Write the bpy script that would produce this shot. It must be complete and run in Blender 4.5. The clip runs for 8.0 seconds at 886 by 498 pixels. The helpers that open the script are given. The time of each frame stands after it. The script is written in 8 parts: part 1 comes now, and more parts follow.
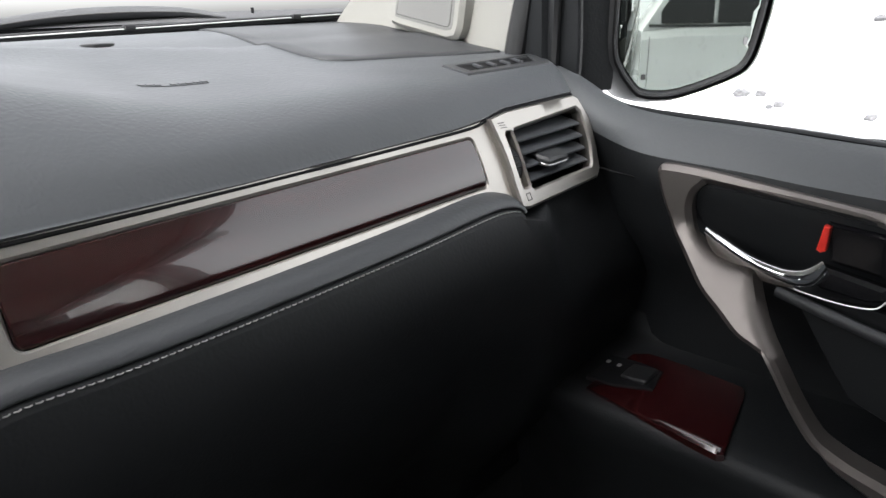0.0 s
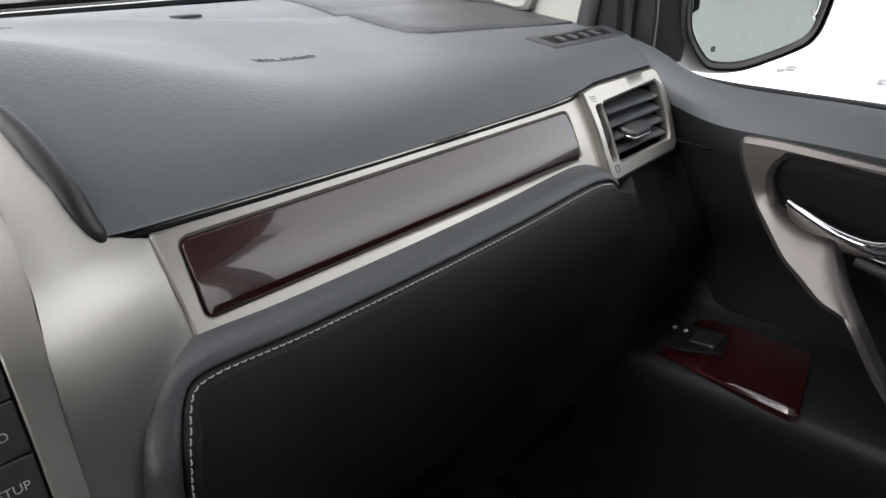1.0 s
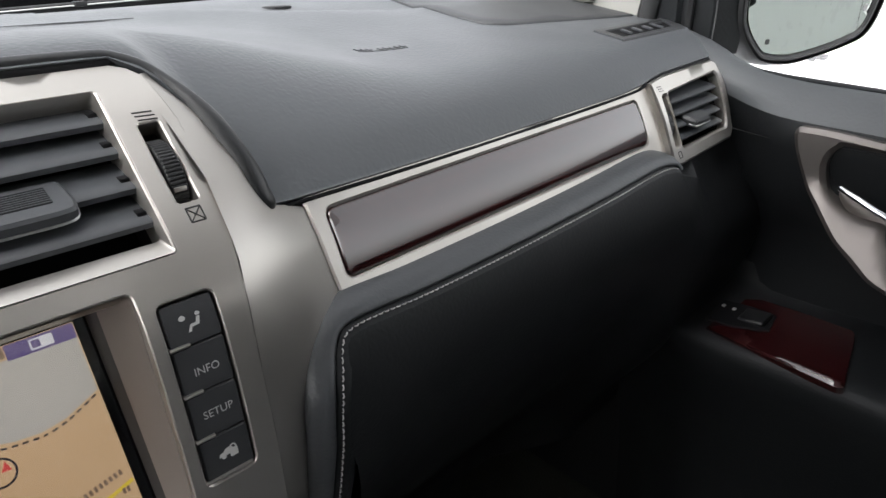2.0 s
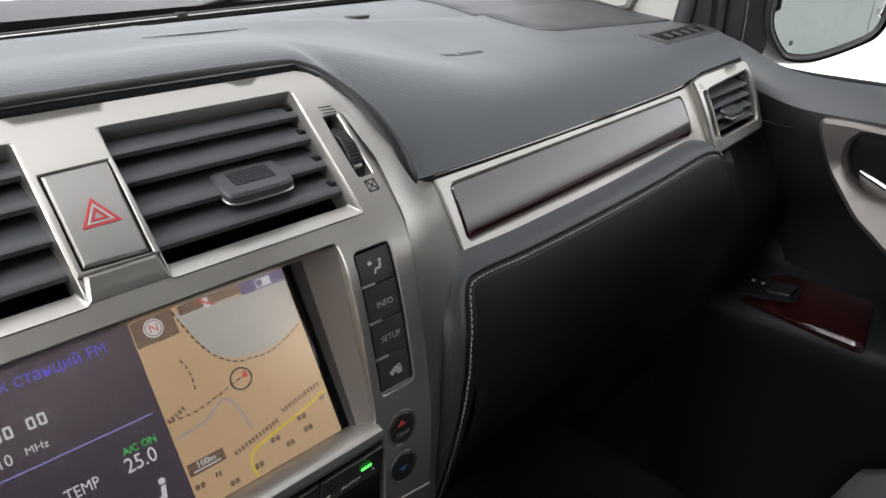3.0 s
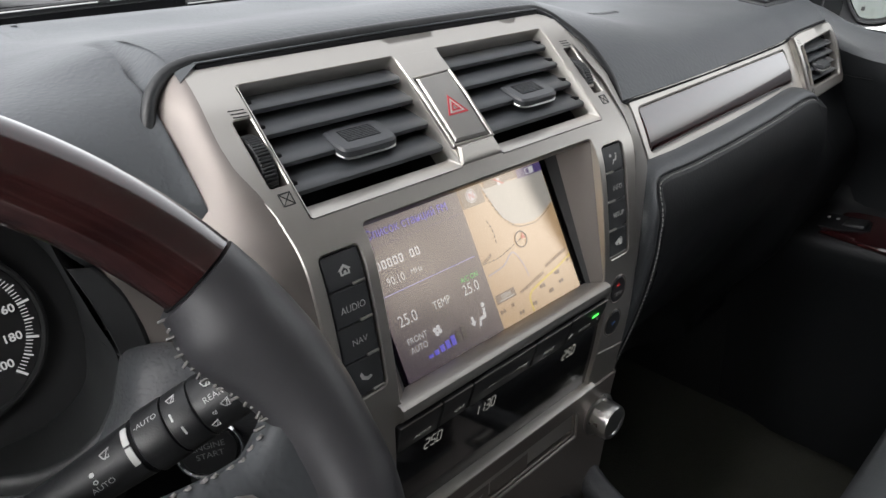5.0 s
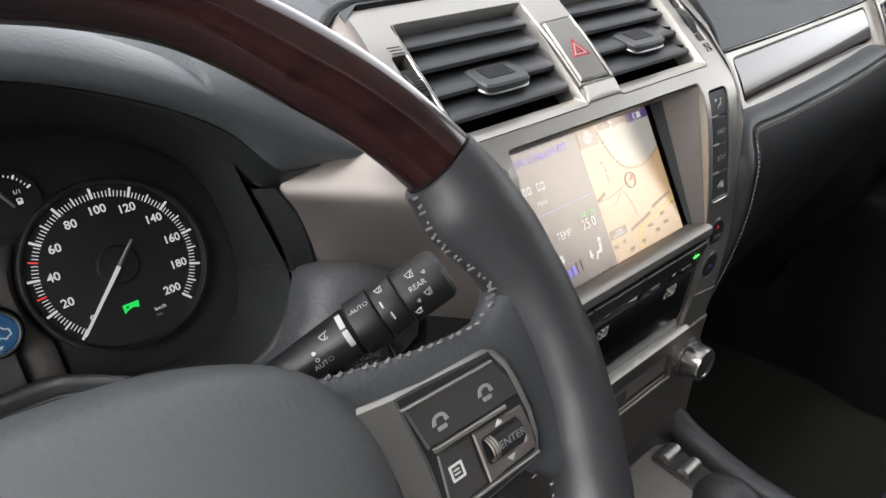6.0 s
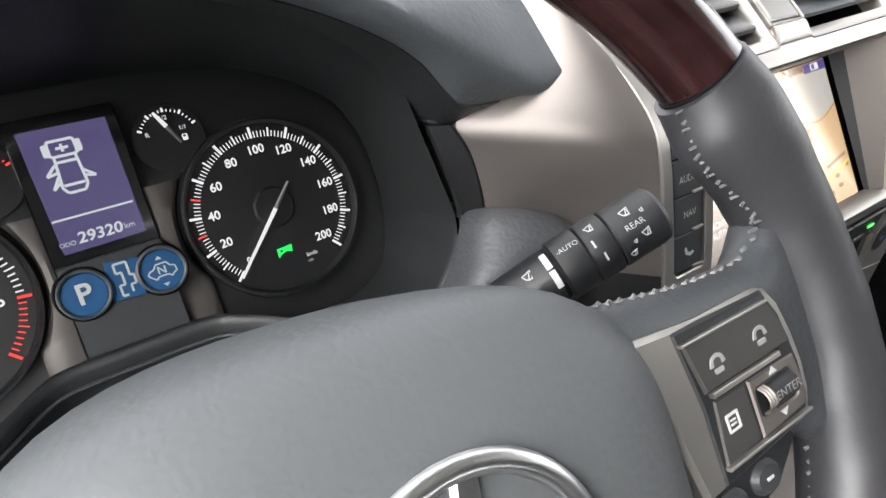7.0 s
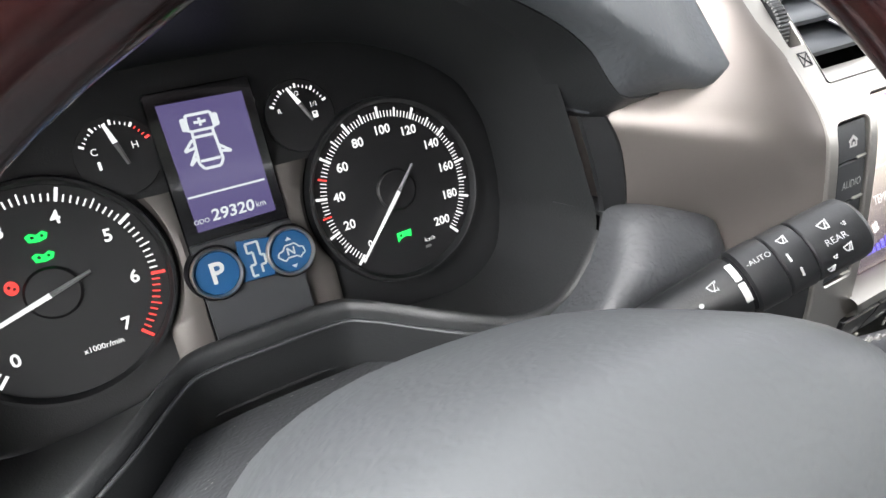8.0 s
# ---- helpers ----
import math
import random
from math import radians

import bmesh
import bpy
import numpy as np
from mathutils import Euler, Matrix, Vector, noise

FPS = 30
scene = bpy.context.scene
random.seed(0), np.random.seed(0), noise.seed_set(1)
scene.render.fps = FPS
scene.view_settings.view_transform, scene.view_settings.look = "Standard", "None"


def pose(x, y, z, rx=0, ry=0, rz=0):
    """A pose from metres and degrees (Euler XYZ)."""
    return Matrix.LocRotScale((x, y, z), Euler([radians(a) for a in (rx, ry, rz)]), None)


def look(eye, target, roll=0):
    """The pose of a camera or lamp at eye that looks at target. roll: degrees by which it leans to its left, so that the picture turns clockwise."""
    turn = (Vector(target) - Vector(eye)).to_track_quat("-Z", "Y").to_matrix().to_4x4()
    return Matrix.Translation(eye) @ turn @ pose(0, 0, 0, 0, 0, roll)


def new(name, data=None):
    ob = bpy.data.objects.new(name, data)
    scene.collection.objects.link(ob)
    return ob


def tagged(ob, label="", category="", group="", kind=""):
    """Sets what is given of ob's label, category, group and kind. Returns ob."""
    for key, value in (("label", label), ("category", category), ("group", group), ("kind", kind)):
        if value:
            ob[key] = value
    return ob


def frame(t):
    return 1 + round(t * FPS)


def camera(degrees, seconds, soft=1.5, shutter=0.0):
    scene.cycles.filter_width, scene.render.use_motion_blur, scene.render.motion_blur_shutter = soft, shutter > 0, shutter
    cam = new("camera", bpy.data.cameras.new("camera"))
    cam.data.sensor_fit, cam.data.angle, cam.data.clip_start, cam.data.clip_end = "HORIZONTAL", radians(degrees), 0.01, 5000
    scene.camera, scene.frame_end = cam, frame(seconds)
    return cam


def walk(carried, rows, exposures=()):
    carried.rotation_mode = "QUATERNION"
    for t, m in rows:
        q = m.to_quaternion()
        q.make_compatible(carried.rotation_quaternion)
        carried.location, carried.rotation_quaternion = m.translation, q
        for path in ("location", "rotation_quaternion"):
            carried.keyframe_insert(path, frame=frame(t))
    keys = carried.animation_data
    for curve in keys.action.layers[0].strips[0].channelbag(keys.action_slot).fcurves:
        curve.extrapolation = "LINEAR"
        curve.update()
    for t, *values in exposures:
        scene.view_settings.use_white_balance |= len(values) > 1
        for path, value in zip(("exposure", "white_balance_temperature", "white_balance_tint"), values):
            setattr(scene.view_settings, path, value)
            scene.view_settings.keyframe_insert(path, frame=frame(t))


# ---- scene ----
cam = camera(67.9, 8.0)
PATH = [
    (0, (0.174, -0.337, 1.16), (1.484, 1.015, 0.484), -3.0),
    (0.5, (0.138, -0.319, 1.178), (1.425, 1.013, 0.424), -2.8),
    (1, (0.108, -0.296, 1.176), (1.383, 1.033, 0.397), -2.8),
    (1.2, (0.098, -0.288, 1.178), (1.359, 1.041, 0.375), -2.2),
    (2.3, (0.01, -0.306, 1.196), (1.215, 1.064, 0.375), -3.0),
    (2.5, (-0.01, -0.313, 1.201), (1.186, 1.065, 0.382), -3.3),
    (3, (-0.07, -0.315, 1.208), (1.14, 1.051, 0.391), -3.0),
    (3.5, (-0.129, -0.317, 1.214), (1.083, 1.043, 0.386), -2.8),
    (4, (-0.186, -0.316, 1.214), (1.026, 1.042, 0.384), -2.7),
    (4.2, (-0.207, -0.314, 1.212), (1.002, 1.045, 0.381), -2.8),
    (5.3, (-0.309, -0.304, 1.199), (0.871, 1.065, 0.343), -3.7),
    (5.5, (-0.324, -0.301, 1.195), (0.84, 1.079, 0.334), -4.0),
    (6, (-0.362, -0.294, 1.189), (0.757, 1.111, 0.309), -4.5),
    (6.5, (-0.387, -0.275, 1.177), (0.651, 1.181, 0.282), -5.5),
    (7, (-0.403, -0.246, 1.165), (0.547, 1.261, 0.255), -5.3),
    (7.5, (-0.427, -0.234, 1.169), (0.456, 1.299, 0.236), -4.8),
    (8, (-0.444, -0.2, 1.173), (0.422, 1.312, 0.191), -3.5),
]
walk(cam, [(t, look(eye, target, roll)) for t, eye, target, roll in PATH], ((0, 2.28), (2.5, 2.15), (4, 2.02), (5.5, 2.2), (6.5, 2.8), (7.5, 3.42), (8, 3.55)))

# ---- world and light ----
world = bpy.data.worlds.new("sky")
scene.world = world
world.use_nodes = True
wn = world.node_tree
sky = wn.nodes.new("ShaderNodeTexSky")
sky.sky_type, sky.sun_disc = "NISHITA", False
sky.sun_elevation, sky.sun_rotation = radians(50), radians(240)
sky.air_density, sky.dust_density = 1.0, 4.0
soft_sky = wn.nodes.new("ShaderNodeHueSaturation")
soft_sky.inputs["Saturation"].default_value = 0.12
wn.links.new(sky.outputs[0], soft_sky.inputs["Color"])
wn.links.new(soft_sky.outputs[0], wn.nodes["Background"].inputs[0])
wn.nodes["Background"].inputs[1].default_value = 0.15
sun = new("sun", bpy.data.lights.new("sun", "SUN"))
sun.data.energy, sun.data.angle, sun.data.color = 0.5, radians(60), (1.0, 0.99, 0.98)
sun.matrix_world = look((-2.2, -1.7, 4.6), (0, 0, 1))

# ---- building helpers ----
ORIGIN = {}


def thing(name, label, category, at=(0, 0, 0), group="", kind=""):
    ob = new(name)
    ob.empty_display_size = 0.05
    ob.location = at
    ORIGIN[ob] = Vector(at)
    return tagged(ob, label, category, group, kind)


def mesh_of(bm, name, material, smooth=40):
    bmesh.ops.remove_doubles(bm, verts=bm.verts, dist=1e-6)
    bmesh.ops.recalc_face_normals(bm, faces=bm.faces)
    me = bpy.data.meshes.new(name)
    for f in bm.faces:
        f.smooth = True
    bm.to_mesh(me)
    bm.free()
    me.set_sharp_from_angle(angle=radians(smooth))
    if material:
        me.materials.append(material)
    return me


def part(name, bm, material, parent, label="", smooth=40):
    o = ORIGIN[parent]
    for v in bm.verts:
        v.co -= o
    ob = new(name, mesh_of(bm, name, material, smooth))
    ob.parent = parent
    ORIGIN[ob] = o
    return tagged(ob, label) if label else ob


def solid(name, bm, material, label, category, kind="", group="", smooth=40):
    return tagged(new(name, mesh_of(bm, name, material, smooth)), label, category, group, kind)


def rrect(u0, u1, v0, v1, r=0.002, n=4):
    r = min(r, (u1 - u0) / 2.01, (v1 - v0) / 2.01)
    out = []
    for cx, cy, a0 in ((u1 - r, v0 + r, -90), (u1 - r, v1 - r, 0), (u0 + r, v1 - r, 90), (u0 + r, v0 + r, 180)):
        for k in range(n + 1):
            a = radians(a0 + 90 * k / n)
            out.append((cx + r * math.cos(a), cy + r * math.sin(a)))
    return out


def disc(u, v, r, n=32, ry=None):
    return [(u + r * math.cos(2 * math.pi * k / n), v + (ry or r) * math.sin(2 * math.pi * k / n)) for k in range(n)]


def area2(loop):
    return sum(a[0] * b[1] - b[0] * a[1] for a, b in zip(loop, loop[1:] + loop[:1])) / 2


def ccw(loop):
    loop = list(loop)
    return loop if area2(loop) > 0 else loop[::-1]


def dense(loop, step):
    out = []
    for a, b in zip(loop, loop[1:] + loop[:1]):
        n = max(1, math.ceil(math.hypot(b[0] - a[0], b[1] - a[1]) / step))
        out += [(a[0] + (b[0] - a[0]) * k / n, a[1] + (b[1] - a[1]) * k / n) for k in range(n)]
    return out


def inset(loop, d):
    """A counter-clockwise loop moved inwards by d."""
    out, n = [], len(loop)
    for k in range(n):
        (ax, ay), (bx, by), (cx, cy) = loop[k - 1], loop[k], loop[(k + 1) % n]
        n1 = Vector((ay - by, bx - ax))
        n2 = Vector((by - cy, cx - bx))
        if n1.length < 1e-9 or n2.length < 1e-9:
            m = n1 if n1.length > n2.length else n2
            m = m.normalized() if m.length else Vector((0, 0))
        else:
            n1.normalize(), n2.normalize()
            m = (n1 + n2) / max(0.5, 1 + n1.dot(n2))
        out.append((bx + m.x * d, by + m.y * d))
    return out


def within(p, loop):
    x, y, hit = p[0], p[1], False
    for (ax, ay), (bx, by) in zip(loop, loop[1:] + loop[:1]):
        if (ay > y) != (by > y) and x < (bx - ax) * (y - ay) / (by - ay) + ax:
            hit = not hit
    return hit


def sheet(outer, holes, f, depth=0.004, bevel=0.0006, step=None, bm=None):
    """A plate with holes, laid on the surface f(u, v, d), d outwards, with chamfered edges and walls of that depth."""
    bm = bm or bmesh.new()
    loops = [ccw(outer)] + [ccw(h) for h in holes]
    if step:
        loops = [dense(l, step) for l in loops]
    front = [inset(loops[0], bevel)] + [inset(l, -bevel) for l in loops[1:]]
    pts, edges = [], []
    for l in front:
        s = len(pts)
        pts += [Vector(p) for p in l]
        edges += [(s + k, s + (k + 1) % len(l)) for k in range(len(l))]
    rim = len(pts)
    if step:
        us, vs = [p[0] for p in front[0]], [p[1] for p in front[0]]
        nu, nv = max(1, int((max(us) - min(us)) / step)), max(1, int((max(vs) - min(vs)) / step))
        for i in range(1, nu):
            for j in range(1, nv):
                p = (min(us) + (max(us) - min(us)) * i / nu, min(vs) + (max(vs) - min(vs)) * j / nv)
                if within(p, inset(front[0], step * 0.3)) and not any(within(p, inset(h, -step * 0.3)) for h in front[1:]):
                    pts.append(Vector(p))
    from_cdt = delaunay(pts, edges)
    made = {}

    def vert(key, u, v, d):
        if key not in made:
            made[key] = bm.verts.new(f(u, v, d))
        return made[key]

    cverts, tris, orig = from_cdt
    name_of = {k: (o[0] if o else ("c", k)) for k, o in enumerate(orig)}
    for tri in tris:
        c = (sum(cverts[k][0] for k in tri) / 3, sum(cverts[k][1] for k in tri) / 3)
        if not within(c, front[0]) or any(within(c, h) for h in front[1:]):
            continue
        vs = [vert(name_of[k], cverts[k][0], cverts[k][1], 0) for k in tri]
        if len(set(vs)) == 3:
            try:
                bm.faces.new(vs)
            except ValueError:
                pass
    s = 0
    for n_loop, l in enumerate(loops):
        n = len(l)
        for k in range(n):
            j = (k + 1) % n
            rows = []
            for q in (k, j):
                rows.append([vert(s + q, *front[n_loop][q], 0), vert(("b", s + q), *l[q], -bevel), vert(("w", s + q), *l[q], -depth)])
            for a in (0, 1):
                try:
                    bm.faces.new((rows[0][a], rows[0][a + 1], rows[1][a + 1], rows[1][a]))
                except ValueError:
                    pass
        s += n
    return bm


def delaunay(pts, edges):
    from mathutils import geometry
    v, e, fs, ov, oe, of = geometry.delaunay_2d_cdt(pts, edges, [], 0, 1e-7)
    return v, [t for t in fs if len(t) == 3], ov


def loft(rows, closed_u=False, closed_v=False, cap=False, bm=None):
    """A skin over rows of points. closed_u: each row is a ring; closed_v: the rows form a ring."""
    bm = bm or bmesh.new()
    grid = [[bm.verts.new(p) for p in row] for row in rows]
    nr, nc = len(grid), len(grid[0])
    for i in range(nr if closed_v else nr - 1):
        for j in range(nc if closed_u else nc - 1):
            q = (grid[i][j], grid[i][(j + 1) % nc], grid[(i + 1) % nr][(j + 1) % nc], grid[(i + 1) % nr][j])
            if len(set(q)) == 4:
                bm.faces.new(q)
    if cap:
        for row in (grid[0], grid[-1]):
            bm.faces.new(row)
    return bm


def tube(path, ra, rb=None, seg=12, closed=False, up=(0, 0, 1), bm=None):
    """A round bar along a path; ra, rb: half sizes across and along up (numbers or functions of 0..1)."""
    bm = bm or bmesh.new()
    path = [Vector(p) for p in path]
    n, rows = len(path), []
    for k, p in enumerate(path):
        a = path[k - 1] if (k or closed) else path[0]
        b = path[(k + 1) % n] if (k < n - 1 or closed) else path[-1]
        t = (b - a).normalized()
        side = t.cross(Vector(up))
        side = side.normalized() if side.length > 1e-6 else Vector((1, 0, 0))
        top = side.cross(t)
        w = k / max(1, n - 1)
        x, y = (ra(w) if callable(ra) else ra), (rb(w) if callable(rb) else (rb or (ra(w) if callable(ra) else ra)))
        rows.append([p + side * x * math.cos(2 * math.pi * j / seg) + top * y * math.sin(2 * math.pi * j / seg) for j in range(seg)])
    return loft(rows, closed_u=True, closed_v=closed, cap=not closed, bm=bm)


def box(lo, hi, bevel=0.003, bm=None, seg=2):
    own = bmesh.new()
    bmesh.ops.create_cube(own, size=1)
    lo, hi = Vector(lo), Vector(hi)
    for v in own.verts:
        v.co = Vector([(lo[k] + hi[k]) / 2 + v.co[k] * (hi[k] - lo[k]) for k in range(3)])
    if bevel:
        bmesh.ops.bevel(own, geom=own.edges[:], offset=bevel, segments=seg, affect="EDGES", profile=0.5)
    if bm is None:
        return own
    return merge(bm, own)


def merge(bm, other):
    me = bpy.data.meshes.new("tmp")
    other.to_mesh(me)
    other.free()
    bm.from_mesh(me)
    bpy.data.meshes.remove(me)
    return bm


def spline(points, n):
    """Catmull-Rom through points, n steps a span."""
    pts = [Vector(p) for p in points]
    out = []
    for k in range(len(pts) - 1):
        p0, p1, p2, p3 = pts[max(0, k - 1)], pts[k], pts[k + 1], pts[min(len(pts) - 1, k + 2)]
        for j in range(n):
            t = j / n
            out.append(0.5 * ((2 * p1) + (p2 - p0) * t + (2 * p0 - 5 * p1 + 4 * p2 - p3) * t * t + (3 * p1 - p0 - 3 * p2 + p3) * t ** 3))
    return out + [pts[-1]]


def smooth_step(a, b, x):
    t = min(1.0, max(0.0, (x - a) / (b - a)))
    return t * t * (3 - 2 * t)


def writing(text, size, f, u, v, d=0.0003, turn=0.0, align="CENTER", bm=None, shear=0.0, wide=1.0, bold=0.0):
    """Letters of that height laid on the surface f, v downwards."""
    bm = bm or bmesh.new()
    cu = bpy.data.curves.new("letters", "FONT")
    cu.body, cu.size, cu.align_x, cu.align_y, cu.resolution_u = text, size / 0.72, align, "CENTER", 3
    cu.offset = bold * size
    ob = bpy.data.objects.new("letters", cu)
    scene.collection.objects.link(ob)
    me = bpy.data.meshes.new_from_object(ob.evaluated_get(bpy.context.evaluated_depsgraph_get()))
    c, s = math.cos(radians(turn)), math.sin(radians(turn))
    for p in me.vertices:
        x, y = (p.co.x + shear * p.co.y) * wide, p.co.y
        p.co = f(u + c * x - s * y, v - (s * x + c * y), d)
    bm.from_mesh(me)
    bpy.data.objects.remove(ob)
    bpy.data.meshes.remove(me)
    bpy.data.curves.remove(cu)
    return bm


def plane_map(origin, ex, ey):
    """f(u, v, d) on a plane: u along ex, v along ey, d towards ey x ex."""
    o, a, b = Vector(origin), Vector(ex).normalized(), Vector(ey).normalized()
    n = b.cross(a)
    return lambda u, v, d=0.0: o + a * u + b * v + n * d


# ---- materials ----
def paint(name, colour, rough=0.5, metal=0.0, vary=0.06, grain=0.0, grain_size=0.001, coat=0.0, stain=0.0, stain_size=0.15, sheen=0.0, spec=0.5, wavy=0.0):
    """A surface with fine grain (bump at grain_size metres) and slow stains in tone and gloss."""
    m = bpy.data.materials.new(name)
    m.use_nodes = True
    nt, b = m.node_tree, m.node_tree.nodes["Principled BSDF"]
    b.inputs["Roughness"].default_value, b.inputs["Metallic"].default_value = rough, metal
    b.inputs["Coat Weight"].default_value, b.inputs["Coat Roughness"].default_value = coat, 0.04
    b.inputs["Sheen Weight"].default_value = sheen
    b.inputs["Specular IOR Level"].default_value = spec
    tc = nt.nodes.new("ShaderNodeTexCoord")
    slow = nt.nodes.new("ShaderNodeTexNoise")
    slow.inputs["Scale"].default_value, slow.inputs["Detail"].default_value = 1 / stain_size, 6
    nt.links.new(tc.outputs["Object"], slow.inputs["Vector"])
    fast = nt.nodes.new("ShaderNodeTexNoise")
    fast.inputs["Scale"].default_value, fast.inputs["Detail"].default_value = 1 / max(grain_size, 1e-4), 3
    nt.links.new(tc.outputs["Object"], fast.inputs["Vector"])
    both = nt.nodes.new("ShaderNodeMath")
    both.operation = "MULTIPLY_ADD"
    nt.links.new(slow.outputs[0], both.inputs[0])
    both.inputs[1].default_value = 0.7
    half = nt.nodes.new("ShaderNodeMath")
    half.operation = "MULTIPLY"
    nt.links.new(fast.outputs[0], half.inputs[0])
    half.inputs[1].default_value = 0.3
    nt.links.new(half.outputs[0], both.inputs[2])
    ramp = nt.nodes.new("ShaderNodeMapRange")
    ramp.inputs["From Min"].default_value, ramp.inputs["From Max"].default_value = 0.3, 0.7
    ramp.inputs["To Min"].default_value, ramp.inputs["To Max"].default_value = 1 - vary, 1 + vary
    nt.links.new(both.outputs[0], ramp.inputs["Value"])
    tint = nt.nodes.new("ShaderNodeVectorMath")
    tint.operation = "SCALE"
    tint.inputs[0].default_value = colour
    nt.links.new(ramp.outputs[0], tint.inputs["Scale"])
    nt.links.new(tint.outputs[0], b.inputs["Base Color"])
    gloss = nt.nodes.new("ShaderNodeMapRange")
    gloss.inputs["From Min"].default_value, gloss.inputs["From Max"].default_value = 0.3, 0.7
    gloss.inputs["To Min"].default_value, gloss.inputs["To Max"].default_value = rough * (1 - 0.15 - stain), min(1, rough * (1.15 + stain))
    nt.links.new(slow.outputs[0], gloss.inputs["Value"])
    nt.links.new(gloss.outputs[0], b.inputs["Roughness"])
    if grain:
        bump = nt.nodes.new("ShaderNodeBump")
        bump.inputs["Strength"].default_value, bump.inputs["Distance"].default_value = grain, grain_size * 0.6
        nt.links.new(fast.outputs[0], bump.inputs["Height"])
        nt.links.new(bump.outputs[0], b.inputs["Normal"])
    return m


def leather(name, colour, rough=0.5, size=0.0022, depth=0.5, vary=0.05, spec=0.5):
    """Grained hide or moulded grain: wrinkled cells between fine creases."""
    m = paint(name, colour, rough, vary=vary, grain=0.0, spec=spec)
    nt, b = m.node_tree, m.node_tree.nodes["Principled BSDF"]
    tc = nt.nodes.new("ShaderNodeTexCoord")
    warp = nt.nodes.new("ShaderNodeTexNoise")
    warp.inputs["Scale"].default_value = 1 / (size * 4)
    nt.links.new(tc.outputs["Object"], warp.inputs["Vector"])
    mix = nt.nodes.new("ShaderNodeVectorMath")
    mix.operation = "MULTIPLY_ADD"
    nt.links.new(warp.outputs["Color"], mix.inputs[0])
    mix.inputs[1].default_value = (size * 3,) * 3
    nt.links.new(tc.outputs["Object"], mix.inputs[2])
    cell = nt.nodes.new("ShaderNodeTexVoronoi")
    cell.feature, cell.inputs["Scale"].default_value = "SMOOTH_F1", 1 / size
    nt.links.new(mix.outputs[0], cell.inputs["Vector"])
    bump = nt.nodes.new("ShaderNodeBump")
    bump.invert = True
    bump.inputs["Strength"].default_value, bump.inputs["Distance"].default_value = depth, size * 0.25
    nt.links.new(cell.outputs["Distance"], bump.inputs["Height"])
    nt.links.new(bump.outputs[0], b.inputs["Normal"])
    return m


def glow(name, colour, strength=1.0, gloss=True):
    m = bpy.data.materials.new(name)
    m.use_nodes = True
    b = m.node_tree.nodes["Principled BSDF"]
    b.inputs["Base Color"].default_value = (0.01, 0.01, 0.012, 1)
    b.inputs["Roughness"].default_value = 0.12
    b.inputs["Emission Color"].default_value = (*colour, 1)
    b.inputs["Emission Strength"].default_value = strength
    return m


def wood(name, dark, light):
    m = paint(name, dark, 0.16, vary=0.1, coat=1.0)
    nt, b = m.node_tree, m.node_tree.nodes["Principled BSDF"]
    b.inputs["Coat Roughness"].default_value = 0.015
    tc = nt.nodes.new("ShaderNodeTexCoord")
    mp = nt.nodes.new("ShaderNodeMapping")
    mp.inputs["Scale"].default_value = (6, 40, 60)
    nt.links.new(tc.outputs["Object"], mp.inputs["Vector"])
    n = nt.nodes.new("ShaderNodeTexNoise")
    n.inputs["Scale"].default_value, n.inputs["Detail"].default_value, n.inputs["Distortion"].default_value = 2.0, 8, 1.5
    nt.links.new(mp.outputs[0], n.inputs["Vector"])
    r = nt.nodes.new("ShaderNodeValToRGB")
    r.color_ramp.elements[0].position, r.color_ramp.elements[1].position = 0.35, 0.7
    r.color_ramp.elements[0].color, r.color_ramp.elements[1].color = (*dark, 1), (*light, 1)
    nt.links.new(n.outputs[0], r.inputs[0])
    nt.links.new(r.outputs[0], b.inputs["Base Color"])
    return m


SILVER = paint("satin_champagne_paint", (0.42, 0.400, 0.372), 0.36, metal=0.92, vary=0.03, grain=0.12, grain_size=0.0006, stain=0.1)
# bronze parts; also the driver's side champagne with its shading mixed into the colour
SILVER_DARK = paint("satin_bronze_and_shaded_champagne", (0.208, 0.187, 0.174), 0.52, metal=0.90, vary=0.03, grain=0.1, grain_size=0.0006)
PAD = leather("soft_grained_pad", (0.066, 0.071, 0.077), 0.48, size=0.0030, depth=0.42, spec=0.36)
HIDE = leather("black_leather", (0.011, 0.0118, 0.013), 0.42, size=0.0024, depth=0.25)
KNEE = leather("black_knee_trim", (0.0100, 0.0110, 0.0122), 0.5, size=0.0024, depth=0.25, spec=0.22)
RAIL = paint("dull_bronze_rail", (0.115, 0.105, 0.098), 0.55, metal=0.6, vary=0.04)
RIM_HIDE = leather("rim_leather", (0.027, 0.0264, 0.0292), 0.43, size=0.0020, depth=0.14, spec=0.55)
LACE = paint("dark_lacing", (0.115, 0.110, 0.108), 0.6, vary=0.15)
SLAT = paint("slat_grey_plastic", (0.041, 0.044, 0.049), 0.46, vary=0.05, grain=0.15, grain_size=0.0008)
BRONZE = paint("dark_bronze_bezel", (0.172, 0.156, 0.147), 0.42, metal=0.85, vary=0.04, grain=0.1, grain_size=0.0006)
HAZARD = paint("brushed_champagne", (0.36, 0.348, 0.33), 0.36, metal=0.9, vary=0.03, grain=0.1, grain_size=0.0006)
HUB = leather("hub_grey_vinyl", (0.072, 0.076, 0.080), 0.56, size=0.0026, depth=0.2, spec=0.32)
HIDE_GREY = leather("grey_leather", (0.038, 0.041, 0.045), 0.44, size=0.0024, depth=0.3)
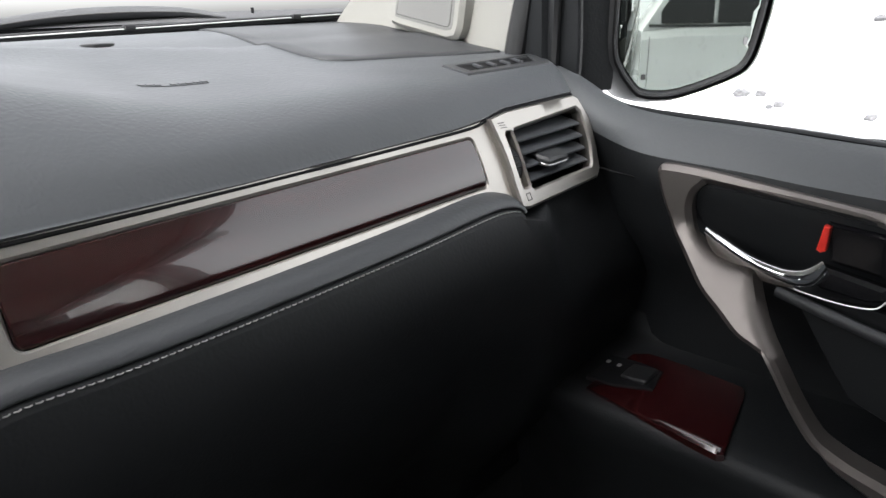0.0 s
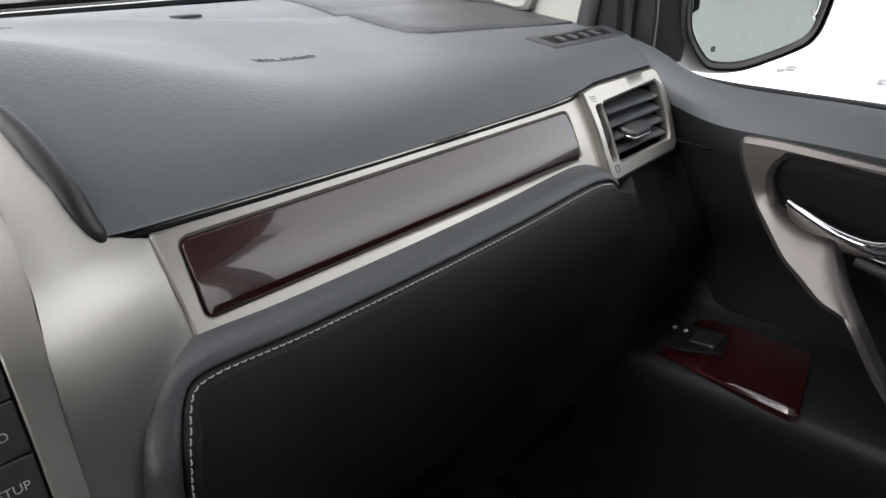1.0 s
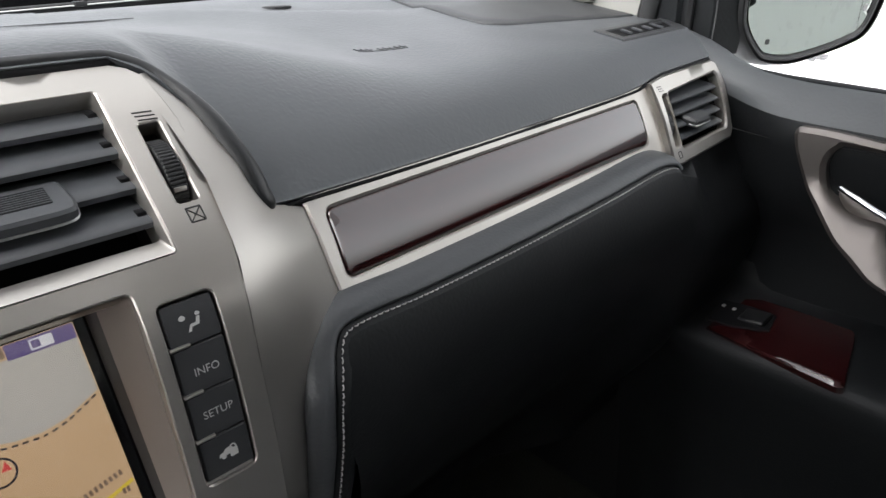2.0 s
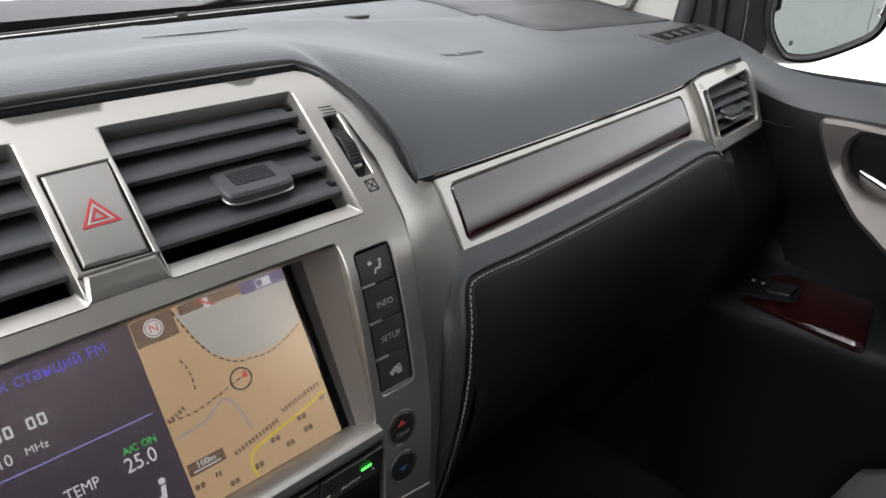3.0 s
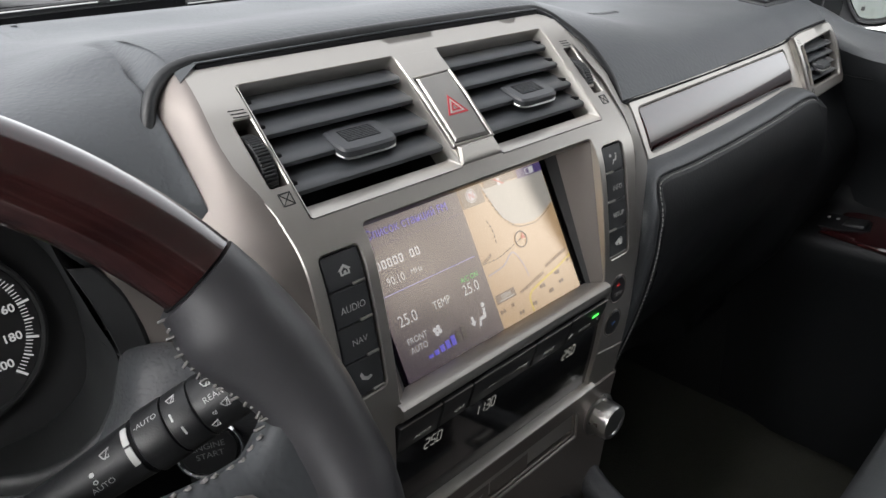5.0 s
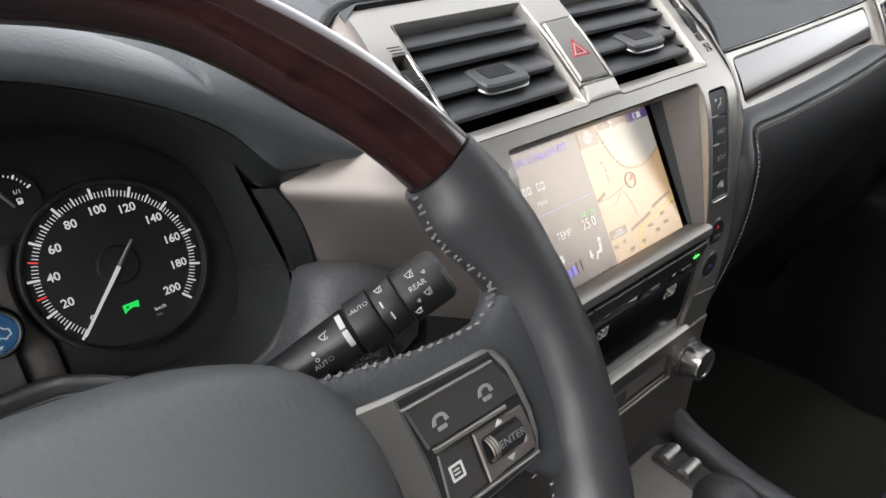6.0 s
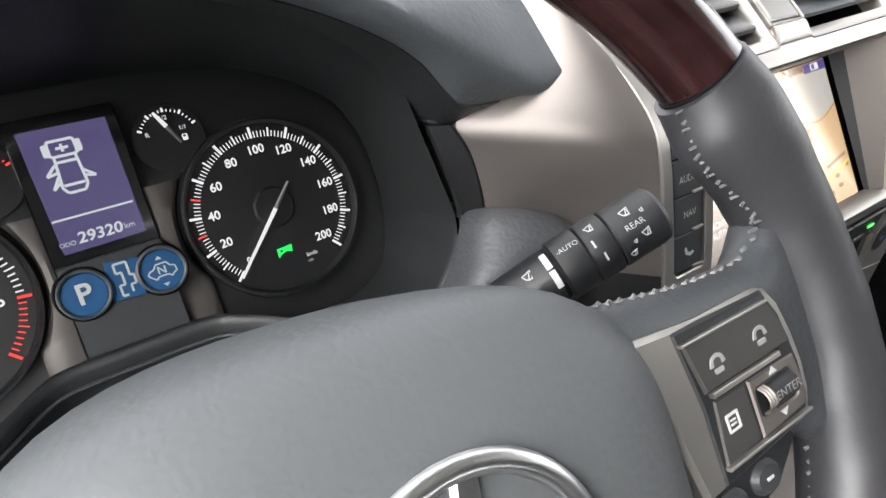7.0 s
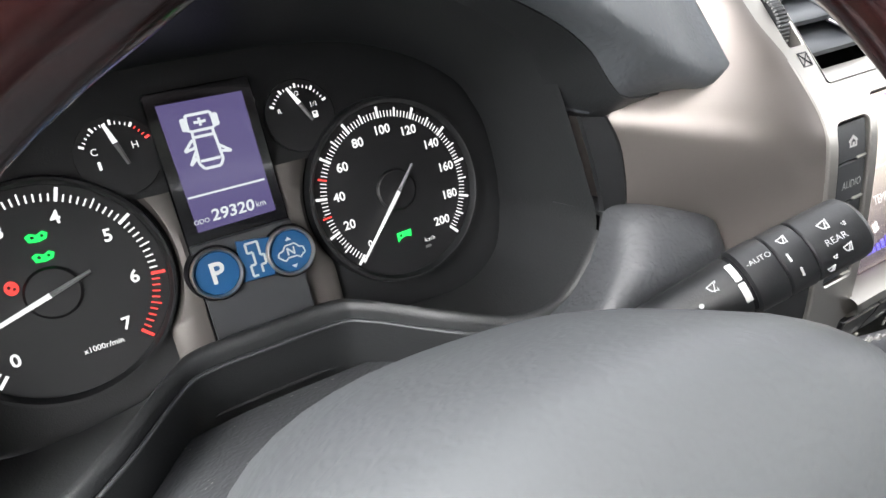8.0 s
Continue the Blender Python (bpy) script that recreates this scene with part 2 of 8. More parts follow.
PLASTIC = paint("black_plastic", (0.009, 0.0095, 0.0105), 0.45, vary=0.08, grain=0.2, grain_size=0.0008)
PLASTIC_GREY = paint("charcoal_plastic", (0.027, 0.0285, 0.031), 0.48, vary=0.06, grain=0.2, grain_size=0.0008)
LINING = paint("charcoal_lining", (0.0140, 0.0150, 0.0160), 0.5, vary=0.08, grain=0.3, grain_size=0.0012)
DARK = paint("dark_cavity", (0.005, 0.005, 0.006), 0.7, vary=0.1, spec=0.15)
GLOSS_BLACK = paint("gloss_black", (0.006, 0.006, 0.007), 0.12, vary=0.05, coat=0.4)
EMBLEM_METAL = paint("satin_chrome", (0.52, 0.52, 0.51), 0.30, metal=1.0, vary=0.03)
CHROME = paint("chrome", (0.75, 0.76, 0.78), 0.08, metal=1.0, vary=0.02)
WOOD = wood("dark_red_wood", (0.012, 0.0018, 0.0022), (0.030, 0.0055, 0.0055))
WOOD_RIM = wood("dark_red_rim_wood", (0.012, 0.0036, 0.0036), (0.028, 0.0088, 0.0084))
WOOD_RIM.node_tree.nodes["Principled BSDF"].inputs["Coat Weight"].default_value = 0.9
WOOD_RIM.node_tree.nodes["Principled BSDF"].inputs["Coat Roughness"].default_value = 0.13
WOOD_RIM.node_tree.nodes["Principled BSDF"].inputs["Specular IOR Level"].default_value = 0.35
BEIGE = paint("pale_grey_trim", (0.25, 0.247, 0.23), 0.7, vary=0.03, grain=0.25, grain_size=0.0012)
MESH_GREY = paint("grille_grey", (0.16, 0.16, 0.155), 0.6, vary=0.1, grain=0.5, grain_size=0.0015)
THREAD = paint("grey_thread", (0.29, 0.285, 0.275), 0.7, vary=0.1)
CARPET = paint("dark_carpet", (0.036, 0.037, 0.028), 0.95, vary=0.3, grain=1.0, grain_size=0.003, stain_size=0.05)
PRINT = paint("white_print", (0.45, 0.45, 0.44), 0.6, vary=0.03)
PRINT_MID = paint("pale_grey_print", (0.36, 0.36, 0.36), 0.6, vary=0.03)
PRINT_DIM = paint("grey_print", (0.22, 0.22, 0.22), 0.6, vary=0.03)
RED = paint("red_plastic", (0.62, 0.03, 0.02), 0.35, vary=0.05)
SNOW = paint("snow", (0.86, 0.87, 0.88), 0.8, vary=0.03, grain=0.6, grain_size=0.08, stain_size=1.2)
BODY = paint("white_car_paint", (0.72, 0.73, 0.72), 0.3, vary=0.01, coat=0.6)
GREY_TRIM = paint("weathered_black_trim", (0.035, 0.036, 0.038), 0.55, vary=0.2, grain=0.2, grain_size=0.002)
COWL = paint("matt_cowl_plastic", (0.085, 0.086, 0.09), 0.85, vary=0.15, grain=0.3, grain_size=0.003, spec=0.15)
MIRROR = bpy.data.materials.new("mirror_glass")
MIRROR.use_nodes = True
MIRROR.node_tree.nodes["Principled BSDF"].inputs["Base Color"].default_value = (0.205, 0.225, 0.21, 1)
MIRROR.node_tree.nodes["Principled BSDF"].inputs["Metallic"].default_value = 1.0
MIRROR.node_tree.nodes["Principled BSDF"].inputs["Roughness"].default_value = 0.02
TINTED = bpy.data.materials.new("tinted_glass")
TINTED.use_nodes = True
TINTED.node_tree.nodes["Principled BSDF"].inputs["Transmission Weight"].default_value = 1.0
TINTED.node_tree.nodes["Principled BSDF"].inputs["Roughness"].default_value = 0.0
TINTED.node_tree.nodes["Principled BSDF"].inputs["IOR"].default_value = 1.05
TINTED.node_tree.nodes["Principled BSDF"].inputs["Base Color"].default_value = (0.93, 0.91, 0.87, 1)

# ---- the ground and the car's shell ----
GROUND = -0.35
rows = []
rng = random.Random(4)
radii = [0, 1.2, 2, 3, 4.5, 7, 12, 25, 60, 150, 400, 1200, 3500]
for k, r in enumerate(radii):
    rows.append([(r * math.cos(a * math.pi / 24), r * math.sin(a * math.pi / 24),
                  GROUND + (0.02 * noise.noise(Vector((r * math.cos(a * math.pi / 24), r * math.sin(a * math.pi / 24), 0))) if 1 < r < 60 else 0)) for a in range(48)])
solid("ground", loft(rows, closed_u=True), SNOW, "white snow-covered ground with scattered grey clods", "ground", "structure")


def clod(x, y, s):
    bm = bmesh.new()
    bmesh.ops.create_icosphere(bm, subdivisions=3, radius=1)
    for v in bm.verts:
        n = noise.noise(v.co * 1.7 + Vector((x, y, 3))) + 0.7 * noise.noise(v.co * 4.1 + Vector((y, x, 1)))
        v.co = Vector((x + v.co.x * s * (1 + 0.5 * n), y + v.co.y * s * (0.8 + 0.5 * n), GROUND + 0.010 + 0.25 * s + v.co.z * s * 0.6 * (1 + 0.4 * n)))
    return bm


CLOD = paint("dirty_ice", (0.13, 0.13, 0.135), 0.85, vary=0.35, grain=0.8, grain_size=0.02, stain_size=0.05)
for x, y, s in ((11.2, 3.95, 0.30), (11.35, 3.7, 0.22), (10.3, 3.06, 0.20), (10.1, 3.12, 0.14), (9.62, 1.75, 0.18), (40.6, 8.8, 0.9),
                (3.6, 7.2, 0.3), (5.1, 8.1, 0.35), (2.2, 9.0, 0.25), (-0.5, 8.2, 0.3)):
    solid("ice_clod", clod(x, y, s * 0.42), CLOD, "grey lump of dirty ice on the snow", "ice lump", group="lumps of ice")

# floor, firewall, roof, rear wall
solid("floor", box((-0.72, -1.2, 0.36), (0.78, 0.42, 0.40), 0.01), CARPET, "dark carpeted car floor", "floor", "structure")
solid("wall_front", box((-0.78, 0.40, 0.36), (0.80, 0.46, 1.06), 0.01), DARK, "dark firewall under the dashboard", "firewall", "structure")
bm = bmesh.new()
roof_rows = []
for y, z in ((-0.16, 1.62), (-0.3, 1.655), (-0.6, 1.68), (-1.2, 1.69), (-1.7, 1.66)):
    roof_rows.append([(x, y, z - 0.10 * (abs(x) / 0.78) ** 3) for x in np.linspace(-0.74, 0.74, 13)])
loft(roof_rows, bm=bm)
bmesh.ops.solidify(bm, geom=bm.faces[:], thickness=-0.04)
solid("ceiling", bm, BEIGE, "pale grey fabric headliner of the car", "headliner", "structure")
solid("wall_rear", box((-0.76, -1.75, 0.40), (0.76, -1.68, 1.64), 0.01), HIDE, "dark closed rear end of the cabin", "bulkhead", "structure")
solid("wall_left_rear", box((-0.79, -1.74, 0.40), (-0.73, -0.70, 1.56), 0.01), HIDE, "dark rear side of the cabin", "side wall", "structure")
solid("wall_right_rear", box((0.70, -1.66, 0.42), (0.735, -0.74, 1.04), 0.01), HIDE, "dark rear side of the cabin", "side wall", "structure")
solid("wall_kick_panel", box((0.735, 0.03, 0.36), (0.77, 0.45, 1.075), 0.01), PLASTIC, "black kick panel beside the passenger footwell", "kick panel", "structure")
solid("wall_kick_panel_driver", box((-0.80, 0.03, 0.36), (-0.76, 0.45, 1.075), 0.01), PLASTIC, "black kick panel beside the driver footwell", "kick panel", "structure")


def bar(name, pts, ra, rb, material, label, category, kind="structure"):
    return solid(name, tube(spline(pts, 6), ra, rb, seg=14), material, label, category, kind)


bar("trim_roof_rail", [(0.74, 0.05, 1.50), (0.71, -0.25, 1.585), (0.71, -0.8, 1.60), (0.71, -1.7, 1.55)], 0.03, 0.04, BEIGE, "pale grey roof rail trim above the door", "trim")
bar("trim_roof_rail_driver", [(-0.74, 0.05, 1.50), (-0.71, -0.25, 1.585), (-0.71, -0.8, 1.60), (-0.71, -1.7, 1.55)], 0.03, 0.04, BEIGE, "pale grey roof rail trim above the driver door", "trim")
for side, name in ((1, "trim_b_pillar"), (-1, "trim_b_pillar_driver")):
    rows = []
    for z, x, h in ((0.42, 0.755, 0.05), (0.7, 0.755, 0.045), (1.0, 0.755, 0.04), (1.3, 0.735, 0.036), (1.58, 0.705, 0.034)):
        rows.append([(side * (x + 0.02 * math.cos(2 * math.pi * k / 16)), (-0.955 if side > 0 else -0.665) + h * math.sin(2 * math.pi * k / 16), z) for k in range(16)])
    solid(name, loft(rows, closed_u=True, cap=True), BEIGE, "pale grey door pillar trim behind the front door", "trim", "structure")
bar("trim_windscreen_header", [(-0.68, -0.13, 1.60), (0, -0.17, 1.625), (0.68, -0.13, 1.60)], 0.03, 0.03, BEIGE, "pale grey trim along the windscreen's top edge", "trim")
bar("trim_sill", [(-0.76, 0.35, 0.42), (-0.77, -0.6, 0.42), (-0.76, -1.6, 0.42)], 0.05, 0.05, PLASTIC, "black sill trim under the driver door", "trim")

# ---- maps of the main faces ----
PROFILE = [(0.100, 1.160), (0.075, 1.158), (0.055, 1.152), (0.032, 1.137), (0.014, 1.119), (-0.012, 1.093), (-0.027, 1.077), (-0.036, 1.066), (-0.042, 1.055),
           (-0.047, 1.03), (-0.052, 0.985), (-0.053, 0.95), (-0.051, 0.92), (-0.046, 0.885), (-0.040, 0.855), (-0.035, 0.82), (-0.034, 0.78), (-0.036, 0.72), (-0.040, 0.66), (-0.045, 0.58)]
PV = np.r_[0, np.cumsum(np.hypot(*np.diff(np.array(PROFILE), axis=0).T))]
PV -= PV[3]
FINE = [(p.x, p.y) for p in spline([(a, b, 0) for a, b in PROFILE], 6)]
FV = np.interp(np.arange(len(FINE)) / 6, np.arange(len(PV)), PV)
FY, FZ = np.array([a for a, _ in FINE]), np.array([b for _, b in FINE])


def fascia(u, v, d=0.0):
    y, z = float(np.interp(v, FV, FY)), float(np.interp(v, FV, FZ))
    a, b = v - 0.004, v + 0.004
    ty, tz = float(np.interp(b, FV, FY) - np.interp(a, FV, FY)), float(np.interp(b, FV, FZ) - np.interp(a, FV, FZ))
    n = math.hypot(ty, tz)
    return Vector((u, y + d * tz / n, z - d * ty / n))


# ---- dashboard ----
dash = thing("dashboard", "dark grey grained dashboard with a champagne and wood trim band", "dashboard", (0, 0.2, 0.6))
BASE = [(-0.02, 1.05), (0.0, 1.068), (0.012, 1.080), (0.03, 1.094), (0.06, 1.106), (0.1, 1.112), (0.157, 1.1195), (0.25, 1.135), (0.339, 1.1515), (0.40, 1.1570), (0.440, 1.1588), (0.462, 1.1570), (0.48, 1.150), (0.56, 1.10)]
BFINE = spline([(a, b, 0) for a, b in BASE], 8)
BY, BZ = np.array([p.x for p in BFINE]), np.array([p.y for p in BFINE])


def top_z(x, y):
    base = float(np.interp(y, BY, BZ))
    hump = 0.0515 * (1 - smooth_step(0.12, 0.40, abs(x))) * (1 - smooth_step(0.07, 0.36, y))
    ys = float(np.interp(x, [0.0, 0.16, 0.27, 0.38, 0.51], [0.415, 0.415, 0.375, 0.315, 0.275]))
    hump *= 1 - smooth_step(0.15, 0.185, abs(x)) * (1 - smooth_step(-0.01, 0.12, y))
    raised = 0.005 * (1 - smooth_step(ys - 0.006, ys + 0.006, y)) * smooth_step(0.05, 0.12, y)
    return base + hump + raised - 0.005 * smooth_step(0.05, 0.12, y)


EDGE = [(0.0, 0.050, 1.1525), (0.140, 0.048, 1.1515), (0.155, 0.040, 1.1430), (0.168, 0.022, 1.123), (0.175, 0.004, 1.098), (0.179, -0.004, 1.078), (0.20, 0.002, 1.0745), (0.35, 0.010, 1.0725),
        (0.54, 0.019, 1.0745), (0.575, 0.021, 1.0775), (0.60, 0.022, 1.0825), (0.71, 0.030, 1.0835), (0.73, 0.045, 1.081), (0.76, 0.08, 1.08)]


def pad_row(x, end=0.56):
    ax = abs(x)
    y0 = float(np.interp(ax, [e[0] for e in EDGE], [e[1] for e in EDGE]))
    z0 = float(np.interp(ax, [e[0] for e in EDGE], [e[2] for e in EDGE]))
    row = [(x, y0 + 0.014, z0 - 0.006), (x, y0 + 0.004, z0 - 0.004), (x, y0, z0)]
    lip = top_z(x, y0 + 0.001) - z0
    for d in (0.001, 0.002, 0.004, 0.007, 0.010, 0.014, 0.019, 0.026, 0.036, 0.05, 0.07, 0.09, 0.11, 0.14, 0.17, 0.2, 0.23, 0.255, 0.27, 0.28, 0.285, 0.290, 0.295, 0.30, 0.305, 0.31, 0.315, 0.32, 0.33, 0.345, 0.37, 0.4, 0.44, 0.49, 0.54):
        y = y0 + d if d < 0.2 else max(y0 + d, 0.0) - (y0 * (d - 0.2) / 0.34)
        row.append((x, y, top_z(x, y) - lip * max(0.0, 1 - d / 0.026) ** 2.2))
    return row


xs = sorted(set([-0.153, -0.149, -0.1445] + [round(v, 4) for v in np.linspace(-0.14, 0.14, 15)] + [0.147, 0.152, 0.157, 0.162, 0.167, 0.171, 0.174, 0.177, 0.180, 0.184, 0.19] + [round(v, 4) for v in np.linspace(0.2, 0.56, 25)]
                + [0.57, 0.58, 0.59, 0.6, 0.62, 0.64, 0.66, 0.68, 0.7, 0.71, 0.72, 0.735, 0.75, 0.76]))
part("top_pad", loft([pad_row(x) for x in xs]), PAD, dash, "soft dark grey grained dashboard top", smooth=60)

# the driver's side: dashboard top behind the hood, the hood itself and the dark cavity under it
CX = -0.3855
LIP = [(0.0, 1.166), (0.043, 1.1625), (0.079, 1.153), (0.12, 1.135), (0.155, 1.114), (0.172, 1.103), (0.195, 1.092), (0.2185, 1.082)]
LFINE = spline([(a, b, 0) for a, b in LIP], 6)
LX, LZ = [p.x for p in LFINE], [p.y for p in LFINE]

UNDER = spline([(a, b, 0) for a, b in ((0, 1.1525), (0.05, 1.148), (0.09, 1.1355), (0.125, 1.117), (0.145, 1.099), (0.155, 1.080), (0.1665, 1.0650), (0.19, 1.0722), (0.216, 1.0815))], 8)
UX, UZ = [p.x for p in UNDER], [p.y for p in UNDER]


def lip_z(x):
    return float(np.interp(abs(x - CX), LX, LZ))


TIP = CX + 0.2160
WEDGE_Y = ((0, 0.1, 0.4, 0.7, 1), (0.034, 0.040, 0.046, 0.049, 0.050))
WEDGE_Z = ((0, 0.1, 0.4, 0.7, 1), (1.120, 1.128, 1.140, 1.1475, 1.1515))


def hood_row(x):
    z, dx = lip_z(x), abs(x - CX)
    end = smooth_step(0.165, 0.2185, dx)
    back = max(top_z(max(x, -0.16) if x > CX else -0.5, 0.30), 1.135)
    rise = 0.013 * (1 - 0.3 * end)
    z += 0.007 * max(0.0, (dx - 0.203) / 0.013) ** 2
    y0 = 0.002 - 0.004 * end
    crest = max(z + rise, 1.1465 if x > -0.25 else z + rise)
    lean, join = end, 0.0
    if x > TIP + 1e-6:
        lean = 0.0
        s = join = (x - TIP) / (-0.149 - TIP)
        z, y0 = float(np.interp(s, *WEDGE_Z)), float(np.interp(s, *WEDGE_Y))
        crest = 1.1465 + 0.0115 * s
    zu = z - 0.008
    if x <= TIP + 1e-6:
        zu = min(z - 0.007, float(np.interp(dx, UX, UZ)))
    zm = 0.5 * (z - 0.011) + 0.5 * zu
    row = [(x, y0 + 0.056, zu - 0.003), (x, y0 + 0.030, zu), (x, y0 + 0.014, zm), (x, y0 + 0.004, min(z - 0.010, 0.85 * z + 0.15 * zu)) if x <= TIP else (x, y0 + 0.004, z - 0.006), (x, y0 + 0.0005, z - 0.006), (x, y0, z)]
    for t in (0.08, 0.18, 0.3, 0.45, 0.6, 0.8, 1.0):
        f = math.sin(t * math.pi / 2)
        y = y0 + (0.010 * t + 0.055 * t * t) * (1 - lean) + (0.052 * f + 0.018 * t ** 3) * lean
        zz = z + (crest - z) * f
        row.append((x, y, zz + (top_z(-0.149, y) - 0.0025 * max(0.0, 1 - (y - 0.05) / 0.018) - zz) * join * join))
    for t in (0.08, 0.2, 0.35, 0.5, 0.65, 0.8, 1.0):
        y = y0 + 0.066 + 0.25 * t
        zz = crest + (back - crest) * smooth_step(0, 1, t)
        row.append((x, y, zz + (top_z(-0.149, y) - zz) * smooth_step(-0.24, -0.149, x)))
    row.append((x, 0.440, 1.1540))
    row.append((x, 0.56, 1.10))
    return row


part("instrument_hood", loft([hood_row(x) for x in list(np.linspace(CX - 0.2185, CX - 0.13, 30)) + list(np.linspace(CX - 0.125, CX + 0.125, 28)) + list(np.linspace(CX + 0.13, CX + 0.19, 32)) + [CX + 0.197, CX + 0.204, CX + 0.210, CX + 0.214, TIP, TIP + 0.0012, TIP + 0.004, TIP + 0.008, TIP + 0.012, TIP + 0.016, -0.149]]), PAD, dash, "dark grey grained hood over the instruments", smooth=60)
under = []
for x in np.linspace(CX - 0.214, TIP - 0.002, 70):
    row = [Vector(q) + Vector((0, -0.0006, -0.0009)) for q in hood_row(float(x))[:3]]
    under.append(row + [row[2] + Vector((0, 0.0006, 0.0012))])
part("hood_underside", loft(under), LINING, dash, "black underside of the instrument hood", smooth=60)
part("driver_side_top", loft([[(x, y, 1.075 + 0.075 * smooth_step(-0.02, 0.2, y)) for y in (-0.02, 0.0, 0.03, 0.08, 0.14, 0.2, 0.3, 0.44)] for x in np.linspace(-0.79, CX - 0.215, 10)]), PAD, dash, smooth=60)
FRONT_LOOP = [(0.0, 0.050, 1.1565), (0.05, 0.050, 1.1520), (0.09, 0.050, 1.1395), (0.125, 0.050, 1.121), (0.146, 0.050, 1.102), (0.1520, 0.047, 1.085), (0.1545, 0.039, 1.066), (0.159, 0.031, 1.040),
              (0.163, 0.0245, 1.0156), (0.1567, 0.020, 0.9997), (0.140, 0.020, 0.978), (0.113, 0.022, 0.9725), (0.080, 0.042, 0.9775), (0.050, 0.076, 0.977), (0.035, 0.085, 0.977), (0.0, 0.086, 0.977)]
BACK_LOOP = [(0.0, 0.150, 1.102), (0.05, 0.150, 1.101), (0.09, 0.148, 1.096), (0.125, 0.144, 1.083), (0.150, 0.138, 1.066), (0.160, 0.133, 1.05), (0.165, 0.128, 1.035), (0.167, 0.120, 1.01),
             (0.1655, 0.115, 0.995), (0.164, 0.112, 0.985), (0.155, 0.105, 0.962), (0.130, 0.098, 0.950), (0.095, 0.096, 0.950), (0.060, 0.098, 0.954), (0.045, 0.100, 0.960), (0.0, 0.101, 0.962)]
for s in (1, -1):
    f = [p for p in spline([(CX + s * a, b, c) for a, b, c in FRONT_LOOP], 8)]
    b = [p for p in spline([(CX + s * a, b, c) for a, b, c in BACK_LOOP], 8)]
    part("hood_lining", loft([f, [p.lerp(q, 0.3) for p, q in zip(f, b)], [p.lerp(q, 0.7) for p, q in zip(f, b)], b]), LINING, dash, "black lining under the instrument hood", smooth=60)
    outer = spline([(CX + s * a, b, c) for a, b, c in ((0.1645, 0.0235, 1.0690), (0.1722, 0.0218, 1.0560), (0.1765, 0.0208, 1.0450), (0.1788, 0.0192, 1.0220), (0.1775, 0.0180, 1.006))], 4)
    inner = spline([(CX + s * a, b, c) for a, b, c in ((0.1545, 0.0325, 1.0690), (0.1580, 0.0300, 1.0560), (0.1605, 0.0275, 1.0450), (0.1640, 0.0220, 1.0200), (0.1615, 0.0190, 1.004))], 4)
    flange = [[a + Vector((0, 0.0015, 0)), a + Vector((0, -0.0020, 0)), a.lerp(b, 0.12) + Vector((0, -0.0015, 0)), a.lerp(b, 0.85) + Vector((0, -0.0015, 0)), b, b + Vector((0, 0.03, 0))] for a, b in zip(inner, outer)]
    part("lining_flange", loft(flange), PLASTIC, dash, smooth=30)
    lip = []
    for p in f[68:]:
        lip.append([p + Vector((0, 0.004, 0.0005)), p + Vector((0, 0.0005, 0.0022)), p + Vector((0, -0.003, 0.0012)), p + Vector((0, -0.0045, -0.003)), p + Vector((0, -0.003, -0.014)), p + Vector((0, 0.014, -0.06))])
    ridge = [p + Vector((0, -0.0052, -0.0085)) for p in f[68:]]
    part("cowl_ridge", tube(ridge, 0.0012, seg=8), PLASTIC_GREY, dash)
    part("cowl_lip", loft(lip), LINING, dash, "charcoal lip of the cowl under the dials", smooth=60)
# shadow under the pad's front edge, laid in as a dark tube
gap = [(x, y + (0.0015 if x < 0.15 else 0.0005), z - (0.0035 if x < 0.16 else 0.0028)) for x, y, z in EDGE if x <= 0.72]
left_shadow = [(-x, y, z) for x, y, z in gap[1:2]] + gap[:2]
part("pad_lip_shadow", tube(left_shadow, 0.0016, 0.0032, seg=8), DARK, dash)
part("pad_lip_shadow", tube(spline(gap[5:], 4), 0.0012, 0.0013, seg=8), DARK, dash)
# rounded leather edge of the pad beside the centre stack
roll = [(0.0, 0.0545, 1.1535), (0.070, 0.0540, 1.1532), (0.128, 0.0535, 1.1520), (0.1435, 0.0515, 1.1500), (0.1580, 0.0435, 1.1415), (0.1710, 0.0255, 1.1222), (0.1790, 0.0070, 1.0972), (0.1825, 0.0005, 1.0800), (0.1870, 0.0025, 1.0755)]
part("pad_edge_roll", tube(spline(roll, 8), lambda w: 0.0036 + 0.0026 * smooth_step(0.50, 0.68, w) * smooth_step(1.02, 0.90, w), seg=14, up=(0, 0, 1)), HIDE, dash, "rounded black leather pad edge", smooth=60)
roll = [(0.0, 0.0545, 1.1535), (-0.070, 0.0540, 1.1532), (-0.128, 0.0535, 1.1520), (-0.1450, 0.0530, 1.1510), (-0.1575, 0.0500, 1.1475), (-0.1680, 0.0440, 1.1400), (-0.1745, 0.0380, 1.1300), (-0.1780, 0.0340, 1.1180), (-0.1790, 0.0330, 1.1060)]
part("pad_edge_roll", tube(spline(roll, 8), 0.0038, seg=14, up=(0, 0, 1)), HIDE, dash, "rounded black leather pad edge", smooth=60)

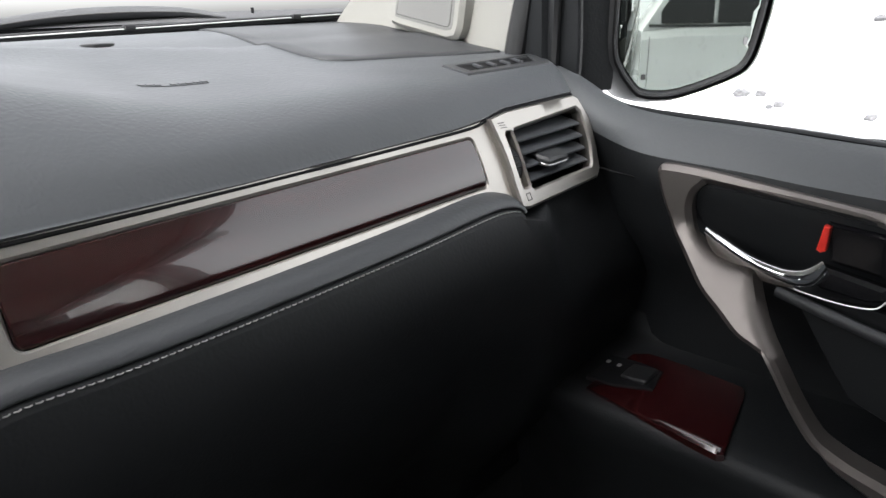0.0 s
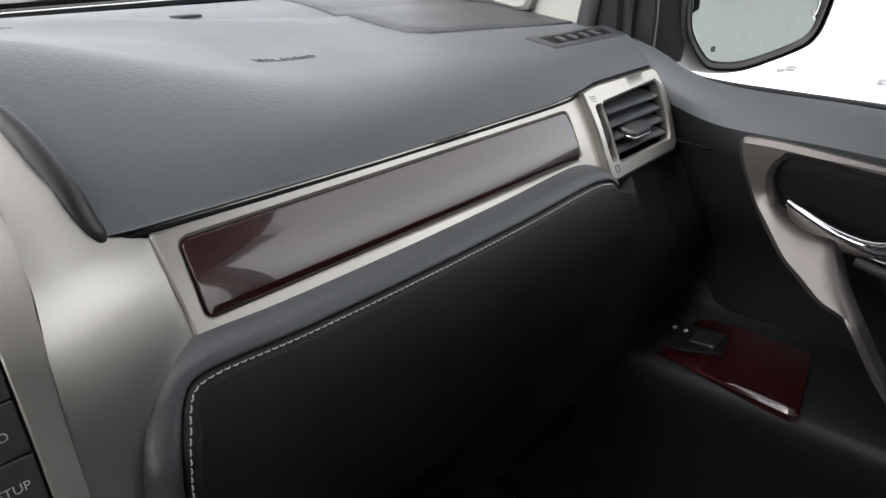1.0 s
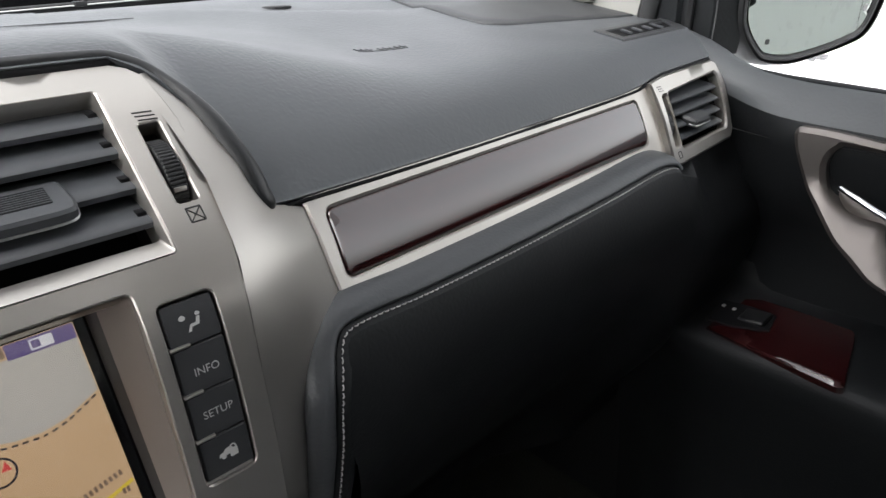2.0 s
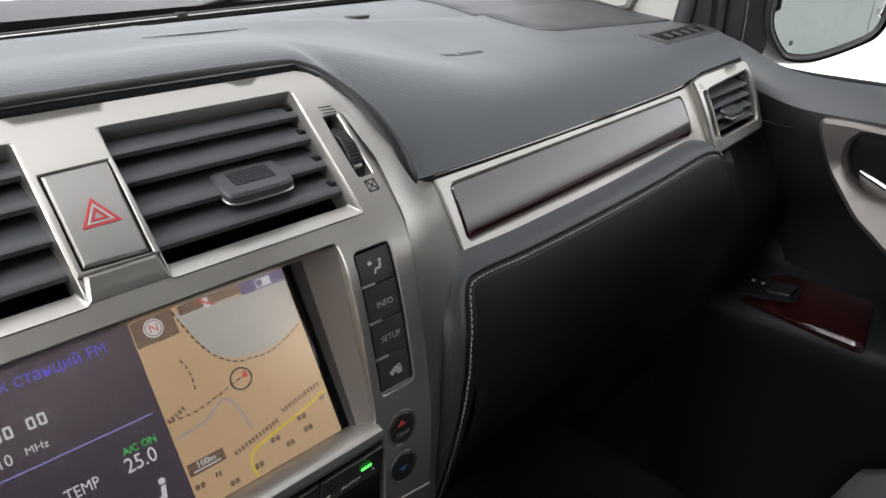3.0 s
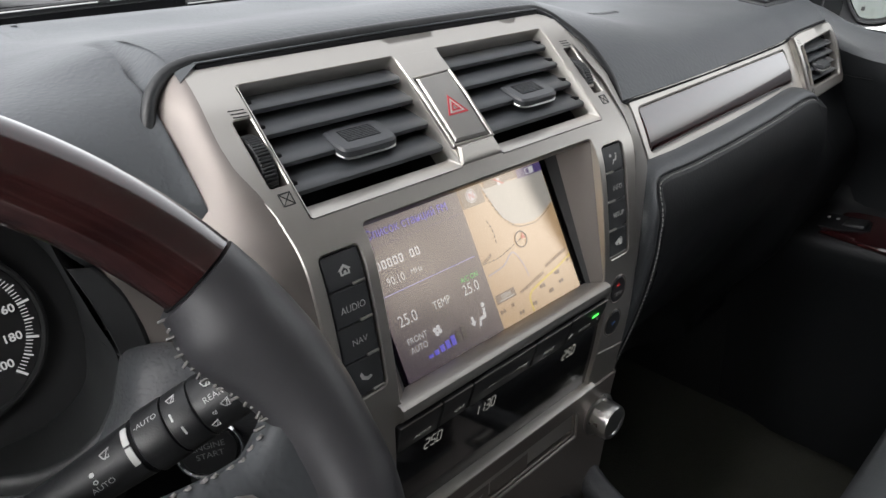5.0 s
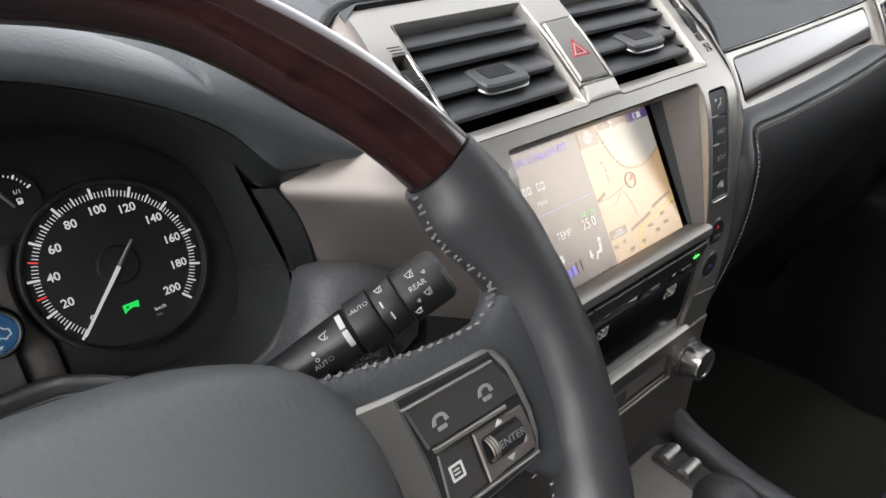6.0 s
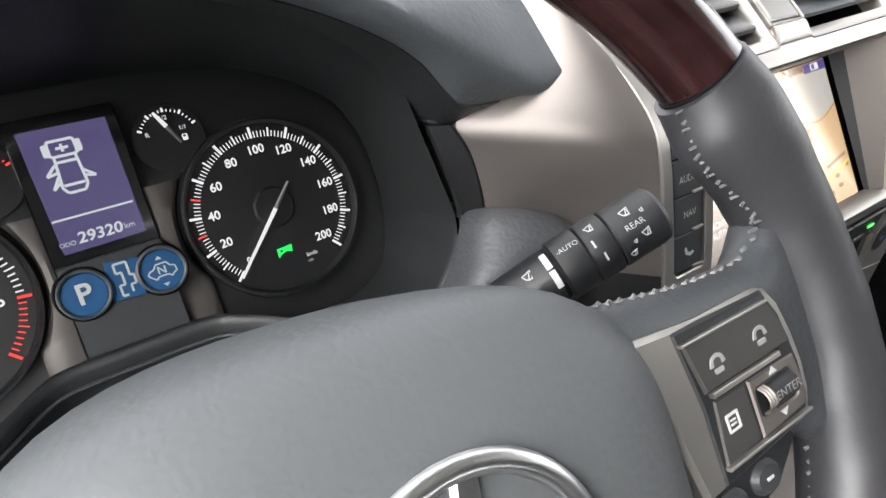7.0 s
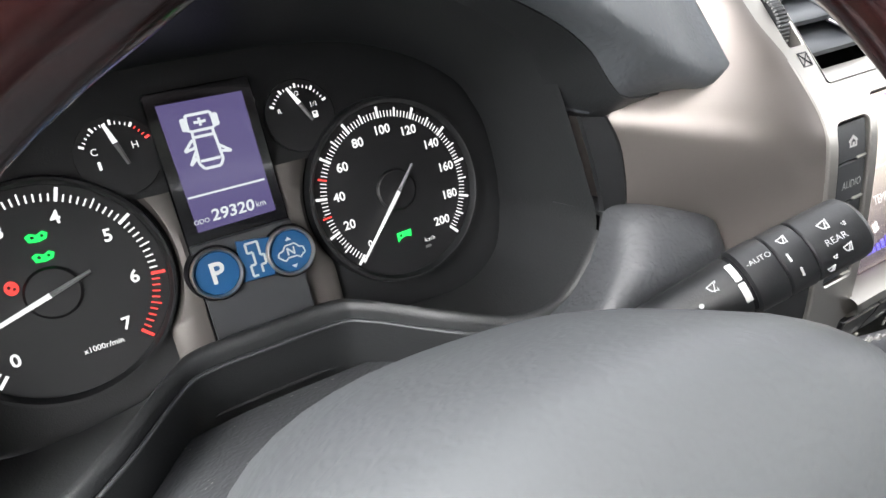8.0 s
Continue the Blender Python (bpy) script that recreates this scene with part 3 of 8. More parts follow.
# champagne band with the wood strip in it
def band(u, v, d=0.0):
    """u: across the car; v: down the sloping band."""
    bow = 0.0015 * math.sin(math.pi * min(1, max(0, (v + 0.006) / 0.062)))
    return Vector((u, 0.0055 + (u - 0.219) * 0.050 - 0.426 * v - (d + bow) * 0.905, 1.0725 + (u - 0.219) * 0.004 - 0.905 * v + (d + bow) * 0.426))


WOOD_V0, WOOD_V1 = 0.0095, 0.0505
trim_outer = [(0.207, -0.006), (0.575, -0.004), (0.592, 0.020), (0.602, 0.068), (0.560, 0.072), (0.50, 0.066), (0.35, 0.064), (0.25, 0.063), (0.211, 0.066)]
wood_hole = rrect(0.219, 0.5555, WOOD_V0, WOOD_V1, 0.005)
trim = part("trim_band", sheet(trim_outer, [wood_hole], band, 0.012, 0.0015, step=0.012), SILVER, dash, "satin champagne band around the wood strip")
wood_f = lambda u, v, d=0.0: band(u, v, d - 0.0008 + 0.0013 * math.sin(math.pi * min(1, max(0, (v - WOOD_V0) / (WOOD_V1 - WOOD_V0))) ** 1.25))
part("wood_strip", sheet(inset(wood_hole, 0.0006), [], wood_f, 0.004, 0.0008, step=0.004), WOOD, dash, "glossy dark red-brown wood strip")

# wings between the centre stack and the bands
WING = [(1.143, 0.146, 0.038, 0.153, 0.040), (1.122, 0.150, 0.014, 0.168, 0.020), (1.10, 0.153, -0.010, 0.178, 0.004), (1.075, 0.151, -0.032, 0.190, -0.002), (1.068, 0.150, -0.037, 0.2078, 0.0015), (1.05, 0.147, -0.046, 0.2092, -0.0075),
        (1.02, 0.146, -0.050, 0.2110, -0.0203), (0.99, 0.1455, -0.0525, 0.19, -0.032), (0.96, 0.1455, -0.053, 0.18, -0.036), (0.92, 0.1455, -0.051, 0.172, -0.036), (0.88, 0.1455, -0.045, 0.165, -0.034), (0.80, 0.1455, -0.035, 0.16, -0.028)]


def wing_row(z, xl, yl, xr, yr, side):
    row = []
    for t in np.linspace(0, 1, 9):
        x = xl + (xr - xl) * t
        y = yl + (yr - yl) * (1 - math.cos(t * math.pi / 2)) * 0.45 + (yr - yl) * 0.55 * t
        row.append((side * x, y + 0.002, z))
    return row


part("wing", loft([wing_row(*r, 1) for r in WING]), SILVER, dash, smooth=60)
# driver's side panel: it starts flush with the stack's edge and curves back to the instrument cowl
PANEL = [(1.149, 0.1560, 0.052), (1.136, 0.1680, 0.046), (1.122, 0.1735, 0.040), (1.108, 0.1785, 0.035), (1.095, 0.1860, 0.031), (1.084, 0.1980, 0.0285), (1.075, 0.2110, 0.0270), (1.065, 0.2180, 0.0250), (1.05, 0.2128, 0.0230),
         (1.02, 0.2075, 0.0205), (0.98, 0.2060, 0.019), (0.94, 0.206, 0.018), (0.88, 0.206, 0.018), (0.80, 0.206, 0.018)]
PANEL_FINE = spline(PANEL, 6)[::-1]
STACK_EDGE = ((-0.03, -0.014, 0.03, 0.045, 0.060, 0.075, 0.095, 0.36), (0.1485, 0.1495, 0.1522, 0.1512, 0.1467, 0.1427, 0.1412, 0.1412))


def panel_row(z):
    zs = [r[0] for r in PANEL_FINE]
    xr, yr = float(np.interp(z, zs, [r[1] for r in PANEL_FINE])), float(np.interp(z, zs, [r[2] for r in PANEL_FINE]))
    v = float(np.interp(z, FZ[::-1], FV[::-1]))
    xl, yl = float(np.interp(v, *STACK_EDGE)), fascia(0, v, 0.0008 - 0.0020 * smooth_step(0.058, 0.078, v)).y
    m = 0.85 * smooth_step(1.065, 1.0, z)
    return [(-(xl + (xr - xl) * t), yl + (yr - yl) * ((1 - m) * (1 - math.cos(t * math.pi / 2)) + m * math.sin(t * math.pi / 2)), z) for t in np.linspace(0, 1, 15)]


heights = list(np.linspace(1.149, 0.98, 40))
# same champagne paint as the fascia, coloured darker to stand for its shading
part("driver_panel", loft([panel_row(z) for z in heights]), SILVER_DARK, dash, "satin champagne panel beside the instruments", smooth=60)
part("driver_lower_panel", loft([panel_row(z) for z in np.linspace(0.98, 0.80, 12)]), PLASTIC, dash, "black panel below the champagne one", smooth=60)
back = []
for z, xr, yr in PANEL[1:10]:
    back.append([(-xr, yr, z), (-xr - 0.5 * (0.2195 - xr), yr + 0.5 * (0.052 - yr), z), (-0.2195, 0.052, z)])
# the panel's return carries the same darkened champagne
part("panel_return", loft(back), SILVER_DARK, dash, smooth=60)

# padded knee bolster with stitched edge, and glove box face
KNEE_TOP = [(0.1638, 0.955), (0.1658, 0.978), (0.1710, 0.9985), (0.1825, 1.0140), (0.205, 1.0218), (0.26, 1.0205), (0.35, 1.0205), (0.45, 1.0222), (0.52, 1.0248), (0.548, 1.0242), (0.566, 1.0200), (0.573, 1.0135)]


def knee_y(x, z):
    return -0.022 - 0.02 * smooth_step(1.03, 0.98, z) + (x - 0.2) * 0.030 + 0.055 * smooth_step(0.97, 0.70, z) + 0.036 * smooth_step(0.575, 0.65, x) * smooth_step(0.90, 1.0, z)


edge = [Vector((x, 0, z)) for x, z in KNEE_TOP]
edge = [p for p in spline([(p.x, 0, p.z) for p in edge], 5)]
left_low = [Vector((0.1633 - 0.009 * (0.955 - z) / 0.1, 0, z)) for z in np.linspace(0.70, 0.945, 12)]
edge = left_low + edge


def inward(k):
    a, b = edge[max(0, k - 1)], edge[min(len(edge) - 1, k + 1)]
    t = (b - a).normalized()
    return Vector((t.z, 0, -t.x))


def flank(p):
    return 1 + 0.62 * smooth_step(0.200, 0.172, p.x)


rows = []
for off, dy in ((-0.001, 0.014), (-0.001, 0.004), (0.0, 0.0), (0.0010, -0.0038), (0.0030, -0.0070), (0.0052, -0.0088), (0.0073, -0.0091), (0.0085, -0.0083), (0.0091, -0.0068), (0.0098, -0.0072), (0.0112, -0.0090), (0.0140, -0.0095)):
    row = []
    for k, p in enumerate(edge):
        q = p + inward(k) * off * flank(p)
        row.append((q.x, knee_y(q.x, q.z) + dy, q.z))
    rows.append(row)
part("knee_bolster", loft(rows[:9]), HIDE_GREY, dash, "dark grey leather bolster with a stitched seam", smooth=60)
part("seam_strip", loft(rows[8:]), KNEE, dash, "black leather along the seam", smooth=60)
# the plain face below it
rows = []
inner = [edge[k] + inward(k) * 0.0137 * flank(edge[k]) for k in range(len(edge))] + [Vector((x, 0, z)) for x, z in ((0.59, 0.996), (0.61, 1.000), (0.63, 1.003), (0.655, 1.004), (0.69, 1.005), (0.735, 1.005), (0.80, 1.005))]
for w in np.linspace(0, 1, 16):
    row = []
    for k, p in enumerate(inner):
        low = Vector((0.164 + (0.80 - 0.164) * k / (len(inner) - 1), 0, 0.60))
        q = p.lerp(low, w) if k >= len(left_low) else p.lerp(Vector((max(p.x, low.x), 0, p.z)), w)
        row.append((q.x, knee_y(q.x, q.z) - 0.0095 + 0.10 * smooth_step(0.80, 0.60, q.z) + 0.05 * smooth_step(0.0, 0.7, w) * smooth_step(0.62, 0.50, q.x), q.z))
    rows.append(row)
for dy, dz in ((0.0025, 0.0012), (0.009, 0.0016), (0.026, 0.0010)):
    rows.insert(0, [(q.x, knee_y(q.x, q.z) - 0.0095 + dy, q.z + dz * smooth_step(0.575, 0.60, q.x)) for q in inner])
part("glove_box_face", loft(rows), KNEE, dash, "black leather-look face over the knees", smooth=60)
# stitches along the seam
path = [edge[k] + inward(k) * 0.0108 * flank(edge[k]) for k in range(len(left_low) - 6, len(edge) - 2)]
acc = [0.0]
for a, b in zip(path, path[1:]):
    acc.append(acc[-1] + (b - a).length)
s = 0.0
while s < acc[-1] - 0.004:
    pts = []
    for w in (s, s + 0.0014, s + 0.0028):
        x, z = float(np.interp(w, acc, [p.x for p in path])), float(np.interp(w, acc, [p.z for p in path]))
        pts.append((x, knee_y(x, z) - 0.0092 - (0.0009 if w == s + 0.0014 else 0), z))
    part("stitch", tube(pts, 0.00042, seg=5, up=(0, 1, 0)), THREAD, dash)
    s += 0.0042

# ---- centre stack ----
stack = thing("centre_stack", "champagne centre stack with vents, screen and climate controls", "centre stack", (0, -0.03, 0.72))
VENT = (0.0178, 0.1268, -0.0030, 0.0835)
holes = [rrect(VENT[0], VENT[1], VENT[2], VENT[3], 0.002), rrect(-VENT[1], -VENT[0], VENT[2], VENT[3], 0.002), rrect(-0.1010, 0.1025, 0.0940, 0.2075, 0.003),
         rrect(0.1088, 0.1338, 0.1035, 0.1915, 0.004), rrect(-0.1340, -0.1082, 0.1040, 0.1895, 0.004), rrect(-0.1065, 0.1065, 0.2215, 0.316, 0.002),
         rrect(0.1368, 0.1468, 0.0190, 0.0620, 0.0015), rrect(-0.1390, -0.1285, 0.0190, 0.0610, 0.0015)]
outer = [(-0.1515, -0.014), (-0.1505, -0.0195), (-0.145, -0.0200), (0.139, -0.0190), (0.146, -0.0155), (0.1510, -0.009), (0.1560, 0.02), (0.1572, 0.05), (0.1530, 0.080), (0.1485, 0.104), (0.1462, 0.14), (0.1455, 0.20), (0.1455, 0.285), (0.150, 0.36), (-0.146, 0.36), (-0.1425, 0.285), (-0.1420, 0.20), (-0.1420, 0.14),
         (-0.1425, 0.095), (-0.1440, 0.075), (-0.1480, 0.060), (-0.1525, 0.045), (-0.1535, 0.03)]
part("fascia", sheet(outer, holes, fascia, 0.011, 0.0007, step=0.008), SILVER, stack, smooth=35)


def duct(u0, u1, v0, v1, depth, start=0.010):
    loops = []
    for d in (-start, -depth):
        loops.append([fascia(u, v, d) for u, v in rrect(u0, u1, v0, v1, 0.002)])
    bm = loft(loops, closed_u=True)
    bm.faces.new([bm.verts.new(p) for p in loops[1]])
    return bm


def air_vent(side):
    u0, u1 = (VENT[0], VENT[1]) if side > 0 else (-VENT[1], -VENT[0])
    vent = part("air_vent", duct(u0 - 0.001, u1 + 0.001, VENT[2] - 0.001, VENT[3] + 0.001, 0.045), DARK, stack, "open centre air vent with four black slats")
    for n, v in enumerate((0.0132, 0.0292, 0.0474, 0.0652)):
        front = fascia(0, v, -0.0055)
        back = front + Vector((0, 0.0245, 0.0068))
        ring = []
        for p, h in ((front, 0.0012), (front.lerp(back, 0.06), 0.0022), (front.lerp(back, 0.25), 0.0025), (front.lerp(back, 0.9), 0.0022), (back, 0.0012)):
            ring.append((p, h))
        sec = [p + Vector((0, -h * 0.25, h)) for p, h in ring] + [p - Vector((0, -h * 0.25, h)) for p, h in reversed(ring)]
        rows = [[(x, q.y, q.z) for q in sec] for x in np.linspace(u0 + 0.0006, u1 - 0.0006, 4)]
        part("slat", loft(rows, closed_u=True, cap=True), SLAT, vent)
        if n == 2:
            cx = 0.0800 if side > 0 else -0.0695
            chord = Vector((0, 0.026, 0.0085)).normalized()
            tab_f = plane_map((cx, front.y - 0.0045, front.z + 0.0030), (1, 0, 0), -chord)
            tab = part("slide_tab", sheet([(p.x, p.y) for p in spline([(a, b, 0) for a, b in ((-0.0185, -0.0175), (-0.0150, -0.0195), (0.0150, -0.0195), (0.0185, -0.0175), (0.0198, -0.008), (0.0196, 0.0005), (0.0160, 0.0045), (0.0, 0.0052), (-0.0160, 0.0045), (-0.0196, 0.0005), (-0.0198, -0.008), (-0.0185, -0.0175))], 3)][:-1], [], tab_f, 0.0062, 0.0014), SLAT, vent, "dark grey sliding tab with a ribbed pad")
            part("pad", sheet(rrect(-0.0118, 0.0118, -0.0158, -0.0030, 0.0006, 2), [], lambda u, v, d=0: tab_f(u, v, d + 0.0002), 0.0008, 0.0001), DARK, tab, "black ribbed pad")
            for j in range(8):
                part("rib", sheet(rrect(-0.0116, 0.0116, -0.0155 + j * 0.00160, -0.0149 + j * 0.00160, 0.0001, 1), [], lambda u, v, d=0: tab_f(u, v, d + 0.0005), 0.0004, 0.00005), SLAT, tab)
            edge_pts = [tab_f(-0.0200, -0.002, -0.0050), tab_f(-0.0165, 0.0048, -0.0054), tab_f(0, 0.0056, -0.0056), tab_f(0.0165, 0.0048, -0.0054), tab_f(0.0200, -0.002, -0.0050)]
            part("chrome_edge", tube(spline(edge_pts, 4), 0.0006, seg=6), EMBLEM_METAL, tab, "thin chrome edge")
        part("slat_pin", box((side * 0.1225 - 0.002, front.y + 0.004, front.z + 0.001), (side * 0.1225 + 0.002, front.y + 0.010, front.z + 0.0055), 0.0005), DARK, vent)
    # sloping lip round the opening
    loops = []
    for d, lo, si, hi in ((0.0004, 0.0, 0.0, 0.0), (0.0001, 0.0012, 0.0008, 0.0002), (-0.0052, 0.0098, 0.0020, 0.0004), (-0.0062, 0.0108, 0.0021, 0.0005), (-0.0180, 0.0112, 0.0022, 0.0006)):
        loops.append([fascia(u, v, d) for u, v in rrect(u0 + si, u1 - si, VENT[2] + hi, VENT[3] - lo, 0.002)])
    part("lip", loft(loops, closed_u=True), SILVER, vent, "satin champagne lip")
    return vent


def thumb_wheel(u, parent, v0=0.0225, v1=0.0595, f=None):
    f = f or fascia
    mid = f(u, (v0 + v1) / 2, -0.018)
    r = 0.0205
    prof = [(-0.0042, r - 0.0012), (-0.0035, r), (0.0035, r), (0.0042, r - 0.0012)]
    rows = []
    for k in range(192):
        a = 2 * math.pi * k / 192
        rr = 0.0006 if k % 3 < 1 else 0
        rows.append([(mid.x + x, mid.y + (rad - rr) * math.cos(a), mid.z + (rad - rr) * math.sin(a)) for x, rad in prof])
    bm = loft(rows, closed_v=True)
    for x in (-0.0042, 0.0042):
        bm.faces.new([bm.verts.new((mid.x + x, mid.y + (r - 0.0012) * math.cos(2 * math.pi * k / 48), mid.z + (r - 0.0012) * math.sin(2 * math.pi * k / 48))) for k in range(48)])
    return part("thumb_wheel", bm, PLASTIC, parent, "ribbed black vent wheel", smooth=25)


for side in (1, -1):
    vent = air_vent(side)
    cu = 0.1418 if side > 0 else -0.13375
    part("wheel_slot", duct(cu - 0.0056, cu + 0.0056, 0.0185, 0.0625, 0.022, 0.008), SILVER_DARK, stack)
    tw_part = thumb_wheel(cu, stack)
    mk = fascia(cu, 0.0405, -0.018)
    mark_a = radians(218 if side < 0 else 176)
    tip = Vector((0, math.cos(mark_a), math.sin(mark_a)))
    part("wheel_mark", box(mk + tip * 0.0200 - Vector((0.0030, 0.0012, 0.0012)), mk + tip * 0.0200 + Vector((0.0030, 0.0012, 0.0012)), 0.0005), SILVER, tw_part, "pale mark on the wheel")
    bm = bmesh.new()
    for k in range(3):
        sheet([(cu - 0.005 + 0.0006 * k, 0.0125 + k * 0.0022), (cu + 0.004 + 0.0006 * k, 0.0130 + k * 0.0022), (cu + 0.004 + 0.0006 * k, 0.0136 + k * 0.0022), (cu - 0.005 + 0.0006 * k, 0.0131 + k * 0.0022)], [], lambda u, v, d=0: fascia(u, v, d + 0.0003), 0.0003, 0.0001, bm=bm)
    part("open_mark", bm, PLASTIC, stack)
    bm = sheet(rrect(cu - 0.0036, cu + 0.0036, 0.0645, 0.0715, 0.0003, 1), [rrect(cu - 0.003, cu + 0.003, 0.0651, 0.0709, 0.0002, 1)], lambda u, v, d=0: fascia(u, v, d + 0.0003), 0.0003, 0.00005)
    for a, b in (((-0.003, 0.0651), (0.003, 0.0709)), ((-0.003, 0.0709), (0.003, 0.0651))):
        tube([fascia(cu + a[0], a[1], 0.0002), fascia(cu + b[0], b[1], 0.0002)], 0.0003, seg=5, bm=bm)
    part("closed_mark", bm, PLASTIC, stack)

# hazard button on its bridge
up = lambda h: (lambda u, v, d=0.0: fascia(u, v, d + h))
hz = part("hazard_button", sheet([(-0.0138, 0.0192), (0.0148, 0.0184), (0.0138, 0.0668), (-0.0143, 0.0660)], [], up(0.0030), 0.008, 0.0011, step=0.006), HAZARD, stack, "satin champagne hazard light button")
GAP = [(-0.0150, 0.0180), (0.0160, 0.0172), (0.0150, 0.0679), (-0.0155, 0.0671)]
part("bridge", sheet([(-0.0184, -0.0024), (0.0184, -0.0024), (0.0182, 0.040), (0.0180, 0.0690), (-0.0180, 0.0690), (-0.0182, 0.040)], [GAP], lambda u, v, d=0.0: fascia(u, v, d + 0.0003 + 0.0026 * smooth_step(-0.003, 0.040, v)), 0.014, 0.0006, step=0.006), SILVER, stack, "champagne bridge between the vents")
part("button_gap", sheet(GAP, [], up(0.0004), 0.004, 0.0002, step=0.006), DARK, stack)
part("button_base", sheet([(-0.0158, 0.0694), (0.0156, 0.0694), (0.0190, 0.0830), (-0.0188, 0.0830)], [], lambda u, v, d=0.0: fascia(u, v, d + 0.0044 - 0.0034 * smooth_step(0.069, 0.083, v)), 0.008, 0.0018, step=0.005), SILVER, stack)


def tri(c, v, r):
    return [(c + r * math.cos(radians(a)), v + r * math.sin(radians(a)) * 0.92) for a in (-90, 30, 150)]


mark = sheet(tri(0.0005, 0.0445, 0.0100), [tri(0.0005, 0.0445, 0.0076)], up(0.0034), 0.0004, 0.0001)
sheet(tri(0.0005, 0.0445, 0.0046), [tri(0.0005, 0.0445, 0.0024)], up(0.0034), 0.0004, 0.0001, bm=mark)
part("red_triangle", mark, paint("red_print", (0.42, 0.03, 0.04), 0.5), hz, "red warning triangle")
part("pale_triangle", sheet(tri(0.0005, 0.0445, 0.0068), [tri(0.0005, 0.0445, 0.0054)], up(0.0034), 0.0004, 0.0001), PRINT, hz)

# screen recess and display
scr_map = plane_map((0, 0.0, 1.05), (1, 0, 0), (0, -0.466, -1))
SW, SH = 0.0855, 0.1005


def ring_at(f, u0, u1, v0, v1, r, d):
    return [f(u, v, d) for u, v in rrect(u0, u1, v0, v1, r)]


front = ring_at(fascia, -0.1024, 0.1024, 0.0946, 0.2074, 0.003, -0.0015)
back = [scr_map(u, v, 0.0015) for u, v in rrect(-0.0905, 0.0905, -0.003, SH + 0.002, 0.002)]
half = [a.lerp(b, 0.74) for a, b in zip(front, back)]
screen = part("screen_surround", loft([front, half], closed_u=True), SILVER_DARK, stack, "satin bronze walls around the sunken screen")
part("inner_frame", loft([half, back], closed_u=True), PLASTIC, screen, "black inner frame")
part("screen_back", sheet(rrect(-0.0925, 0.0925, -0.005, SH + 0.004, 0.002), [], lambda u, v, d=0: scr_map(u, v, d - 0.002), 0.003, 0.0003), GLOSS_BLACK, screen)


def lit(name, colour, strength):
    m = glow(name, colour, strength * 0.145)
    b = m.node_tree.nodes["Principled BSDF"]
    b.inputs["Roughness"].default_value = 0.24
    b.inputs["IOR"].default_value = 4.0
    b.inputs["Specular Tint"].default_value = (1.0, 0.87, 0.72, 1)
    return m


S_PURPLE = lit("lit_purple_panel", (0.055, 0.037, 0.066), 0.8)
S_MAP = lit("lit_sand_map", (0.74, 0.49, 0.27), 0.75)
S_LAKE = lit("lit_grey_area", (0.52, 0.50, 0.46), 0.8)
S_WHITE = lit("lit_white", (0.85, 0.85, 0.88), 0.8)
S_BLUE = lit("lit_blue", (0.12, 0.10, 0.85), 0.9)
S_GREEN = lit("lit_green", (0.05, 0.75, 0.12), 0.9)
S_BROWN = lit("lit_brown", (0.19, 0.12, 0.08), 0.8)
S_VIOLET = lit("lit_violet", (0.10, 0.07, 0.25), 0.8)
S_DARK = lit("lit_dark", (0.02, 0.018, 0.03), 0.6)
S_YELLOW = lit("lit_yellow", (0.85, 0.62, 0.04), 0.8)
S_RED = lit("lit_red", (0.75, 0.08, 0.07), 0.8)
S_LILAC = lit("lit_lilac", (0.50, 0.42, 0.46), 0.75)
S_LINE = lit("lit_blue_line", (0.30, 0.28, 0.75), 0.9)


def flat(name, loop, material, h, holes=(), parent=None):
    return part(name, sheet(loop, list(holes), lambda u, v, d=0: scr_map(u, v, d + h), 0.0002, 0.00002), material, parent or display)


display = part("display", sheet(rrect(-SW, 0.0, 0, SH, 0.0004, 1), [], lambda u, v, d=0: scr_map(u, v, d + 0.0002), 0.0004, 0.00005), S_PURPLE, screen, "lit navigation screen with radio and map halves")
flat("map_area", rrect(0.0, SW, 0, SH, 0.0004, 1), S_MAP, 0.0002)
lake = [(0.022, 0.0035), (0.0255, 0.012), (0.028, 0.020), (0.0325, 0.029), (0.040, 0.0355), (0.050, 0.0385), (0.060, 0.0395), (0.070, 0.038), (SW - 0.0006, 0.0315), (SW - 0.0006, 0.006), (0.055, 0.006)]
flat("map_lake", lake, S_LAKE, 0.0004)


def dashes(pts, w, material, h, name, on=0.0022, off=0.0016):
    p = spline([(a, b, 0) for a, b in pts], 8)
    bm, run, state = bmesh.new(), 0.0, 0
    for a, b in zip(p, p[1:]):
        n = max(1, int((b - a).length / 0.0004))
        for k in range(n):
            q0, q1 = a.lerp(b, k / n), a.lerp(b, (k + 1) / n)
            if run % (on + off) < on:
                t = (q1 - q0).normalized()
                s = Vector((-t.y, t.x, 0)) * w / 2
                bm.faces.new([bm.verts.new(scr_map(q.x, q.y, h)) for q in (q0 - s, q1 - s, q1 + s, q0 + s)])
            run += (q1 - q0).length
    return part(name, bm, material, display)


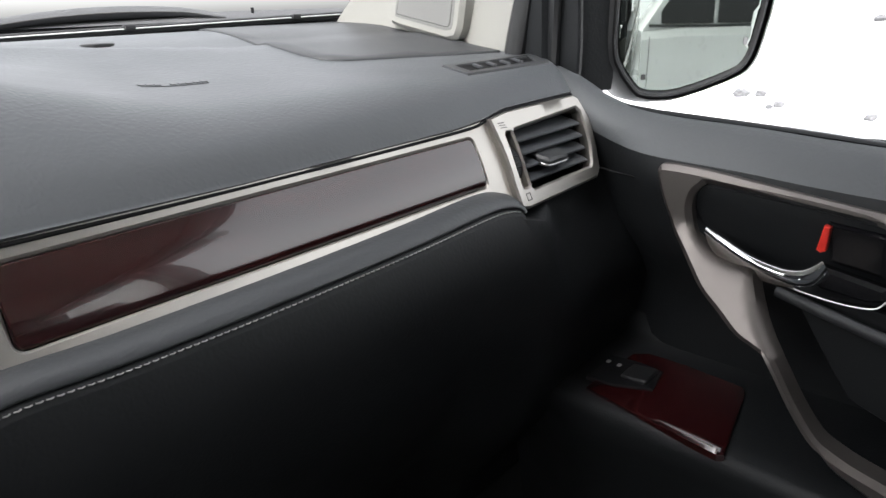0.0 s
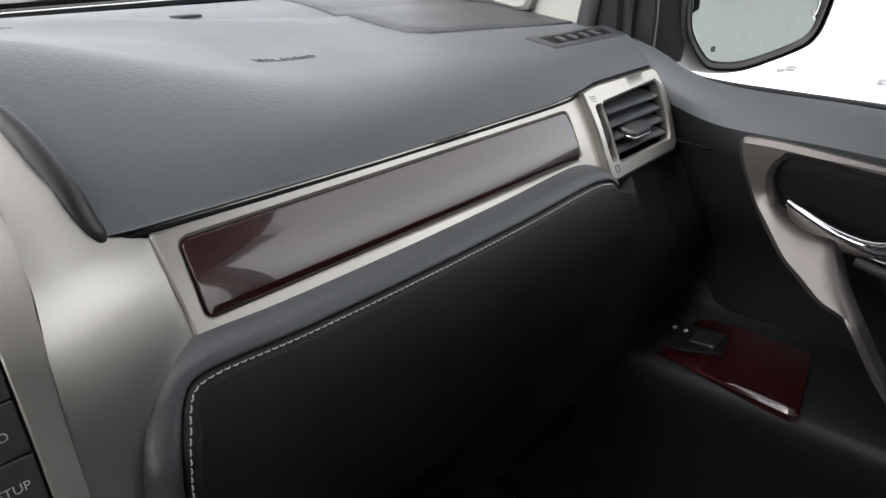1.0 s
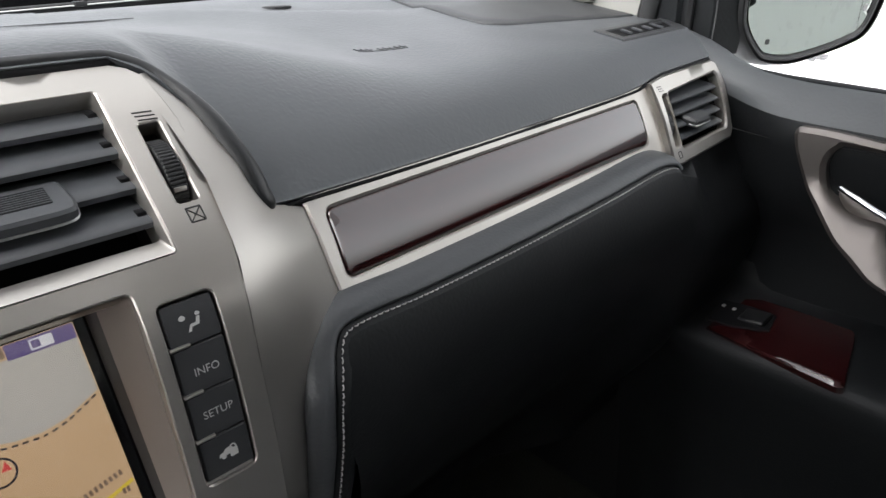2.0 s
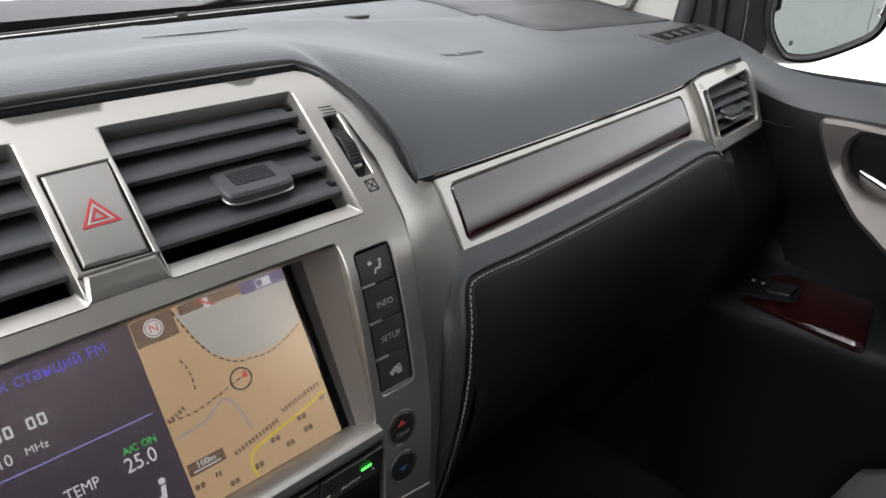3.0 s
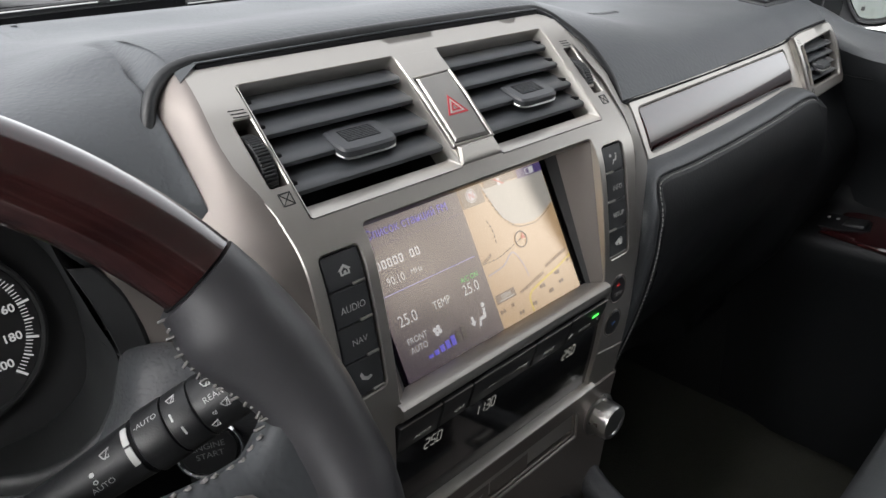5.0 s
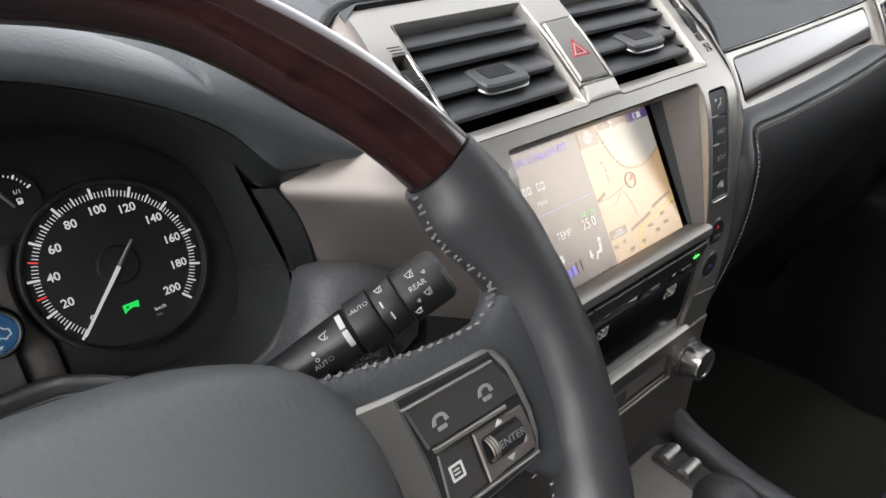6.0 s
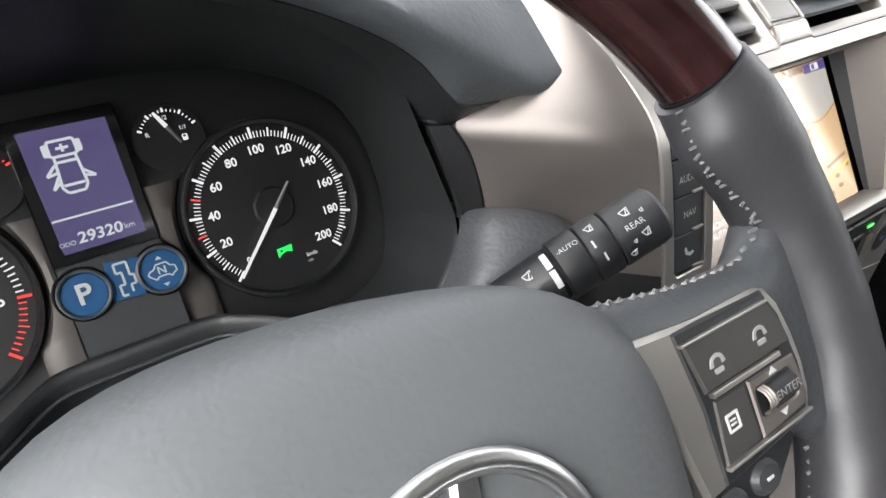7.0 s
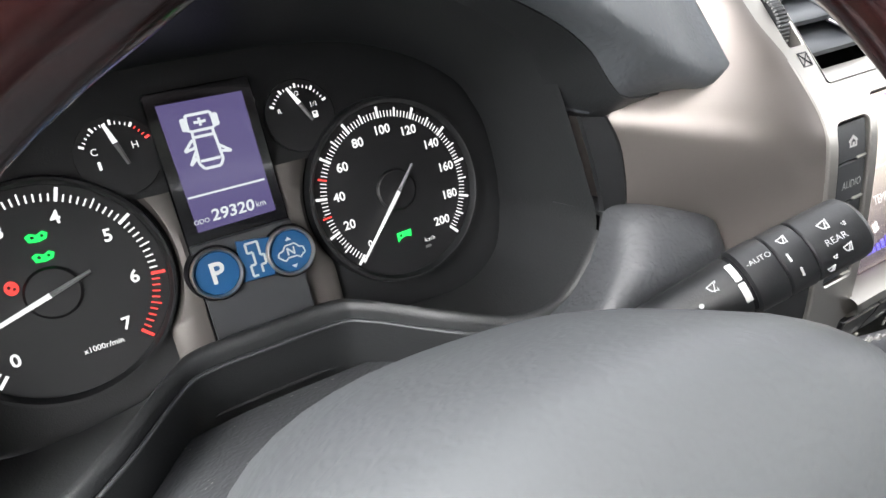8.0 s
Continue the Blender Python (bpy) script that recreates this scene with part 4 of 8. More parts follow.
dashes([(0.0215, 0.002), (0.0245, 0.012), (0.028, 0.0215), (0.034, 0.0315), (0.043, 0.0385), (0.053, 0.0405), (0.062, 0.041), (0.072, 0.0385), (0.085, 0.0325)], 0.0009, S_DARK, 0.0006, "map_border")
dashes([(0.002, 0.053), (0.015, 0.0535), (0.028, 0.051), (0.042, 0.0475)], 0.0008, S_DARK, 0.0006, "map_track")
dashes([(0.0165, 0.026), (0.019, 0.034), (0.0185, 0.044)], 0.0008, S_DARK, 0.0006, "map_path")
dashes([(0.002, 0.062), (0.018, 0.060), (0.030, 0.054), (0.036, 0.064), (0.038, 0.075)], 0.0013, S_LILAC, 0.0005, "map_road", 1, 0)
dashes([(0.032, 0.0995), (0.033, 0.088), (0.045, 0.0835), (0.070, 0.0785), (0.085, 0.0745)], 0.0016, S_YELLOW, 0.0005, "map_street", 1, 0)
for u, v, w, a in ((0.040, 0.0800, 0.030, -11), (0.070, 0.0715, 0.027, -11), (0.007, 0.0505, 0.013, -20)):
    c, s = math.cos(radians(a)), math.sin(radians(a))
    for k in range(int(w / 0.0022)):
        x0 = -w / 2 + 0.0022 * k
        flat("street_name_bar", [(u + c * x - s * y, v + s * x + c * y) for x, y in ((x0, -0.0012), (x0 + 0.0013, -0.0012), (x0 + 0.0013, 0.0012), (x0, 0.0012))], S_BROWN, 0.0006)
for u, v, w in ((0.0477, 0.0862, 0.0055), (0.0658, 0.0822, 0.0055), (0.0672, 0.0895, 0.0055), (0.0547, 0.0922, 0.005), (0.0348, 0.0946, 0.005), (0.0203, 0.0960, 0.005), (0.0141, 0.0880, 0.003), (0.0040, 0.0890, 0.005), (0.081, 0.0775, 0.003)):
    flat("house_mark_bar", rrect(u - w / 2, u - 0.0003, v - 0.0014, v + 0.0014, 0.0005, 2), S_BROWN, 0.0006)
    flat("house_mark_bar", rrect(u + 0.0003, u + w / 2, v - 0.0014, v + 0.0014, 0.0005, 2), S_BROWN, 0.0006)
flat("compass_tab", rrect(0.0005, 0.0215, 0.0003, 0.0135, 0.0004, 1), S_BROWN, 0.0006)
flat("compass", disc(0.0105, 0.0062, 0.0048, 20), S_WHITE, 0.0008)
flat("compass_ring", disc(0.0105, 0.0062, 0.0041, 24), S_BROWN, 0.0010, [disc(0.0105, 0.0062, 0.0036, 24)])
part("compass_letter", writing("N", 0.0046, lambda u, v, d=0: scr_map(u, v, d + 0.0010), 0.0105, 0.0064, turn=0.0), S_RED, display)
flat("phone_tab", rrect(0.0245, 0.058, 0.0003, 0.0052, 0.0004, 1), S_BROWN, 0.0006)
flat("phone_icon", rrect(0.0375, 0.0405, 0.0008, 0.0062, 0.0005, 2), S_WHITE, 0.0008)
flat("phone_cross", [(0.0345, 0.0012), (0.0355, 0.0006), (0.0435, 0.0056), (0.0425, 0.0062)], S_RED, 0.0010)
flat("split_tab", rrect(0.0585, SW - 0.0004, 0.0003, 0.0070, 0.0006, 2), S_VIOLET, 0.0006)
flat("split_icon", rrect(0.0675, 0.0765, 0.0013, 0.0060, 0.0005, 2), S_WHITE, 0.0008)
flat("split_icon_half", rrect(0.0682, 0.0715, 0.0020, 0.0053, 0.0003, 2), S_VIOLET, 0.0010)
flat("position_ring", disc(0.0420, 0.0480, 0.0062, 28), S_DARK, 0.0008, [disc(0.0420, 0.0480, 0.0053, 28)])
flat("position_arrow", [(0.0425, 0.0480), (0.0448, 0.0440), (0.0462, 0.0483)], S_RED, 0.0009)
flat("scale_tab", rrect(0.0012, 0.0205, 0.0765, 0.0830, 0.0005, 2), S_BROWN, 0.0006)
sm = lambda u, v, d=0: scr_map(u, v, d + 0.0007)
part("scale_text", writing("100m", 0.0033, sm, 0.0108, 0.0789), S_WHITE, display)
flat("scale_bar", rrect(0.0035, 0.018, 0.0812, 0.0817, 0.0001, 1), S_WHITE, 0.0008)
part("station_list_text", writing("Список станций FM", 0.0058, sm, -0.0800, 0.0068, align="LEFT", wide=0.90), S_BLUE, display)
for k in range(8):
    if k != 5:
        flat("station_name_bar", rrect(-0.0800 + 0.0045 * k, -0.0767 + 0.0045 * k, 0.0235, 0.0290, 0.0006, 2), S_WHITE, 0.0007, [rrect(-0.0791 + 0.0045 * k, -0.0776 + 0.0045 * k, 0.0246, 0.0280, 0.0003, 1)])
part("frequency_text", writing("90.10", 0.0054, sm, -0.0765, 0.0377, align="LEFT", wide=0.85), S_WHITE, display)
part("unit_text", writing("MHz", 0.0036, sm, -0.0575, 0.0373, align="LEFT"), S_WHITE, display)
flat("panel_line", rrect(-0.0835, -0.004, 0.0448, 0.0454, 0.0002, 1), S_LINE, 0.0006)
flat("panel_line", rrect(-0.0835, -0.004, 0.0146, 0.0149, 0.0001, 1), S_VIOLET, 0.0006)
part("driver_temperature_text", writing("25.0", 0.0074, sm, -0.0710, 0.0632, wide=0.85), S_WHITE, display)
part("temperature_word", writing("TEMP", 0.0056, sm, -0.0428, 0.0636, wide=0.80), S_WHITE, display)
part("passenger_temperature_text", writing("25.0", 0.0074, sm, -0.0163, 0.0636, wide=0.85), S_WHITE, display)
part("cooling_text", writing("A/C ON", 0.0036, sm, -0.0145, 0.0566, wide=0.9), S_GREEN, display)
part("front_text", writing("FRONT", 0.0042, sm, -0.0693, 0.0768, wide=0.85), S_WHITE, display)
part("auto_text", writing("AUTO", 0.0042, sm, -0.0700, 0.0829, wide=0.85), S_WHITE, display)
bm = bmesh.new()
for k in range(4):
    a = math.pi / 2 * k + 0.5
    sheet(disc(-0.0530 + 0.0021 * math.cos(a), 0.0786 + 0.0021 * math.sin(a), 0.0016, 12), [], lambda u, v, d=0: scr_map(u, v, d + 0.0008), 0.0002, 0.00002, bm=bm)
part("fan_icon", bm, S_WHITE, display)
for k in range(7):
    flat("fan_bar", [(-0.0655 + 0.0050 * k, 0.0905 - 0.0011 * k), (-0.0620 + 0.0050 * k, 0.0905 - 0.0011 * k), (-0.0620 + 0.0050 * k, 0.0925), (-0.0655 + 0.0050 * k, 0.0925)], S_BLUE if k < 5 else S_DARK, 0.0007)


def seat_icon(f, u, v, s):
    bm = sheet(disc(u + 0.35 * s, v - 0.75 * s, 0.22 * s, 12), [], f, 0.0002, 0.00002)
    sheet([(u + 0.2 * s, v - 0.45 * s), (u + 0.5 * s, v - 0.45 * s), (u + 0.3 * s, v + 0.45 * s), (u - 0.35 * s, v + 0.5 * s), (u - 0.5 * s, v + 0.95 * s), (u - 0.75 * s, v + 0.95 * s), (u - 0.45 * s, v + 0.2 * s), (u + 0.05 * s, v + 0.15 * s)], [], f, 0.0002, 0.00002, bm=bm)
    return bm


bm = seat_icon(sm, -0.0140, 0.0830, 0.0075)
sheet([(-0.0245, 0.0815), (-0.0225, 0.0815), (-0.0225, 0.0850), (-0.0210, 0.0850), (-0.0235, 0.0885), (-0.0260, 0.0850), (-0.0245, 0.0850)], [], sm, 0.0002, 0.00002, bm=bm)
part("airflow_icon", bm, S_WHITE, display)


# button columns
def key(parent, u0, u1, v0, v1, name="button", label=""):
    return part(name, sheet(rrect(u0 + 0.0004, u1 - 0.0004, v0 + 0.0003, v1 - 0.0003, 0.0012), [], up(-0.0012), 0.006, 0.0006, step=0.008), PLASTIC_GREY, parent, label)


def house(f, u, v, s):
    bm = sheet([(u - s, v), (u, v - s), (u + s, v), (u + 0.7 * s, v), (u + 0.7 * s, v + 0.8 * s), (u - 0.7 * s, v + 0.8 * s), (u - 0.7 * s, v)], [[(u - 0.45 * s, v + 0.05 * s), (u, v - 0.45 * s), (u + 0.45 * s, v + 0.05 * s), (u + 0.45 * s, v + 0.55 * s), (u - 0.45 * s, v + 0.55 * s)]], f, 0.0002, 0.00002)
    return sheet(rrect(u - 0.15 * s, u + 0.2 * s, v + 0.1 * s, v + 0.75 * s, 0.0002, 1), [], f, 0.0002, 0.00002, bm=bm)


def car_icon(f, u, v, s, lock=False):
    bm = sheet([(u - s, v + 0.3 * s), (u - 0.9 * s, v - 0.1 * s), (u - 0.45 * s, v - 0.2 * s), (u - 0.2 * s, v - 0.55 * s), (u + 0.5 * s, v - 0.55 * s), (u + 0.8 * s, v - 0.1 * s), (u + s, v), (u + s, v + 0.3 * s)], [], f, 0.0002, 0.00002)
    for k in (-0.5, 0.5):
        sheet(disc(u + k * s, v + 0.38 * s, 0.26 * s, 10), [], f, 0.0002, 0.00002, bm=bm)
    if lock:
        sheet(rrect(u + 0.2 * s, u + 1.1 * s, v - 0.3 * s, v + 0.7 * s, 0.0003, 2), [], lambda a, b, d=0: f(a, b, d + 0.0002), 0.0002, 0.00002, bm=bm)
        sheet(disc(u + 0.65 * s, v - 0.4 * s, 0.4 * s, 12), [disc(u + 0.65 * s, v - 0.4 * s, 0.25 * s, 12)], f, 0.0002, 0.00002, bm=bm)
    return bm


key_f = up(-0.0009)
ROWS_R = (0.1045, 0.1263, 0.1476, 0.1692, 0.1908)
names_r = ("mode_button", "info_button", "setup_button", "lock_button")
for k in range(4):
    b = key(stack, 0.1095, 0.1332, ROWS_R[k], ROWS_R[k + 1], names_r[k], "dark grey key with white marking")
    cu, cv = 0.1220, (ROWS_R[k] + ROWS_R[k + 1]) / 2
    if k == 0:
        bm = seat_icon(key_f, cu + 0.0008, cv, 0.0050)
        sheet(disc(cu - 0.0042, cv - 0.0035, 0.0015, 8), [], key_f, 0.0002, 0.00002, bm=bm)
    elif k == 3:
        bm = car_icon(key_f, cu - 0.0005, cv, 0.0042, True)
    else:
        bm = writing(("", "INFO", "SETUP")[k], 0.0036, key_f, cu, cv)
    part("marking", bm, PRINT, b)
    part("key_ledge", box(fascia(0.1135, ROWS_R[k + 1] - 0.0009, -0.001) + Vector((-0.0045, -0.0012, -0.0006)), fascia(0.1135, ROWS_R[k + 1] - 0.0009, -0.001) + Vector((0.0045 if k < 3 else 0.018, 0.002, 0.0006)), 0.0003), SILVER, b)
ROWS_L = (0.1050, 0.1262, 0.1464, 0.1668, 0.1885)
names_l = ("home_button", "audio_button", "navigation_button", "phone_button")
for k in range(4):
    b = key(stack, -0.1332, -0.1090, ROWS_L[k], ROWS_L[k + 1], names_l[k], "dark grey key with white marking")
    cu, cv = -0.1208, (ROWS_L[k] + ROWS_L[k + 1]) / 2
    if k == 0:
        bm = house(key_f, cu, cv, 0.0042)
    elif k == 3:
        bm = sheet([(cu - 0.004, cv - 0.002), (cu - 0.0025, cv - 0.003), (cu - 0.0012, cv), (cu + 0.001, cv + 0.0012), (cu + 0.003, cv + 0.0005), (cu + 0.004, cv + 0.002), (cu + 0.001, cv + 0.0035), (cu - 0.003, cv + 0.0015)], [], key_f, 0.0002, 0.00002)
    else:
        bm = writing(("", "AUDIO", "NAV")[k], 0.0036, key_f, cu, cv)
    part("marking", bm, PRINT, b)
    part("key_ledge", box(fascia(-0.1135, ROWS_L[k + 1] - 0.0009, -0.001) + Vector((-0.0045, -0.0012, -0.0006)), fascia(-0.1135, ROWS_L[k + 1] - 0.0009, -0.001) + Vector((0.0035, 0.002, 0.0006)), 0.0003), SILVER, b)

# ledge under the screen and the climate panel
rows = []
for v, d in ((0.2065, -0.009), (0.2072, 0.002), (0.2090, 0.0052), (0.2125, 0.0058), (0.2165, 0.0050), (0.2195, 0.0020), (0.2210, -0.004)):
    rows.append([fascia(u, v, d) for u in np.linspace(-0.1035, 0.1035, 9)])
part("screen_ledge", loft(rows), SILVER, stack, "satin champagne ledge under the screen")
climate = part("climate_panel", sheet(rrect(-0.1060, 0.1060, 0.2222, 0.3150, 0.002), [], up(-0.0035), 0.010, 0.0006, step=0.01), GLOSS_BLACK, stack, "gloss black climate panel with pale digits")
for u0, u1 in ((-0.1055, -0.0705), (-0.0700, -0.0435), (-0.0430, 0.0195), (0.0200, 0.0600), (0.0605, 0.1055)):
    b = part("climate_key", sheet(rrect(u0 + 0.0003, u1 - 0.0003, 0.2226, 0.2475, 0.0008), [], lambda u, v, d=0: fascia(u, v, d + 0.0026 - 0.005 * smooth_step(0.2226, 0.2475, v)), 0.006, 0.0008, step=0.008), PLASTIC, climate)
    rim = [fascia(u, 0.2232, 0.0026) for u in np.linspace(u0 + 0.0008, u1 - 0.0008, 5)]
    part("key_rim", tube(rim, 0.0005, seg=6), SILVER_DARK, b)
cl_f = lambda u, v, d=0: fascia(u, v, d + 0.0029 - 0.005 * smooth_step(0.2226, 0.2475, v))
KEY_LIT = lit("lit_key_words", (0.55, 0.55, 0.52), 0.5)
for txt, u in (("AUTO", -0.0846), ("OFF", -0.0525), ("REAR", 0.0390), ("AUTO", 0.0820)):
    part("key_word", writing(txt, 0.0036, cl_f, u, 0.2408), KEY_LIT, climate)
for u in (0.0658, 0.0968):
    part("key_icon", car_icon(cl_f, u, 0.2410, 0.0030), KEY_LIT, climate)
for u in (-0.0225, 0.0056, 0.0114):
    rear = u > 0
    fan = [(-0.0040, -0.0012), (-0.0022, -0.0028), (0.0022, -0.0028), (0.0040, -0.0012), (0.0016, 0.0016), (0.0008, 0.0030), (-0.0008, 0.0030), (-0.0016, 0.0016)] if not rear else [(-0.0026, -0.0024), (0.0026, -0.0024), (0.0026, 0.0020), (-0.0026, 0.0020)]
    hole = [(a * 0.72, b * 0.62 - 0.0003) for a, b in fan]
    part("key_icon", sheet([(u + a, 0.2406 + b) for a, b in fan], [[(u + a, 0.2406 + b) for a, b in hole]], cl_f, 0.0003, 0.00005), KEY_LIT, climate)
part("indicator", sheet(rrect(0.0888, 0.0962, 0.2320, 0.2350, 0.0008, 3), [], lambda u, v, d=0: cl_f(u, v, d + 0.0003), 0.0004, 0.0001), glow("lit_indicator", (0.08, 0.9, 0.10), 0.5), climate, "lit green indicator")
dg = up(-0.0030)
DIGIT = lit("lit_digits", (0.62, 0.62, 0.58), 0.5)
SEGMENTS = {"0": "abcdef", "1": "bc", "2": "abged", "3": "abgcd", "5": "afgcd"}
BARS = {"a": (0.4, 0, 3.2, 0), "d": (0.4, 8, 3.2, 8), "g": (0.4, 4, 3.2, 4), "f": (0, 0.4, 0, 3.6), "b": (3.6, 0.4, 3.6, 3.6), "e": (0, 4.4, 0, 7.6), "c": (3.6, 4.4, 3.6, 7.6)}


def segment_digits(text, u, v, k=0.001):
    """Slanted seven-bar digits whose middle is at u, v."""
    bm, x = bmesh.new(), u - (len(text.replace(".", "")) * 5.4 - 1.8) * k / 2
    for c in text:
        if c == ".":
            sheet(disc(x - 0.9 * k, v + 4 * k, 0.45 * k, 8), [], dg, 0.0002, 0.00003, bm=bm)
            continue
        for name in SEGMENTS[c]:
            a, b, c2, d2 = BARS[name]
            w = 0.34
            loop = [(a, b - w), (c2, d2 - w), (c2, d2 + w), (a, b + w)] if b == d2 else [(a - w, b), (a + w, b), (c2 + w, d2), (c2 - w, d2)]
            sheet([(x + (p + 0.16 * (4 - q)) * k, v + (q - 4) * k) for p, q in loop], [], dg, 0.0002, 0.00003, bm=bm)
        x += 5.4 * k
    return bm


for txt, u, v in (("25.0", -0.0735, 0.2562), ("1130", -0.0250, 0.2575), ("25.0", 0.0690, 0.2598)):
    part("digits", segment_digits(txt, u, v), DIGIT, climate)

# round temperature keys on the right side and their seam
for v, c in ((0.2212, (0.45, 0.02, 0.02)), (0.2538, (0.05, 0.12, 0.35))):
    b = part("temperature_key", sheet(disc(0.1213, v, 0.0098, 28, 0.0118), [], up(0.0010), 0.004, 0.0012), PLASTIC, stack, "round black temperature key in a pale ring")
    part("key_ring", sheet(disc(0.1213, v, 0.0112, 28, 0.0132), [disc(0.1213, v, 0.0101, 28, 0.0121)], up(0.0006), 0.003, 0.0004), SILVER_DARK, b)
    s = -1 if v < 0.23 else 1
    part("arrow", sheet([(0.1175, v - s * 0.001 - 0.004 * (s < 0)), (0.1205, v + s * 0.003 - 0.004 * (s < 0)), (0.1235, v - s * 0.001 - 0.004 * (s < 0))], [], up(0.0014), 0.0003, 0.0001), paint("arrow_print", c, 0.5), b)
    if s < 0:
        part("key_word", writing("TEMP", 0.0033, up(0.0012), 0.1205, v + 0.0035), PRINT, b)
part("seam_edge", tube([fascia(0.1085, 0.2805, 0.0002), fascia(0.1455, 0.2870, 0.0002)], 0.0006, seg=6), SILVER, stack)

# radio panel with its slot
rows = []
for v, d in ((0.3148, -0.006), (0.3152, 0.003), (0.3162, 0.0042), (0.3180, 0.0042), (0.3225, 0.0015)):
    rows.append([fascia(u, v, d) for u in np.linspace(-0.1100, 0.1120, 9)])
part("radio_ledge", loft(rows), SILVER, stack)
radio = part("radio_panel", sheet([(-0.150, 0.322), (0.150, 0.322), (0.146, 0.40), (0.130, 0.455), (-0.130, 0.455), (-0.146, 0.40)], [rrect(-0.088, 0.092, 0.3400, 0.3640, 0.002)], up(0.0015), 0.012, 0.001, step=0.012), SILVER_DARK, stack, "satin bronze radio panel with disc slot")
part("disc_slot", duct(-0.089, 0.093, 0.3390, 0.3650, 0.03, 0.004), DARK, radio)
for u0, u1, icon in ((-0.060, -0.012, 1), (-0.011, 0.034, 0), (0.036, 0.064, -1)):
    b = part("radio_key", sheet(rrect(u0, u1, 0.3455, 0.3630, 0.001), [], up(0.0002 if icon >= 0 else -0.002), 0.006, 0.0006), SILVER_DARK if icon >= 0 else PLASTIC, radio)
    if icon:
        cu = -0.022 if icon > 0 else 0.0506
        part("arrow", sheet([(cu - 0.003, 0.3540 - 0.001 * icon), (cu, 0.3540 + 0.002 * icon), (cu + 0.003, 0.3540 - 0.001 * icon), (cu, 0.3540 + 0.0005 * icon)], [], up(0.0006 if icon > 0 else -0.0016), 0.0003, 0.0001), PRINT, b)
part("slot_lip", tube([fascia(-0.060, 0.3665, 0.0035), fascia(0.094, 0.3665, 0.0035)], 0.0013, seg=8), SILVER, radio)
part("slot_end", tube([fascia(0.094, 0.3400, 0.0030), fascia(0.0945, 0.3660, 0.0035)], 0.0012, seg=8), SILVER, radio)


EMBLEM_KNOB = paint("bright_satin_metal", (0.50, 0.49, 0.47), 0.28, metal=1.0, vary=0.03)


def knob(u, v, parent):
    c, n = fascia(u, v, 0.0), (fascia(u, v, 0.01) - fascia(u, v, 0.0)).normalized()
    ex, ey = Vector((1, 0, 0)), Vector((1, 0, 0)).cross(n)
    rows = []
    for d, r in ((0.0, 0.0205), (0.004, 0.0205), (0.005, 0.0175), (0.018, 0.0168), (0.0205, 0.0155), (0.0205, 0.0125), (0.0195, 0.0115), (0.0195, 0.0001)):
        row = []
        for k in range(40):
            rr = r * (1 - 0.035 * (k % 2)) if 0.005 <= d <= 0.018 and r > 0.016 else r
            row.append(c + n * d + ex * rr * math.cos(2 * math.pi * k / 40) + ey * rr * math.sin(2 * math.pi * k / 40))
        rows.append(row)
    return part("volume_knob", loft(rows, closed_u=True), EMBLEM_KNOB, parent, "satin metal volume knob", smooth=25)


knob(0.1290, 0.3625, radio)
knob(-0.1290, 0.3625, radio)

# ---- instrument cluster ----
clu = plane_map((0, 0.114, 1.0), (1, 0, 0), (0, -0.36, -1))
cluster = thing("instrument_cluster", "black instrument cluster with white lit dials and a small screen", "instrument cluster", (CX, 0.12, 0.93))
lift = lambda h: (lambda u, v, d=0.0: clu(u, v, d + h))
SPEED, REV, MX = (-0.2895, -0.0162), (-0.4718, -0.0150), -0.3833
part("backing", sheet(rrect(CX - 0.185, CX + 0.185, -0.115, 0.075, 0.06, 8), [], lift(-0.006), 0.004, 0.001), PLASTIC, cluster)
L_WHITE = glow("lit_dial_white", (0.80, 0.80, 0.80), 0.12)
L_RED = glow("lit_dial_red", (0.85, 0.06, 0.05), 0.15)
L_GREEN = glow("lit_lamp_green", (0.02, 0.85, 0.12), 0.15)
L_PURPLE = glow("lit_mid_violet", (0.115, 0.095, 0.23), 0.085)
L_PALE = glow("lit_mid_pale", (0.62, 0.66, 0.68), 0.11)
BLUE = paint("blue_badge", (0.007, 0.060, 0.155), 0.4, vary=0.05)
DIAL = paint("dial_black", (0.008, 0.008, 0.009), 0.45, vary=0.1)


def ring_bm(c, r0, r1, h0, h1, n=72):
    rows = []
    for r, h in ((r0, -0.004), (r0, h0), ((r0 + r1) / 2, (h0 + h1) / 2 + 0.0012), (r1, h1), (r1 + 0.001, -0.004)):
        rows.append([clu(c[0] + r * math.cos(2 * math.pi * k / n), c[1] + r * math.sin(2 * math.pi * k / n), h) for k in range(n)])
    return loft(rows, closed_u=True)


def on_dial(c, r, a):
    """a: degrees clockwise from straight up."""
    return (c[0] + r * math.sin(radians(a)), c[1] - r * math.cos(radians(a)))


def tick(c, a, r0, r1, w, material, parent, h=-0.0012):
    s, k = math.sin(radians(a)), math.cos(radians(a))
    loop = [(c[0] + r * s + q * k, c[1] - r * k + q * s) for r, q in ((r0, -w), (r1, -w), (r1, w), (r0, w))]
    return part("tick", sheet(loop, [], lift(h), 0.0004, 0.00005), material, parent)


